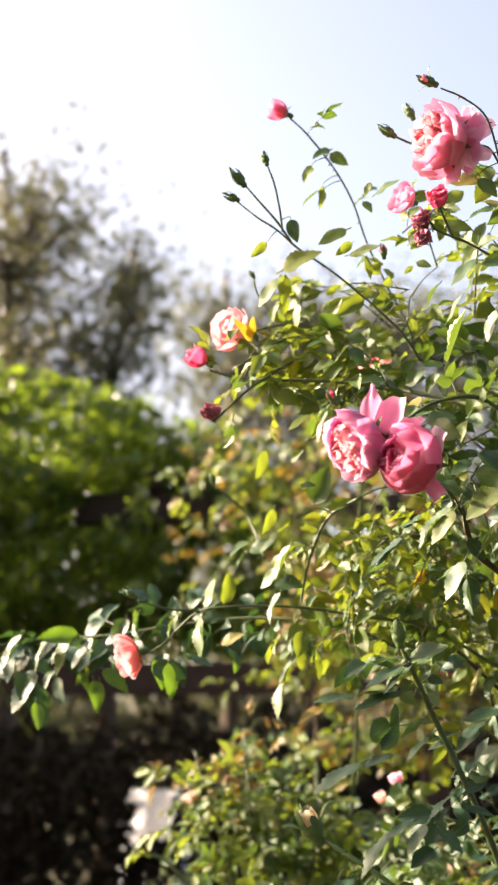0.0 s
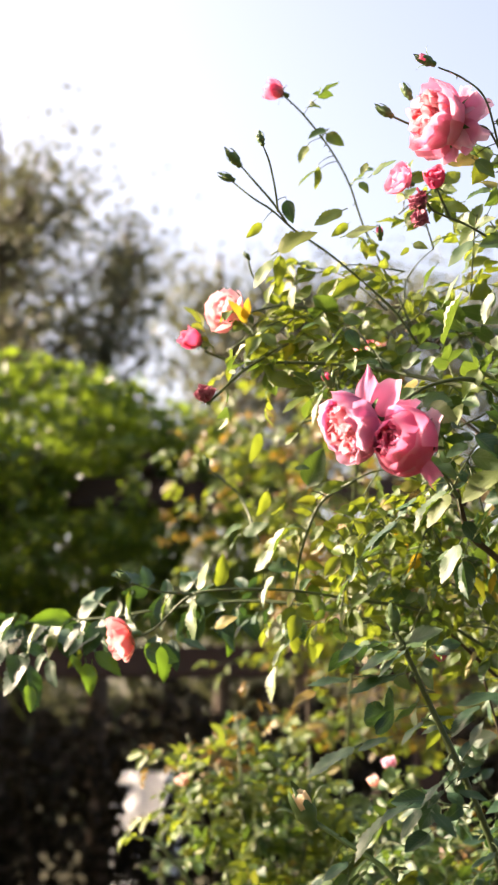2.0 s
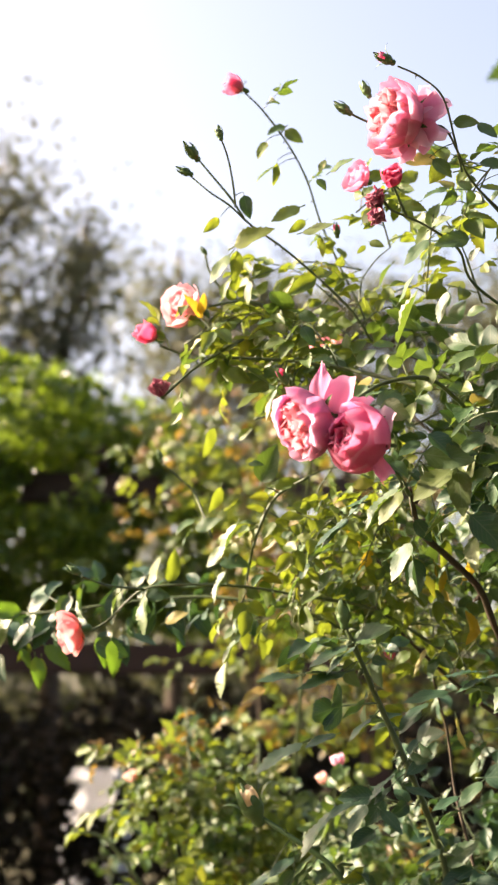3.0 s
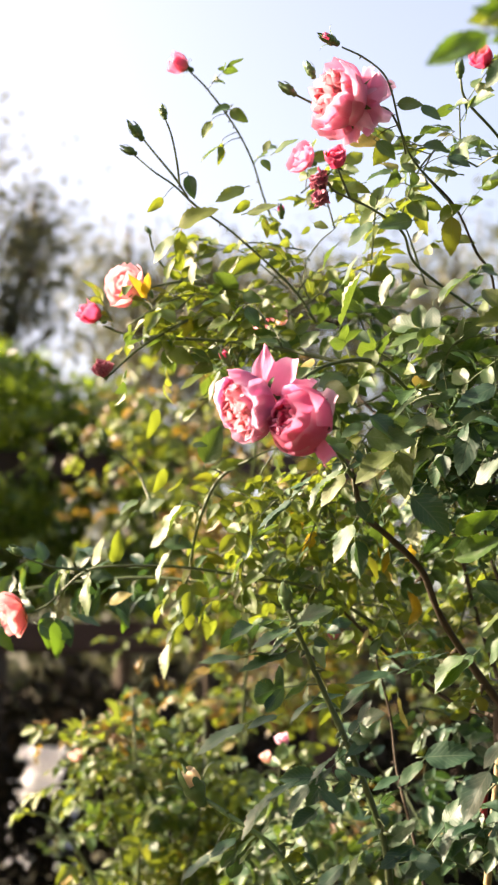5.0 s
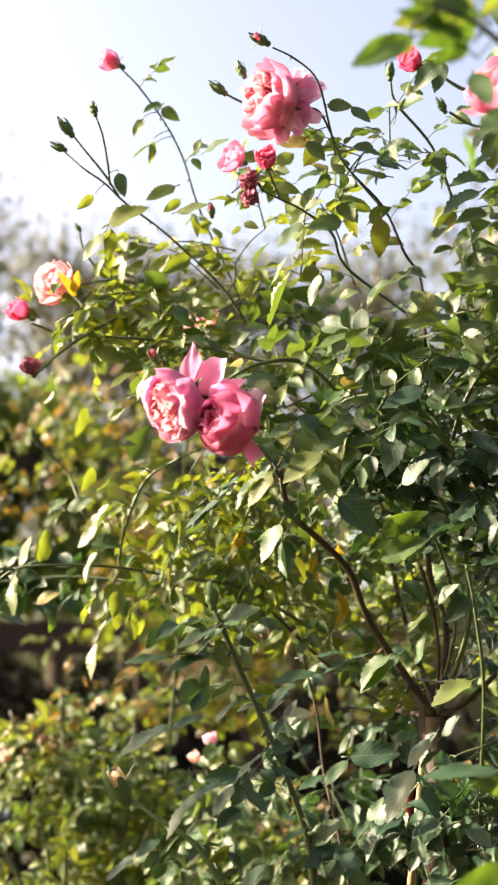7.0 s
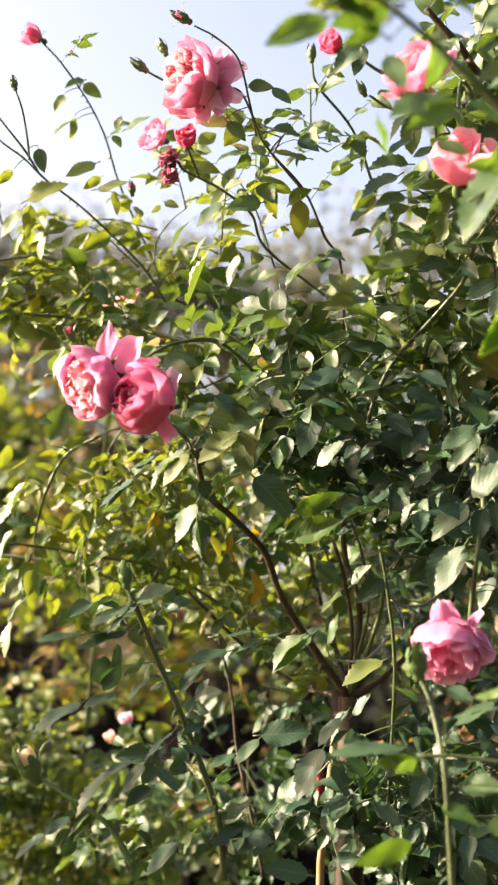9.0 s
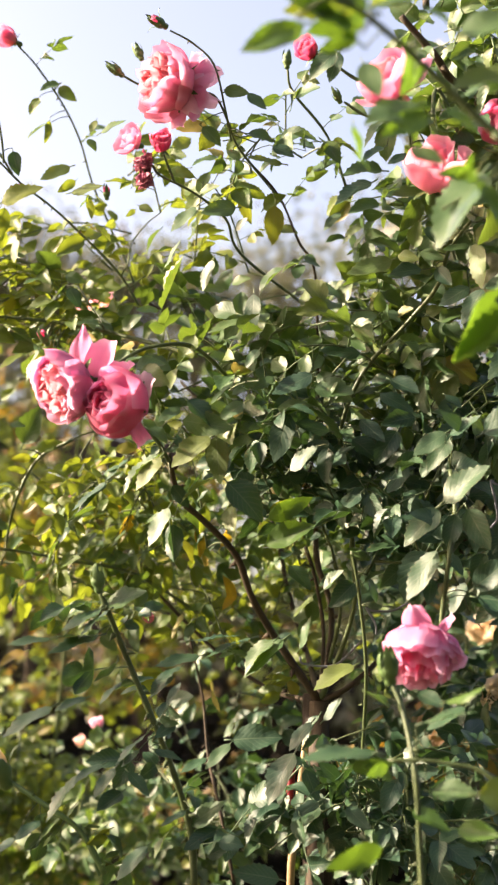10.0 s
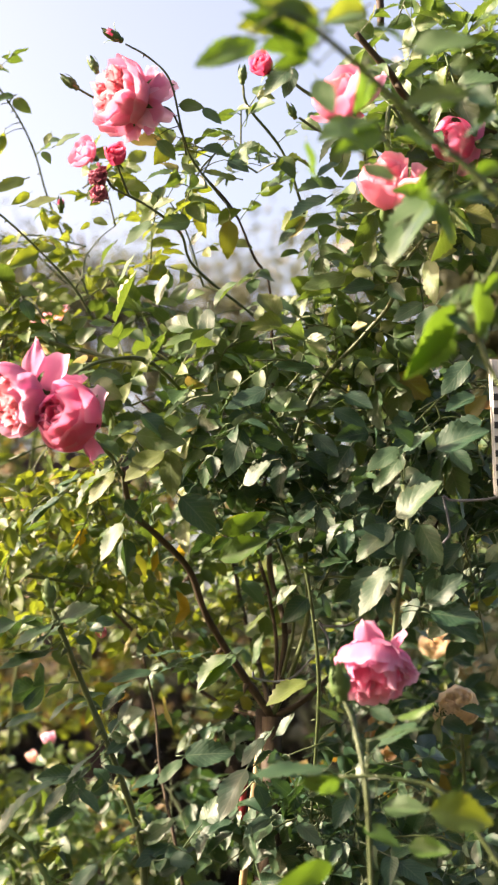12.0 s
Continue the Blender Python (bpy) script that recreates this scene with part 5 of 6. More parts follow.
R.blade((-0.213, 1.970, 1.474), (-0.187, 1.963, 1.447), FRONT, LEAF_DARK)
R.blade((-0.169, 1.944, 1.565), (-0.173, 1.936, 1.531), SUNWARD, LEAF)
R.blade((-0.115, 1.919, 1.555), (-0.120, 1.912, 1.513), SUNWARD, LEAF)
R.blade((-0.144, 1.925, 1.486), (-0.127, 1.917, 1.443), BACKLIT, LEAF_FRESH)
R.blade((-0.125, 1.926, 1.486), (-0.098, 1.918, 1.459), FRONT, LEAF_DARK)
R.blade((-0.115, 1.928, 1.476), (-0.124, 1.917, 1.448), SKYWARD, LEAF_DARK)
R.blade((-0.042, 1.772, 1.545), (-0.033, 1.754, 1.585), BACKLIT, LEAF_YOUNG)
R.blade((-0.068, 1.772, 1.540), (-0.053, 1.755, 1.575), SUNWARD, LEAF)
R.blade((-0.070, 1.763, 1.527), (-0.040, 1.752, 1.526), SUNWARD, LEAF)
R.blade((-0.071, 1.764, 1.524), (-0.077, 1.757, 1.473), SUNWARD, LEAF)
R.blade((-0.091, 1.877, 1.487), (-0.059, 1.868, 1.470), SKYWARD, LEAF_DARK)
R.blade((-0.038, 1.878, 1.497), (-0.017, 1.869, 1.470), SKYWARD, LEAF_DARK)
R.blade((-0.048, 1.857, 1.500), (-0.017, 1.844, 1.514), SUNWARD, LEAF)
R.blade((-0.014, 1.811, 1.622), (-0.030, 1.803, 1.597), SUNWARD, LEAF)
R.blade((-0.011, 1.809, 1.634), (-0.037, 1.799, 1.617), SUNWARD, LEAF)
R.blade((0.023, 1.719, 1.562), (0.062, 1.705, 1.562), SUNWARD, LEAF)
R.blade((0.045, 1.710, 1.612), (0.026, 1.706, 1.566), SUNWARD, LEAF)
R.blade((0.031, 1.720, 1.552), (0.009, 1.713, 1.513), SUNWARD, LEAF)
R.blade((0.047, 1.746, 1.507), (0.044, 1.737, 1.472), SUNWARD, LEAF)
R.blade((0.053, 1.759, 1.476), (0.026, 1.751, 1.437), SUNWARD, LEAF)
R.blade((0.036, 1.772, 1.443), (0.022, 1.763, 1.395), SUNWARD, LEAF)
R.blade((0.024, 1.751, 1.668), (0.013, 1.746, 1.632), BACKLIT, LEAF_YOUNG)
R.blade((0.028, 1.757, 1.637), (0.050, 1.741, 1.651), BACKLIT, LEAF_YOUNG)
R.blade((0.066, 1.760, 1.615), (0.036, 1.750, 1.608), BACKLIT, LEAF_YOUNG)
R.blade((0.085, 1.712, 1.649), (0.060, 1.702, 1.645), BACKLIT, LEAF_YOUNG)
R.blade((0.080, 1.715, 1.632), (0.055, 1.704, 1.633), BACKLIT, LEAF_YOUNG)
R.blade((-0.009, 1.762, 1.613), (0.025, 1.747, 1.624), SUNWARD, LEAF)
R.blade((0.123, 1.681, 1.583), (0.127, 1.673, 1.548), SUNWARD, LEAF)
R.blade((0.133, 1.683, 1.562), (0.163, 1.666, 1.578), SUNWARD, LEAF)
R.blade((0.134, 1.685, 1.549), (0.121, 1.675, 1.542), SUNWARD, LEAF)
R.blade((0.123, 1.687, 1.543), (0.106, 1.680, 1.509), SUNWARD, LEAF)
R.blade((0.125, 1.715, 1.475), (0.124, 1.699, 1.506), SUNWARD, LEAF)
R.blade((0.133, 1.711, 1.502), (0.141, 1.700, 1.484), SUNWARD, LEAF)
R.blade((0.130, 1.714, 1.476), (0.121, 1.705, 1.448), SUNWARD, LEAF)
R.blade((0.119, 1.717, 1.452), (0.115, 1.707, 1.425), BACKLIT, LEAF_YOUNG)
R.blade((0.089, 1.689, 1.657), (0.126, 1.673, 1.663), BACKLIT, LEAF_YOUNG)
R.blade((0.108, 1.697, 1.609), (0.121, 1.684, 1.611), BACKLIT, LEAF_YOUNG)
R.blade((0.100, 1.691, 1.593), (0.113, 1.677, 1.596), SUNWARD, LEAF)
R.blade((0.013, 1.656, 1.724), (0.001, 1.654, 1.684), BACKLIT, LEAF_YOUNG)
R.blade((0.044, 1.659, 1.710), (0.061, 1.643, 1.721), BACKLIT, LEAF_YOUNG)
R.blade((0.073, 1.670, 1.658), (0.092, 1.647, 1.702), FRONT, LEAF)
R.blade((0.056, 1.646, 1.677), (0.074, 1.633, 1.674), SUNWARD, LEAF)
R.blade((0.588, 1.343, 1.661), (0.600, 1.320, 1.680), FRONT, LEAF_COPPER)
R.blade((0.620, 1.347, 1.679), (0.601, 1.346, 1.665), FRONT, LEAF_COPPER)
R.blade((0.369, 1.418, 1.270), (0.381, 1.401, 1.236), SKYWARD, LEAF_DARK)
R.blade((0.383, 1.412, 1.232), (0.357, 1.405, 1.210), FRONT, LEAF_DARK)
R.blade((0.403, 1.408, 1.259), (0.381, 1.402, 1.278), SUNWARD, LEAF_DARK)
R.blade((0.410, 1.405, 1.232), (0.429, 1.386, 1.210), FRONT, LEAF_DARK)
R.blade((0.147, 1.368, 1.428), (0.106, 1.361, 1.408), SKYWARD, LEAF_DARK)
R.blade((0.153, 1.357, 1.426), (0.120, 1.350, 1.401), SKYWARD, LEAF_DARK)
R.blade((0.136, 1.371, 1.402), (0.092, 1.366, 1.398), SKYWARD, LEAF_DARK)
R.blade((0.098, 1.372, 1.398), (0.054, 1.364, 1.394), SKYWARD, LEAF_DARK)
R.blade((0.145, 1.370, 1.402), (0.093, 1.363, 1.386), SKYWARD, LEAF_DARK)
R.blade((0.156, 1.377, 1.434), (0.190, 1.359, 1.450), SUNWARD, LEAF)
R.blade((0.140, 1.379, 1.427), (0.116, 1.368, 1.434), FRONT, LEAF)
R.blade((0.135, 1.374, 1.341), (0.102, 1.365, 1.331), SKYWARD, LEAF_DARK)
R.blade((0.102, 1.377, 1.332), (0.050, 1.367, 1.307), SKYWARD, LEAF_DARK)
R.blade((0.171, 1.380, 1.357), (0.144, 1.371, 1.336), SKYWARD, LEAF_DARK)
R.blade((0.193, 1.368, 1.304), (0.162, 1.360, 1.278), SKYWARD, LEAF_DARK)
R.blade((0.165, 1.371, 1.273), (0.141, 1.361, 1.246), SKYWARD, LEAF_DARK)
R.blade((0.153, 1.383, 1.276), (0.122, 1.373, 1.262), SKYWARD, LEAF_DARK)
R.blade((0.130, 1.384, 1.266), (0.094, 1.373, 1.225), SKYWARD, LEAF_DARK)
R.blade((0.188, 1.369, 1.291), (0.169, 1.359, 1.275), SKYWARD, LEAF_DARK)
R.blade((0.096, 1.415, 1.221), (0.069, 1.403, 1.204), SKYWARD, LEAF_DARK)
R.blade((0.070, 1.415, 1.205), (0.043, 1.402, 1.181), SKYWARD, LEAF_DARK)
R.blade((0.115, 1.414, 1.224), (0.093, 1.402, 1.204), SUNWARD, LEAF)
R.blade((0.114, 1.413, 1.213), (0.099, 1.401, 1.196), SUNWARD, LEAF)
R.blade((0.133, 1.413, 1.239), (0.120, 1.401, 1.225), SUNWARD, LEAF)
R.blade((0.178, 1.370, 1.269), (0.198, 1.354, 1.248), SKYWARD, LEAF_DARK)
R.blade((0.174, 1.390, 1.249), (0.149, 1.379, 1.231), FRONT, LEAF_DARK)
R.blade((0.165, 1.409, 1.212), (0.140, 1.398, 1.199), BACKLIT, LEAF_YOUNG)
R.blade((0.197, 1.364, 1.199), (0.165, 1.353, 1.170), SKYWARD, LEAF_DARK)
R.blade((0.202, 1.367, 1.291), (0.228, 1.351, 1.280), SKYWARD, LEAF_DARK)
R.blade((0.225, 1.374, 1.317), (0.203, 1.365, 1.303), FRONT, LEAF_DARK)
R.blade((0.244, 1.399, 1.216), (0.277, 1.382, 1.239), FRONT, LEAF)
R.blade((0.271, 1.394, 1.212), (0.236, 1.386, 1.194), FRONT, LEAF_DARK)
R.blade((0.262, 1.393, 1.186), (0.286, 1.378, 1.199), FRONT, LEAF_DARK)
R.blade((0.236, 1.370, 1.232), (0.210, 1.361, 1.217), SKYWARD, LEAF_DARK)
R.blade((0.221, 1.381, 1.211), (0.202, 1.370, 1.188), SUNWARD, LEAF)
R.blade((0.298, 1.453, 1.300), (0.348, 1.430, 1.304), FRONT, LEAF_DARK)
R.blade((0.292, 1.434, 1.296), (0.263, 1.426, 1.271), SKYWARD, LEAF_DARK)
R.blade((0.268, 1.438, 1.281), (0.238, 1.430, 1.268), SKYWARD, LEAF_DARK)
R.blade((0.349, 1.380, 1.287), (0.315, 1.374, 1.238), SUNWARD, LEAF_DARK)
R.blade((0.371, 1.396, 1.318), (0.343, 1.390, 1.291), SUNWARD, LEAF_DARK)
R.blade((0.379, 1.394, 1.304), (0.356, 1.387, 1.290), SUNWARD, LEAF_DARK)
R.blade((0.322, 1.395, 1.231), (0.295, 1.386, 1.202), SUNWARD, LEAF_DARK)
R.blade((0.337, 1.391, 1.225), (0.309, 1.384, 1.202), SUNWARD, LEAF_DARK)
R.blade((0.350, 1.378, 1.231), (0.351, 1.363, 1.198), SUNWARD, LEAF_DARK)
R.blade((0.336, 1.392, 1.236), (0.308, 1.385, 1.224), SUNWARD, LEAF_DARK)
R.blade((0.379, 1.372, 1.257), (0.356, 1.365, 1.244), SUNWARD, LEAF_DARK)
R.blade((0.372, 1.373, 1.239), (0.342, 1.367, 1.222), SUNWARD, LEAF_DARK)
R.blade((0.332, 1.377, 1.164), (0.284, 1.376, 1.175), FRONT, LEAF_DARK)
R.blade((0.174, 1.402, 1.590), (0.149, 1.397, 1.568), SKYWARD, LEAF_DARK)
R.blade((0.152, 1.409, 1.566), (0.118, 1.406, 1.532), SKYWARD, LEAF_DARK)
R.blade((0.205, 1.397, 1.596), (0.164, 1.398, 1.554), SUNWARD, LEAF)
R.blade((0.125, 1.634, 1.575), (0.111, 1.627, 1.544), SUNWARD, LEAF)
R.blade((0.162, 1.631, 1.575), (0.127, 1.625, 1.553), SUNWARD, LEAF)
R.blade((0.120, 1.640, 1.537), (0.099, 1.634, 1.503), SUNWARD, LEAF)
R.blade((0.130, 1.637, 1.551), (0.117, 1.629, 1.530), SKYWARD, LEAF_DARK)
R.blade((0.168, 1.675, 1.551), (0.141, 1.669, 1.522), SUNWARD, LEAF)
R.blade((0.186, 1.675, 1.537), (0.162, 1.669, 1.512), SUNWARD, LEAF)
R.blade((0.205, 1.691, 1.558), (0.188, 1.684, 1.533), SUNWARD, LEAF)
R.blade((0.120, 1.685, 1.505), (0.118, 1.676, 1.470), SUNWARD, LEAF)
R.blade((0.138, 1.683, 1.505), (0.129, 1.675, 1.481), SUNWARD, LEAF)
R.blade((0.123, 1.688, 1.474), (0.129, 1.678, 1.447), SUNWARD, LEAF)
R.blade((0.223, 1.680, 1.461), (0.209, 1.671, 1.443), SUNWARD, LEAF)
R.blade((0.097, 1.995, 1.421), (0.058, 1.985, 1.404), FRONT, LEAF_YOUNG)
R.blade((0.229, 1.433, 1.369), (0.205, 1.425, 1.344), FRONT, LEAF_DARK)
R.blade((0.238, 1.431, 1.375), (0.210, 1.424, 1.360), SKYWARD, LEAF_DARK)
R.blade((0.253, 1.398, 1.385), (0.205, 1.393, 1.376), SKYWARD, LEAF_DARK)
R.blade((0.305, 1.387, 1.403), (0.254, 1.385, 1.388), SKYWARD, LEAF_DARK)
R.blade((0.345, 1.460, 1.405), (0.307, 1.458, 1.374), SUNWARD, LEAF)
R.blade((0.386, 1.446, 1.454), (0.363, 1.442, 1.429), SUNWARD, LEAF)
R.blade((0.335, 1.714, 1.458), (0.305, 1.710, 1.421), SUNWARD, LEAF)
R.blade((0.285, 1.722, 1.457), (0.270, 1.715, 1.421), SUNWARD, LEAF)
R.blade((0.245, 1.696, 1.476), (0.234, 1.689, 1.440), SUNWARD, LEAF)
R.blade((0.218, 1.703, 1.440), (0.224, 1.692, 1.405), SUNWARD, LEAF)
R.blade((0.322, 1.722, 1.372), (0.327, 1.710, 1.330), SUNWARD, LEAF)
R.blade((0.203, 1.688, 1.384), (0.199, 1.677, 1.359), SUNWARD, LEAF)
R.blade((0.262, 1.670, 1.509), (0.248, 1.663, 1.473), BACKLIT, LEAF_YOUNG)
R.blade((0.285, 1.555, 1.569), (0.278, 1.549, 1.534), BACKLIT, LEAF_YOUNG)
R.blade((0.268, 1.614, 1.537), (0.280, 1.604, 1.508), BACKLIT, LEAF_YOUNG)
R.blade((0.232, 1.613, 1.577), (0.245, 1.603, 1.548), BACKLIT, LEAF_YOUNG)
R.blade((0.365, 1.358, 1.682), (0.322, 1.362, 1.658), FRONT, LEAF_DARK)
R.blade((0.366, 1.352, 1.665), (0.404, 1.331, 1.656), SUNWARD, LEAF)
R.blade((0.376, 1.353, 1.650), (0.384, 1.333, 1.670), SUNWARD, LEAF)
R.blade((0.333, 1.385, 1.649), (0.366, 1.364, 1.652), FRONT, LEAF)
R.blade((0.343, 1.374, 1.641), (0.326, 1.377, 1.588), FRONT, LEAF_DARK)
R.blade((0.388, 1.377, 1.625), (0.349, 1.373, 1.631), FRONT, LEAF_DARK)
R.blade((0.349, 1.396, 1.584), (0.374, 1.372, 1.610), FRONT, LEAF_DARK)
R.blade((0.388, 1.381, 1.607), (0.380, 1.379, 1.568), FRONT, LEAF_DARK)
R.blade((0.278, 1.383, 1.566), (0.317, 1.370, 1.526), FRONT, LEAF_DARK)
R.blade((0.326, 1.400, 1.531), (0.369, 1.374, 1.551), BACKLIT, LEAF_FRESH)
R.blade((0.325, 1.404, 1.504), (0.372, 1.378, 1.522), BACKLIT, LEAF_FRESH)
R.blade((0.263, 1.367, 1.609), (0.266, 1.363, 1.560), FRONT, LEAF)
R.blade((0.257, 1.367, 1.610), (0.213, 1.368, 1.580), FRONT, LEAF)
R.blade((0.206, 1.380, 1.589), (0.178, 1.377, 1.555), FRONT, LEAF)
R.blade((0.264, 1.385, 1.570), (0.222, 1.383, 1.548), SUNWARD, LEAF)
R.blade((0.223, 1.403, 1.564), (0.238, 1.392, 1.539), FRONT, LEAF_DARK)
R.blade((0.228, 1.466, 1.550), (0.202, 1.463, 1.508), SUNWARD, LEAF)
R.blade((0.223, 1.419, 1.524), (0.228, 1.412, 1.483), FRONT, LEAF_DARK)
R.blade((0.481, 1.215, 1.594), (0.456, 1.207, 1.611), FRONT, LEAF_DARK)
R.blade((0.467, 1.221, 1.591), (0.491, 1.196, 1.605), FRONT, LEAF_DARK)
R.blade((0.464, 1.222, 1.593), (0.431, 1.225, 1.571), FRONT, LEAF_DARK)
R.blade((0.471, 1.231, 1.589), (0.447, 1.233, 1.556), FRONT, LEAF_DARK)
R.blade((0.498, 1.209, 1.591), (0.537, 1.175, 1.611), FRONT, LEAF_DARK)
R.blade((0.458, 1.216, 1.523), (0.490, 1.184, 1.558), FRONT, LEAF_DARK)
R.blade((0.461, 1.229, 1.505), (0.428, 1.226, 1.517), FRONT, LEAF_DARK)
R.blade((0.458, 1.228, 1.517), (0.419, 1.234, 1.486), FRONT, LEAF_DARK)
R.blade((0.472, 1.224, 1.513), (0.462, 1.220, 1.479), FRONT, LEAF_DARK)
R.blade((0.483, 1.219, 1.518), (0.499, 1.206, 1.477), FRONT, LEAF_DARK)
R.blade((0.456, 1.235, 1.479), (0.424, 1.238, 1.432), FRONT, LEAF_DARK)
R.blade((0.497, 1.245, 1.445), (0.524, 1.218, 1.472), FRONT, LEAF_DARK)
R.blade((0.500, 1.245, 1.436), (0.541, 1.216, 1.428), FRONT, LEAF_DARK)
R.blade((0.393, 1.425, 1.459), (0.411, 1.405, 1.478), SUNWARD, LEAF)
R.blade((0.425, 1.415, 1.466), (0.397, 1.413, 1.440), FRONT, LEAF_DARK)
R.blade((0.436, 1.344, 1.661), (0.468, 1.326, 1.640), FRONT, LEAF_DARK)
R.blade((0.446, 1.337, 1.675), (0.472, 1.321, 1.657), FRONT, LEAF_DARK)
R.blade((0.420, 1.366, 1.637), (0.443, 1.352, 1.610), FRONT, LEAF_DARK)
R.blade((0.458, 1.357, 1.624), (0.433, 1.360, 1.587), FRONT, LEAF_DARK)
R.blade((0.474, 1.370, 1.590), (0.449, 1.371, 1.559), FRONT, LEAF_DARK)
R.blade((0.277, 1.350, 1.668), (0.253, 1.349, 1.639), SUNWARD, LEAF)
R.blade((0.292, 1.363, 1.648), (0.262, 1.361, 1.627), FRONT, LEAF)
R.blade((0.226, 1.359, 1.625), (0.276, 1.340, 1.614), FRONT, LEAF)
R.blade((0.230, 1.353, 1.645), (0.258, 1.342, 1.620), FRONT, LEAF_DARK)
R.blade((0.191, 1.365, 1.616), (0.211, 1.354, 1.602), FRONT, LEAF)
R.blade((0.429, 1.400, 1.563), (0.400, 1.400, 1.537), FRONT, LEAF_DARK)
R.blade((0.472, 1.366, 1.559), (0.481, 1.357, 1.521), FRONT, LEAF_DARK)
R.blade((0.361, 1.450, 1.487), (0.383, 1.435, 1.461), FRONT, LEAF_DARK)
R.blade((0.533, 1.204, 1.681), (0.505, 1.212, 1.647), FRONT, LEAF_DARK)
R.blade((0.540, 1.210, 1.648), (0.511, 1.214, 1.630), FRONT, LEAF_DARK)
R.blade((-0.300, 1.955, 1.520), (-0.316, 1.944, 1.479), SUNWARD, LEAF)
R.blade((-0.278, 1.958, 1.521), (-0.292, 1.948, 1.479), SUNWARD, LEAF)
R.blade((-0.248, 1.963, 1.509), (-0.263, 1.952, 1.475), FRONT, LEAF_DARK)
R.blade((-0.344, 1.952, 1.473), (-0.317, 1.948, 1.424), FRONT, LEAF_DARK)
R.blade((-0.316, 1.960, 1.434), (-0.304, 1.952, 1.392), FRONT, LEAF_DARK)
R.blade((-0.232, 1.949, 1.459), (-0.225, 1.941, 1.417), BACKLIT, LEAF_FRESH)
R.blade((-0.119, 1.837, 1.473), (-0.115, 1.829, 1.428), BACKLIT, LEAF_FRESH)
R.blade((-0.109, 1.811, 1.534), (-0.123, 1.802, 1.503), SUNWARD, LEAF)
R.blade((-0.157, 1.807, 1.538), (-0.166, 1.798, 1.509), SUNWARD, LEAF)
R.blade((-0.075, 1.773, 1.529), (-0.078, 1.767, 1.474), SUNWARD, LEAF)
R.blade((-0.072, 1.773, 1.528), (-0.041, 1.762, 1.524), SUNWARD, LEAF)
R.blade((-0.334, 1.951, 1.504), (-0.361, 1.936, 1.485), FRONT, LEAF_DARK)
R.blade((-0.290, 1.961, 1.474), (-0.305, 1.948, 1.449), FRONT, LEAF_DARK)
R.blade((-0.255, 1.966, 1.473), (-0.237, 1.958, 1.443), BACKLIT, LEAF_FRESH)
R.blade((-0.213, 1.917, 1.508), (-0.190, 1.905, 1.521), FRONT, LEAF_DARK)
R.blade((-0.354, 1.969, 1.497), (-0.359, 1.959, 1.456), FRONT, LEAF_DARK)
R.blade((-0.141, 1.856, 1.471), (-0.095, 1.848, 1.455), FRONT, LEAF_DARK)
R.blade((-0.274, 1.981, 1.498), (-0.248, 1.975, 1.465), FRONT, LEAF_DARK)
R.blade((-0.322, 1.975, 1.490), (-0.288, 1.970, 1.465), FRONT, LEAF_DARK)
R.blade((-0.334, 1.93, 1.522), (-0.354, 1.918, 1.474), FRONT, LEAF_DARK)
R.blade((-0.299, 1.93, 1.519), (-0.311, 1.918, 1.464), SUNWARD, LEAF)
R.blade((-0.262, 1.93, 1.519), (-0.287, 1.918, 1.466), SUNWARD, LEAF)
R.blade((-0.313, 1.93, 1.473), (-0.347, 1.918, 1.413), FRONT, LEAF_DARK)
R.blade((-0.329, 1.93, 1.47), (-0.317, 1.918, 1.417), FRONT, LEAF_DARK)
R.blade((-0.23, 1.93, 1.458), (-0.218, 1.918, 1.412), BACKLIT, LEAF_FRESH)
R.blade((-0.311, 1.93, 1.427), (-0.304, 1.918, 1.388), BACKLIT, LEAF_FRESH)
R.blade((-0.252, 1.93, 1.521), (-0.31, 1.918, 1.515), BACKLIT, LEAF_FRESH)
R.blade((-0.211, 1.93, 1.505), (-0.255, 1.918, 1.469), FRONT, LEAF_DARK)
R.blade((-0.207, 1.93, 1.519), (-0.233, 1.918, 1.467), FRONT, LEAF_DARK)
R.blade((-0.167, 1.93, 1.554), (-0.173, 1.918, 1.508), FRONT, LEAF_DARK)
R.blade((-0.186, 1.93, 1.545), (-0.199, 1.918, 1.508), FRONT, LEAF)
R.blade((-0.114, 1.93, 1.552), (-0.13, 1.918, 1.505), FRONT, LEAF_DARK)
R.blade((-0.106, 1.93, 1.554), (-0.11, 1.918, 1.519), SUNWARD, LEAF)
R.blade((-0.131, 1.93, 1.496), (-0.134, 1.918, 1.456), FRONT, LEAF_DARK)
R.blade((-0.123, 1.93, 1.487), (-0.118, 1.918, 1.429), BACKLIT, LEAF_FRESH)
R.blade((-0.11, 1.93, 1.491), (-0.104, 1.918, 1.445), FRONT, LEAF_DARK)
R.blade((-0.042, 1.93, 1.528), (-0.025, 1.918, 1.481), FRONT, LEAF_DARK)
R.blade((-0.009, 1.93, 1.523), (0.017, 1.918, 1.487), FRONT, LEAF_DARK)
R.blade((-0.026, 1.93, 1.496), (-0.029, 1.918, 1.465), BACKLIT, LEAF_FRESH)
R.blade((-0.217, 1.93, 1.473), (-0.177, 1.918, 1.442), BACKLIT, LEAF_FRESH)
R.blade((-0.282, 1.93, 1.462), (-0.27, 1.918, 1.422), FRONT, LEAF_DARK)
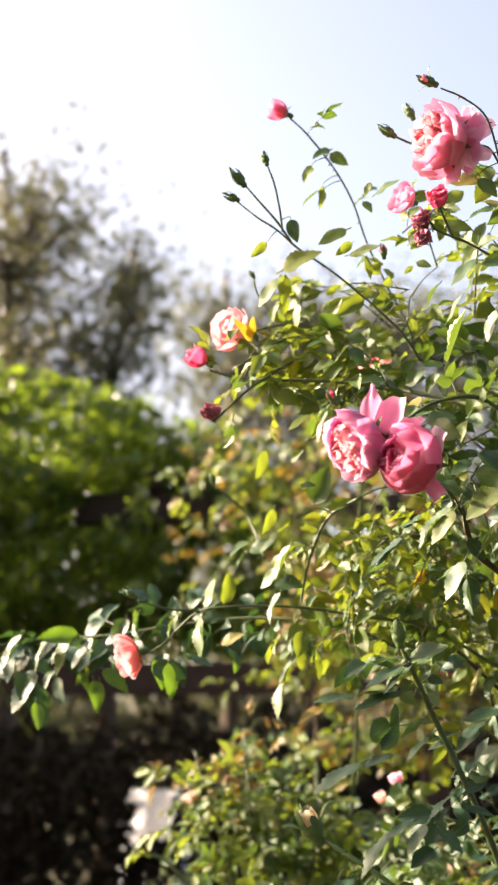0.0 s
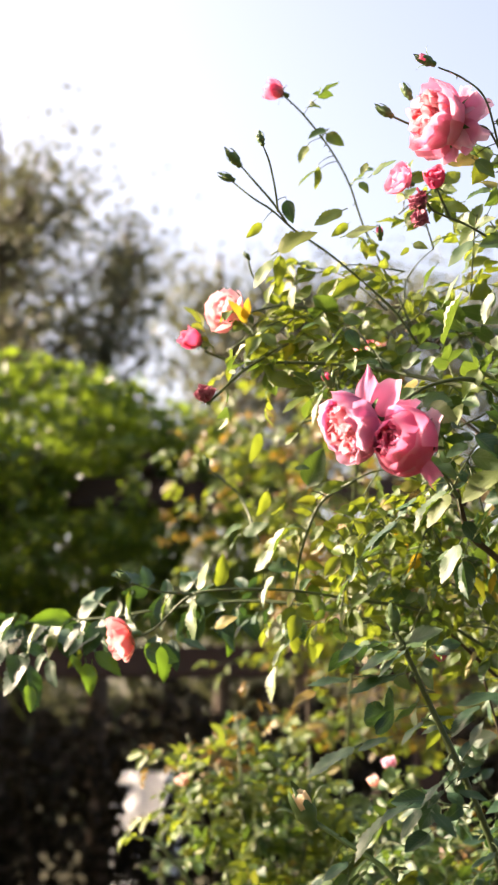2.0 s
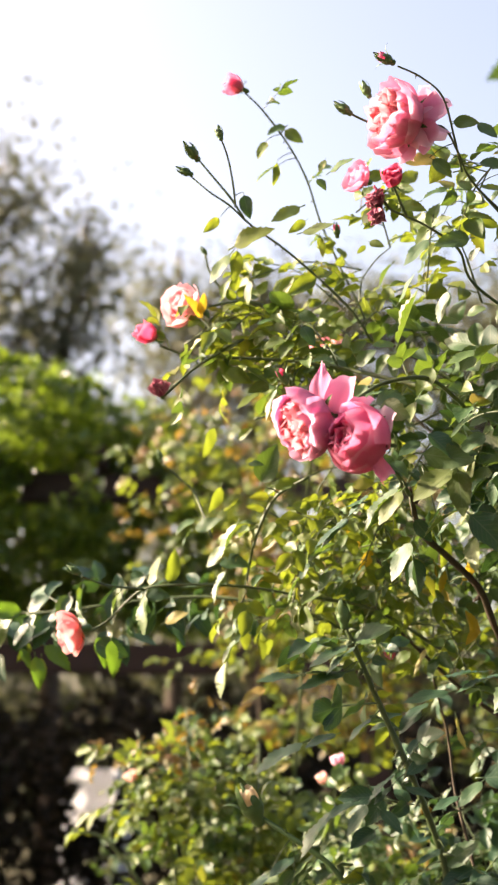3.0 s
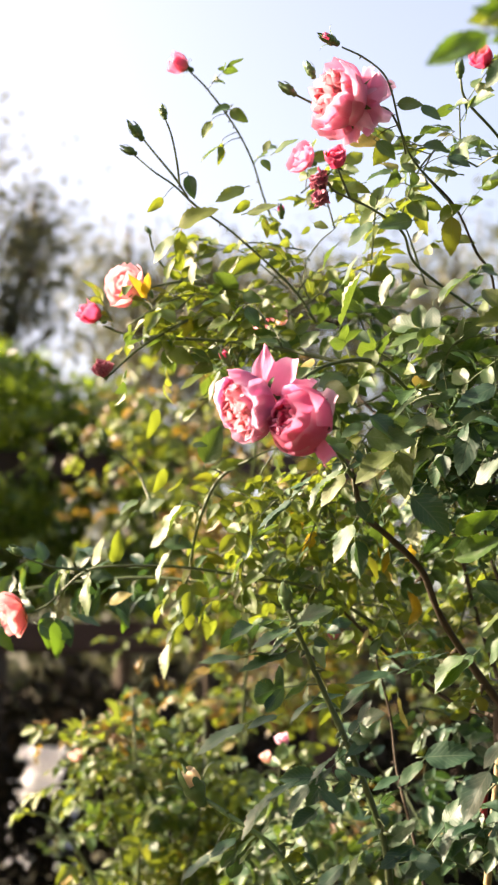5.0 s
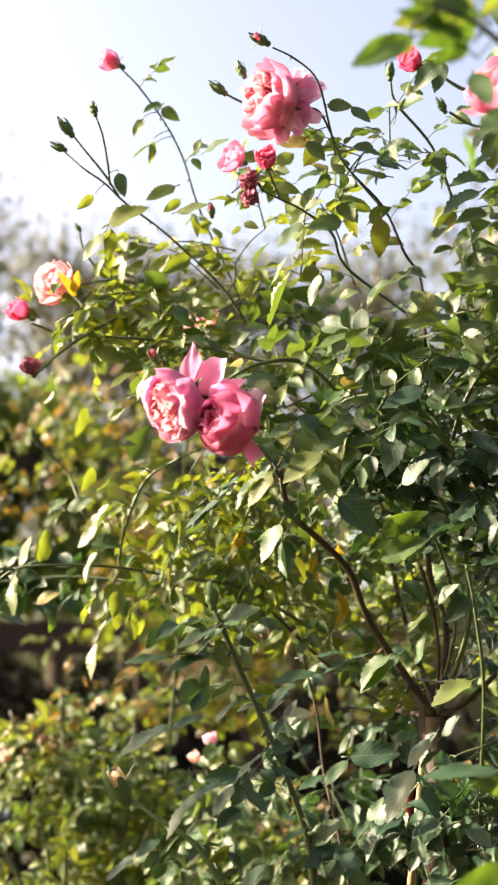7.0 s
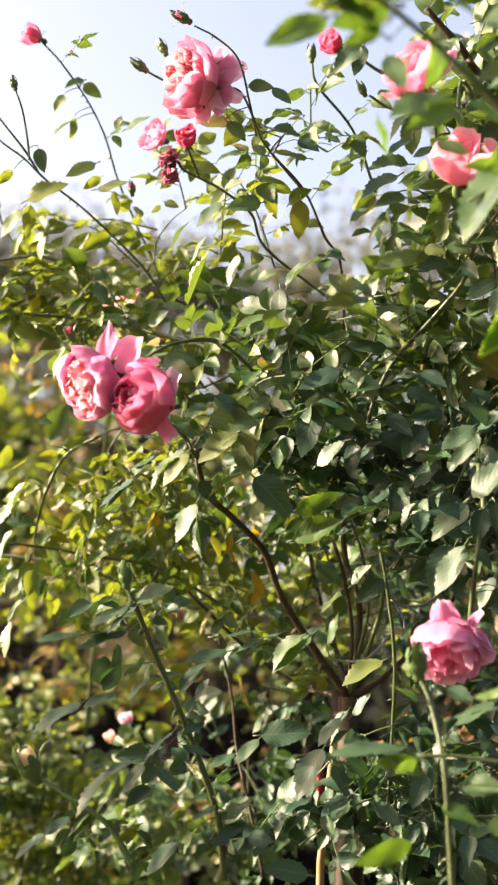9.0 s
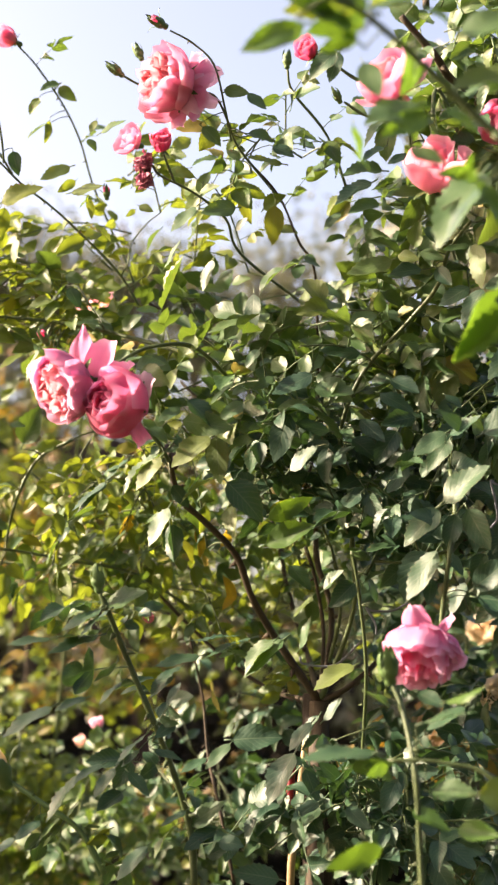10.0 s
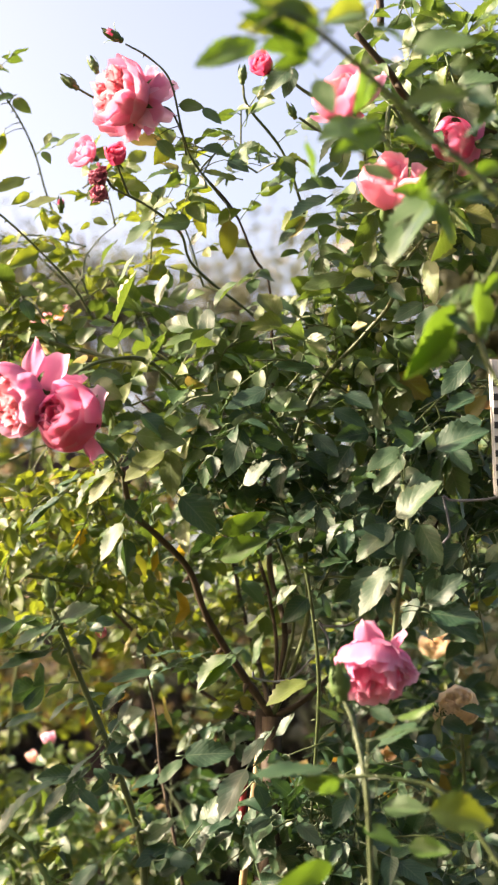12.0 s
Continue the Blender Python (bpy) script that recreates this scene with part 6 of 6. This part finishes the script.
# leaves turned gold
R.blade((-0.004, 1.64, 1.863), (-0.026, 1.63, 1.895), BACKLIT, LEAF_GOLD)
R.blade((-0.009, 1.64, 1.868), (-0.0, 1.63, 1.895), BACKLIT, LEAF_GOLD)
R.blade((0.315, 1.62, 1.53), (0.329, 1.61, 1.561), BACKLIT, LEAF_GOLD)
R.blade((0.195, 1.66, 1.575), (0.178, 1.65, 1.596), BACKLIT, LEAF_GOLD)
R.blade((0.34, 1.68, 1.467), (0.331, 1.67, 1.502), BACKLIT, LEAF_GOLD)
R.blade((0.216, 1.7, 1.578), (0.199, 1.69, 1.551), BACKLIT, LEAF_GOLD)
R.blade((0.296, 1.7, 1.562), (0.306, 1.69, 1.525), BACKLIT, LEAF_GOLD)
R.blade((0.548, 1.66, 1.582), (0.55, 1.65, 1.599), BACKLIT, LEAF_GOLD)
R.blade((0.545, 1.66, 1.607), (0.556, 1.65, 1.58), BACKLIT, LEAF_GOLD)
R.blade((0.338, 1.66, 1.475), (0.324, 1.65, 1.457), BACKLIT, LEAF_GOLD)
# foliage masses of the bush
R.thicket((0.329, 1.628, 1.771), (0.26, 0.14, 0.07), 11, LEAF, 0.14, 1.2)
R.thicket((0.475, 1.544, 1.700), (0.24, 0.14, 0.13), 20, LEAF, 0.14, 1.25)
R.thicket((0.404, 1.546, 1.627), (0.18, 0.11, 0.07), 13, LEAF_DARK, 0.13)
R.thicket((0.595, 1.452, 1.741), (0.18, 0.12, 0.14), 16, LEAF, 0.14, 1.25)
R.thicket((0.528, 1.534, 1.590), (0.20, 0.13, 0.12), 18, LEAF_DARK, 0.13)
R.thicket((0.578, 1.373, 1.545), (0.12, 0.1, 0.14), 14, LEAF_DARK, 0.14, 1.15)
R.thicket((0.383, 1.543, 1.867), (0.22, 0.14, 0.06), 4, LEAF, 0.12)
R.thicket((0.528, 1.433, 1.869), (0.14, 0.12, 0.07), 6, LEAF, 0.12, 1.2)
R.thicket((0.299, 1.479, 1.909), (0.10, 0.08, 0.05), 3, LEAF_YOUNG, 0.12)
R.thicket((0.361, 1.421, 1.961), (0.09, 0.08, 0.06), 2, LEAF, 0.12)
R.thicket((0.569, 1.298, 1.956), (0.11, 0.12, 0.13), 18, LEAF, 0.12, 1.2)
R.thicket((0.140, 1.684, 1.890), (0.14, 0.12, 0.07), 9, LEAF_YOUNG, 0.12, 0.9)
R.thicket((0.096, 1.703, 1.842), (0.11, 0.10, 0.05), 8, LEAF_YOUNG, 0.12, 0.9)
R.thicket((0.169, 1.643, 1.992), (0.08, 0.08, 0.04), 2, LEAF_YOUNG, 0.12, 0.9)
R.thicket((0.198, 1.753, 1.593), (0.11, 0.13, 0.12), 13, LEAF_YOUNG, 0.12, 0.85, 4, 0.0)
R.thicket((0.182, 1.814, 1.603), (0.11, 0.13, 0.12), 7, LEAF_YOUNG, 0.12, 0.9, 4, 0.0)
R.thicket((0.289, 1.764, 1.544), (0.22, 0.12, 0.11), 17, LEAF, 0.12, 0.85, 4, 0.0)
R.thicket((0.328, 1.911, 1.547), (0.22, 0.14, 0.11), 14, LEAF_YOUNG, 0.12, 0.9, 4, 0.0)
R.thicket((0.290, 2.178, 1.158), (0.22, 0.12, 0.08), 14, LEAF, 0.14)
R.thicket((0.401, 2.114, 1.211), (0.24, 0.14, 0.12), 14, LEAF_DARK, 0.13)
R.thicket((0.535, 1.670, 1.202), (0.08, 0.06, 0.08), 8, LEAF_DARK, 0.13, 1.1)
R.thicket((0.430, 1.480, 1.215), (0.10, 0.05, 0.075), 11, LEAF_DARK, 0.12, 0.95)
R.thicket((0.546, 1.456, 1.220), (0.14, 0.14, 0.09), 12, LEAF_DARK, 0.13, 1.1)
R.thicket((0.636, 1.975, 1.669), (0.30, 0.15, 0.14), 22, LEAF, 0.14)
R.thicket((post_at.x, post_at.y, 0.72), (0.28, 0.22, 0.30), 26, LEAF, 0.16, 1.2)
R.thicket((0.529, 1.981, 1.452), (0.36, 0.15, 0.16), 10, LEAF_YOUNG, 0.15)
R.thicket((0.608, 2.015, 1.370), (0.40, 0.15, 0.20), 10, LEAF_DARK, 0.15)
R.thicket((0.653, 1.734, 1.437), (0.18, 0.15, 0.18), 16, LEAF_DARK, 0.14)
R.thicket((0.687, 1.886, 1.303), (0.16, 0.10, 0.06), 4, LEAF_COPPER, 0.14)
R.cane([HEAD, (post_at.x - 0.02, post_at.y, 0.7), (post_at.x - 0.03, post_at.y, -0.1)], 0.011, 0.014, CANE_BROWN, 6)
R.finish()

# ---- branch of another rose close to the camera ----
N = Bush(tuple(Vector((0.488, 0.827, 1.281)).xy) + (0,), "leafy rose branch reaching in close to the camera", 9)
N.cane([(0.491, 0.825, 1.281), (0.467, 0.802, 1.463), (0.405, 0.760, 1.601), (0.359, 0.756, 1.661), (0.322, 0.757, 1.692), (0.270, 0.736, 1.722), (0.221, 0.717, 1.740), (0.196, 0.728, 1.732)], 0.0035, 0.0014, CANE_GREEN, 4)
N.cane([(0.484, 0.990, 1.178), (0.428, 1.021, 1.267), (0.388, 1.037, 1.284), (0.346, 1.051, 1.286)], 0.0025, 0.0014, CANE_GREEN, 2)
N.cane([(0.473, 0.818, 1.481), (0.417, 0.863, 1.552), (0.395, 0.876, 1.614), (0.380, 0.882, 1.614)], 0.0025, 0.0014, CANE_GREEN, 2)
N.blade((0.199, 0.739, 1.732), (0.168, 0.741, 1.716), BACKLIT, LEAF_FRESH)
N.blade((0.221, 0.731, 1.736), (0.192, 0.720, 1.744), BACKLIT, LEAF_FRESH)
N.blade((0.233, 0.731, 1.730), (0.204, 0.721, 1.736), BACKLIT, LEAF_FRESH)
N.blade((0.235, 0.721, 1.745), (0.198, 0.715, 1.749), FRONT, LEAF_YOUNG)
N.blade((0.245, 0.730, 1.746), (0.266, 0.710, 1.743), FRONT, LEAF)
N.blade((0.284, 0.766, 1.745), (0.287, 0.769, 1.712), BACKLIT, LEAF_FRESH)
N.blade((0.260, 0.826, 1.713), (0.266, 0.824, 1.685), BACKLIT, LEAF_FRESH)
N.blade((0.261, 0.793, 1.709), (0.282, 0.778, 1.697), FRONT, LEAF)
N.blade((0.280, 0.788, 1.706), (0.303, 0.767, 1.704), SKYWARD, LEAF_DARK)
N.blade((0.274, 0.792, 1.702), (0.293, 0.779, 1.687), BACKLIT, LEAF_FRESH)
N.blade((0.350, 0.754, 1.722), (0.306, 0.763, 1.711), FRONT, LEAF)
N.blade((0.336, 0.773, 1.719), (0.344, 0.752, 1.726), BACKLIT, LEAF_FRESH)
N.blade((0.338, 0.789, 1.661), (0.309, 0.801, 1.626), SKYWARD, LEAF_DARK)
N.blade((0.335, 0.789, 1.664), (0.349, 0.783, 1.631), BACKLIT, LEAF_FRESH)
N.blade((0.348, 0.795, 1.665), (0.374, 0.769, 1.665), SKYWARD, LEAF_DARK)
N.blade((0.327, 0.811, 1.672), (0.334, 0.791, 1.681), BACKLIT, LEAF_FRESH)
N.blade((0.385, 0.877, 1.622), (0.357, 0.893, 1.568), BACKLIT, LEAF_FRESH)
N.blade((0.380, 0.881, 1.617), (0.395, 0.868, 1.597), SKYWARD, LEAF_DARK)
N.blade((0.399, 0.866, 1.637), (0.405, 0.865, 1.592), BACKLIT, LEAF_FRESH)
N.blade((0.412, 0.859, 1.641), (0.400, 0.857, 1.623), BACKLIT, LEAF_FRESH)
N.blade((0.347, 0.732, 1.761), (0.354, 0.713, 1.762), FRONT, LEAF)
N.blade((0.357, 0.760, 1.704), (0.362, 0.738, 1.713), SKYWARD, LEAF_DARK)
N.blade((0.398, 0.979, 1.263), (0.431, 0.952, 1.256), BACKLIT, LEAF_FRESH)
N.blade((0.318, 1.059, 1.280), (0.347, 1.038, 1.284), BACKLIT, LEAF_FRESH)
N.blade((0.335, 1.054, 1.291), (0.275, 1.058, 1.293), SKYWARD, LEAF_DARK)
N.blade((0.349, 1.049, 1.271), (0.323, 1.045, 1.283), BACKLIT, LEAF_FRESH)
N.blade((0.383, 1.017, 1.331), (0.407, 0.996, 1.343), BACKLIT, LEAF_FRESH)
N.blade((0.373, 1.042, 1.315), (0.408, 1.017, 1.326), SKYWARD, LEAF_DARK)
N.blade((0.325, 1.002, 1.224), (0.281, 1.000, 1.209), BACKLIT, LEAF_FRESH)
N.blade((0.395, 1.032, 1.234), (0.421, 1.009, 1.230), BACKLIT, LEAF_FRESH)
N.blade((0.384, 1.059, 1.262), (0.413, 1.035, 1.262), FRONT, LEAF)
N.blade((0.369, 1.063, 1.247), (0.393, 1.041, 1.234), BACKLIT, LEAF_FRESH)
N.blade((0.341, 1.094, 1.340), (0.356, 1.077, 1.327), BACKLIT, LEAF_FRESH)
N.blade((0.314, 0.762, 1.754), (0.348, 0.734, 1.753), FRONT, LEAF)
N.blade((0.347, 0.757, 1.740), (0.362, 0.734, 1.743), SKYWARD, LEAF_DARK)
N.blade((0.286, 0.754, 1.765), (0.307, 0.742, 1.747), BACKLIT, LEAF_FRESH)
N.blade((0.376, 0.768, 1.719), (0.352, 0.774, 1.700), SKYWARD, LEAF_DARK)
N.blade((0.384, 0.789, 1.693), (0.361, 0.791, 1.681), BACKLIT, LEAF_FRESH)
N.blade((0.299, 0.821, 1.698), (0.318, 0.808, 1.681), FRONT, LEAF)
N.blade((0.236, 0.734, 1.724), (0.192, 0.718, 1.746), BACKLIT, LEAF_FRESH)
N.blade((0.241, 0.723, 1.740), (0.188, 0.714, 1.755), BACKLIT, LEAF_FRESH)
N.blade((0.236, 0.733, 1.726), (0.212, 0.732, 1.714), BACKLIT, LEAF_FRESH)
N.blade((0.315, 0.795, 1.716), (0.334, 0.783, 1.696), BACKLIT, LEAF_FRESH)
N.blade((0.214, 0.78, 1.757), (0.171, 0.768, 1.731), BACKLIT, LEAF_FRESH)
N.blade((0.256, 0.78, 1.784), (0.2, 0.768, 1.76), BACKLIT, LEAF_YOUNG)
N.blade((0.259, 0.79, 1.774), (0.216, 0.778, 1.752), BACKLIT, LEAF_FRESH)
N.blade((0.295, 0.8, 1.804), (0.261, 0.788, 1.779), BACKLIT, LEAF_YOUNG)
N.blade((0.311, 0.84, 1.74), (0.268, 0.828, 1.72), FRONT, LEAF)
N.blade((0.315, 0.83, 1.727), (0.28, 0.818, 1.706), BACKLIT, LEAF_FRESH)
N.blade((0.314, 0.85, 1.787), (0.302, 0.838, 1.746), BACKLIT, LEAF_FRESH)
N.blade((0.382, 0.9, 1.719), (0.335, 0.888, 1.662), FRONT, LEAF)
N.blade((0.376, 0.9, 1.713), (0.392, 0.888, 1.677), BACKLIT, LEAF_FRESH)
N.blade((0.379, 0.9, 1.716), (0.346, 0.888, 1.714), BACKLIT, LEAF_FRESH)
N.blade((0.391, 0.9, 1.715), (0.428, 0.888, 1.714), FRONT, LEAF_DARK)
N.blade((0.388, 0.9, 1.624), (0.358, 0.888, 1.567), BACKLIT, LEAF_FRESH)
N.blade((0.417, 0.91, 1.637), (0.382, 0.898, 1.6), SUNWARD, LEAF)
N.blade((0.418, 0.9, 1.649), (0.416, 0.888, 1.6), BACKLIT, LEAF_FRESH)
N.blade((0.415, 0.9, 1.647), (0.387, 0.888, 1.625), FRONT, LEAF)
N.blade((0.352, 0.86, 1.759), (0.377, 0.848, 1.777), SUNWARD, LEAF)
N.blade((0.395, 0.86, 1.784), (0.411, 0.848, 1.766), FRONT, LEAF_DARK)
N.blade((0.275, 0.85, 1.773), (0.283, 0.838, 1.742), FRONT, LEAF)
N.blade((0.27, 0.86, 1.708), (0.279, 0.848, 1.691), BACKLIT, LEAF_FRESH)
N.blade((0.382, 0.95, 1.263), (0.43, 0.938, 1.259), FRONT, LEAF_YOUNG)
N.blade((0.33, 1.0, 1.283), (0.309, 0.988, 1.276), BACKLIT, LEAF_FRESH)

N.cane([(0.434, 0.9, 1.742), (0.395, 0.9, 1.718), (0.349, 0.9, 1.688)], 0.002, 0.0012, CANE_GREEN)
N.cane([(0.435, 0.9, 1.678), (0.418, 0.9, 1.649), (0.388, 0.9, 1.624)], 0.002, 0.0012, CANE_GREEN)
N.tie_down(Vector((0.488, 0.827, 1.281)).xy)
N.finish()

# ---- low rose bush behind, with copper new growth ----
B = Bush(tuple(Vector((-0.023, 2.686, 1.201)).xy) + (0,), "low rose bush with yellow green leaves and copper new growth", 13)
for pts in ([(-0.023, 2.642, 0.812), (-0.034, 2.680, 1.099), (-0.077, 2.686, 1.253), (-0.116, 2.685, 1.380)], [(-0.013, 2.642, 0.812), (-0.002, 2.630, 1.103), (-0.012, 2.638, 1.306), (-0.022, 2.685, 1.423)], [(-0.003, 2.642, 0.812), (0.094, 2.678, 1.099), (0.118, 2.684, 1.253), (0.124, 2.784, 1.360)],
            [(-0.003, 2.642, 0.812), (-0.074, 2.575, 1.059), (-0.157, 2.580, 1.176), (-0.219, 2.577, 1.196)], [(0.008, 2.740, 0.793), (0.169, 2.869, 1.030), (0.255, 2.773, 1.197), (0.260, 2.574, 1.305)]):
    B.cane(pts, 0.005, 0.002, CANE_GREEN, 0, 0.05, LEAF_YOUNG, 1.1, 0.3)
B.thicket((-0.001, 2.786, 1.219), (0.15, 0.15, 0.12), 20, LEAF, 0.16, 1.0)
B.thicket((-0.012, 2.687, 1.243), (0.16, 0.15, 0.14), 16, LEAF_YOUNG, 0.16, 1.0)
B.thicket((0.191, 2.826, 1.146), (0.18, 0.15, 0.11), 18, LEAF, 0.16, 1.0)
B.thicket((0.165, 2.778, 1.154), (0.18, 0.15, 0.11), 12, LEAF_YOUNG, 0.16, 1.0)
B.thicket((-0.062, 2.736, 1.381), (0.09, 0.08, 0.08), 7, LEAF_COPPER, 0.13, 0.8)
B.thicket(tuple(Vector((0.031, 2.685, 1.201)).xy) + (0.6,), (0.35, 0.25, 0.4), 40, LEAF, 0.18, 1.2)
B.thicket((0.254, 2.780, 1.076), (0.30, 0.2, 0.13), 16, LEAF_YOUNG, 0.16, 1.0)
B.thicket((0.308, 2.875, 1.057), (0.34, 0.2, 0.14), 18, LEAF, 0.16, 1.0)
B.thicket((0.399, 3.069, 1.097), (0.34, 0.2, 0.12), 8, LEAF_COPPER, 0.16, 0.9)
bloom(B, (0.220, 2.166, 1.320), (-0.4, -0.3, 0.85), 0.021, "small", BLUSH, "pale pink half-open bloom")
bloom(B, (0.199, 2.198, 1.293), (-0.5, -0.3, 0.8), 0.018, "small", APRICOT, "pale apricot half-open bloom")
bloom(B, (-0.121, 2.635, 1.294), (-0.5, -0.4, 0.8), 0.024, "small", APRICOT, "faded peach bloom")
B.tie_down(Vector((-0.023, 2.686, 1.201)).xy)
bloom(B, (0.201, 2.172, 1.997), (-0.5, -0.7, 0.3), 0.042, "loose", PALE, "pale pink bloom deep in the bush")
bloom(B, (0.192, 2.541, 1.756), (-0.5, -0.7, 0.3), 0.03, "small", PALE, "pale pink bloom deep in the bush")
B.cane([(0.181, 2.679, 1.201), (0.203, 2.561, 1.616), (0.196, 2.543, 1.743), (0.200, 2.239, 1.947), (0.204, 2.193, 1.994)], 0.004, 0.002, CANE_GREEN, 0, 0.09, LEAF_YOUNG)
B.finish(120)

# ---- roses further back ----
C = Bush(tuple(Vector((0.793, 1.948, 1.166)).xy) + (0,), "rose bush with a pale cream bloom behind the climber", 17)
C.cane([(0.782, 1.890, 0.799), (0.792, 1.887, 1.093), (0.74, 1.76, 1.253), (0.685, 1.630, 1.344)], 0.005, 0.002, CANE_GREEN, 0, 0.06, LEAF)
bloom(C, (0.679, 1.62, 1.356), (-0.6, -0.6, 0.45), 0.038, "quartered", CREAM, "full cream yellow bloom")
bloom(C, (0.809, 2.02, 1.463), (-0.6, -0.6, 0.45), 0.034, "loose", CREAM, "cream yellow bloom half hidden by leaves")
C.thicket((0.836, 1.986, 1.187), (0.2, 0.15, 0.16), 34, LEAF_DARK, 0.16)
C.thicket(tuple(Vector((0.793, 1.948, 1.166)).xy) + (0.6,), (0.3, 0.25, 0.4), 30, LEAF_DARK, 0.18, 1.2)
C.thicket((0.822, 2.252, 1.523), (0.35, 0.2, 0.35), 26, LEAF_DARK, 0.16)
C.tie_down(Vector((0.793, 1.948, 1.166)).xy)
C.finish(100)

D = Bush(tuple(Vector((0.190, 4.183, 1.304)).xy) + (0,), "tall overgrown rose bush with yellow and russet leaves", 19, True)
D.cane([(0.179, 4.211, 0.518), (0.192, 4.180, 1.470), (0.163, 4.130, 1.979), (0.095, 4.062, 2.321)], 0.008, 0.003, CANE_BROWN, 0, 0.08, LEAF_YOUNG)
D.thicket((0.204, 4.195, 2.150), (0.42, 0.3, 0.42), 60, LEAF_YOUNG, 0.25, 1.15, 5)
D.thicket((0.199, 4.097, 2.120), (0.42, 0.3, 0.42), 40, LEAF_COPPER, 0.25, 1.0, 5)
D.thicket((0.373, 4.262, 1.575), (0.42, 0.3, 0.22), 22, LEAF_YOUNG, 0.22, 1.2, 5)
D.thicket((0.329, 4.168, 1.536), (0.40, 0.2, 0.18), 15, LEAF_COPPER, 0.2, 1.0, 4)
D.thicket((0.765, 4.198, 1.871), (0.6, 0.3, 0.6), 70, LEAF_YOUNG, 0.25, 1.2, 5)
D.thicket((1.484, 4.097, 1.971), (0.5, 0.3, 0.55), 60, LEAF, 0.25, 1.2, 5)
D.thicket((1.486, 4.004, 1.868), (0.5, 0.3, 0.5), 30, LEAF_COPPER, 0.25, 1.0, 5)
D.thicket((0.192, 4.280, 1.138), (0.5, 0.3, 0.4), 30, LEAF, 0.25, 1.2, 5)
D.thicket((0.751, 4.110, 1.772), (0.6, 0.3, 0.5), 30, LEAF_COPPER, 0.25, 1.0, 5)
D.tie_down(Vector((0.190, 4.183, 1.304)).xy)
D.finish(60)

# ---- a shrub beside the camera, outside the view, towards the sun ----
E = Bush((-1.15, 1.75, 0), "leafy garden shrub with dense green leaves", 23, True)
E.cane([(-1.15, 1.75, -0.1), (-1.16, 1.76, 0.7), (-1.1, 1.77, 1.5)], 0.012, 0.004, CANE_BROWN)
E.cane([(-1.15, 1.75, 0.7), (-1.2, 1.75, 1.3), (-1.12, 1.75, 1.75)], 0.008, 0.003, CANE_BROWN)
E.thicket((-1.15, 1.75, 0.6), (0.26, 0.3, 0.4), 30, LEAF, 0.2, 1.3, 5)
E.thicket((-1.15, 1.62, 1.44), (0.28, 0.38, 0.62), 150, LEAF, 0.2, 1.3, 5)
E.finish(60)

# ---- post, stake and wires ----
post = thing("rose_post", (post_at.x, post_at.y, 0), "dark wooden post with a bamboo stake tied beside it", "post")
sh = Shape()
tube(sh, smooth_path([(post_at.x, post_at.y + 0.02, -0.1), (post_at.x + 0.004, post_at.y + 0.02, 0.6), (post_at.x, post_at.y + 0.02, post_at.z + 0.01)], 8), 0.019, 0.016, 12, 0.3)
part("trunk_post", sh.mesh("trunk_post", POST_WOOD), post)
sh = Shape()
s0, s1 = Vector((0.403, 1.554, 1.291)), Vector((0.385, 1.551, 1.162))
stake = [s0 + (s1 - s0) * k / 8 for k in range(-1, 9)] + [Vector((s1.x - 0.05, s1.y, 0.0))]
tube(sh, stake, 0.0040, 0.0046, 9)
part("bamboo_stake", sh.mesh("bamboo_stake", BAMBOO), post)
sh = Shape()
t0, t1 = Vector((0.393, 1.576, 1.274)), Vector((0.389, 1.575, 1.227))
tube(sh, [t0.lerp(t1, k / 14) for k in range(15)], 0.0044, 0.0040, 10, 0.3)
part("red_tape", sh.mesh("red_tape", RED_TAPE), post, label="faded red plastic tape")


def wire(points, label):
    sh = Shape()
    path = smooth_path(points, 8)
    tube(sh, path, 0.0013, 0.0013, 8)
    ob = thing("wire_tie", path[0], label, "wire tie", "wire ties on the rose")
    part("wire", sh.mesh("wire", WIRE), ob)


wire([(0.585, 1.225, 1.555), (0.560, 1.237, 1.549), (0.529, 1.250, 1.549), (0.521, 1.252, 1.553), (0.525, 1.254, 1.536), (0.528, 1.256, 1.517), (0.522, 1.260, 1.507)], "grey coated wire hook among the canes")
wire([(0.493, 1.438, 1.448), (0.476, 1.445, 1.440), (0.455, 1.451, 1.440), (0.449, 1.452, 1.443), (0.458, 1.451, 1.427), (0.460, 1.452, 1.414)], "grey coated wire hook among the canes")
wire([(0.468, 1.533, 1.414), (0.437, 1.543, 1.385), (0.402, 1.552, 1.386), (0.397, 1.553, 1.394)], "grey coated wire hook among the canes")

# ---- sign ----
sg = Vector((0.604, 1.267, 1.626))
sign = thing("sign_board", (sg.x, sg.y, 0), "white sign board on a stake with dark writing", "sign")
solid("board", (-0.022, -0.003, -0.068), (0.09, 0.003, 0.078), WHITE_SIGN, sign, Matrix.Translation(sg), 0.002)
solid("stake", (-0.009, 0.0035, -sg.z - 0.05), (0.009, 0.018, 0.06), BARK, sign, Matrix.Translation(sg + Vector((0.04, 0, 0))), 0.003)
for k in range(8):
    solid("writing_bar", (-0.020, -0.0042, 0.048 - k * 0.015), (0.03 + 0.012 * (k % 3), -0.0031, 0.055 - k * 0.015), SIGN_INK, sign, Matrix.Translation(sg), 0)
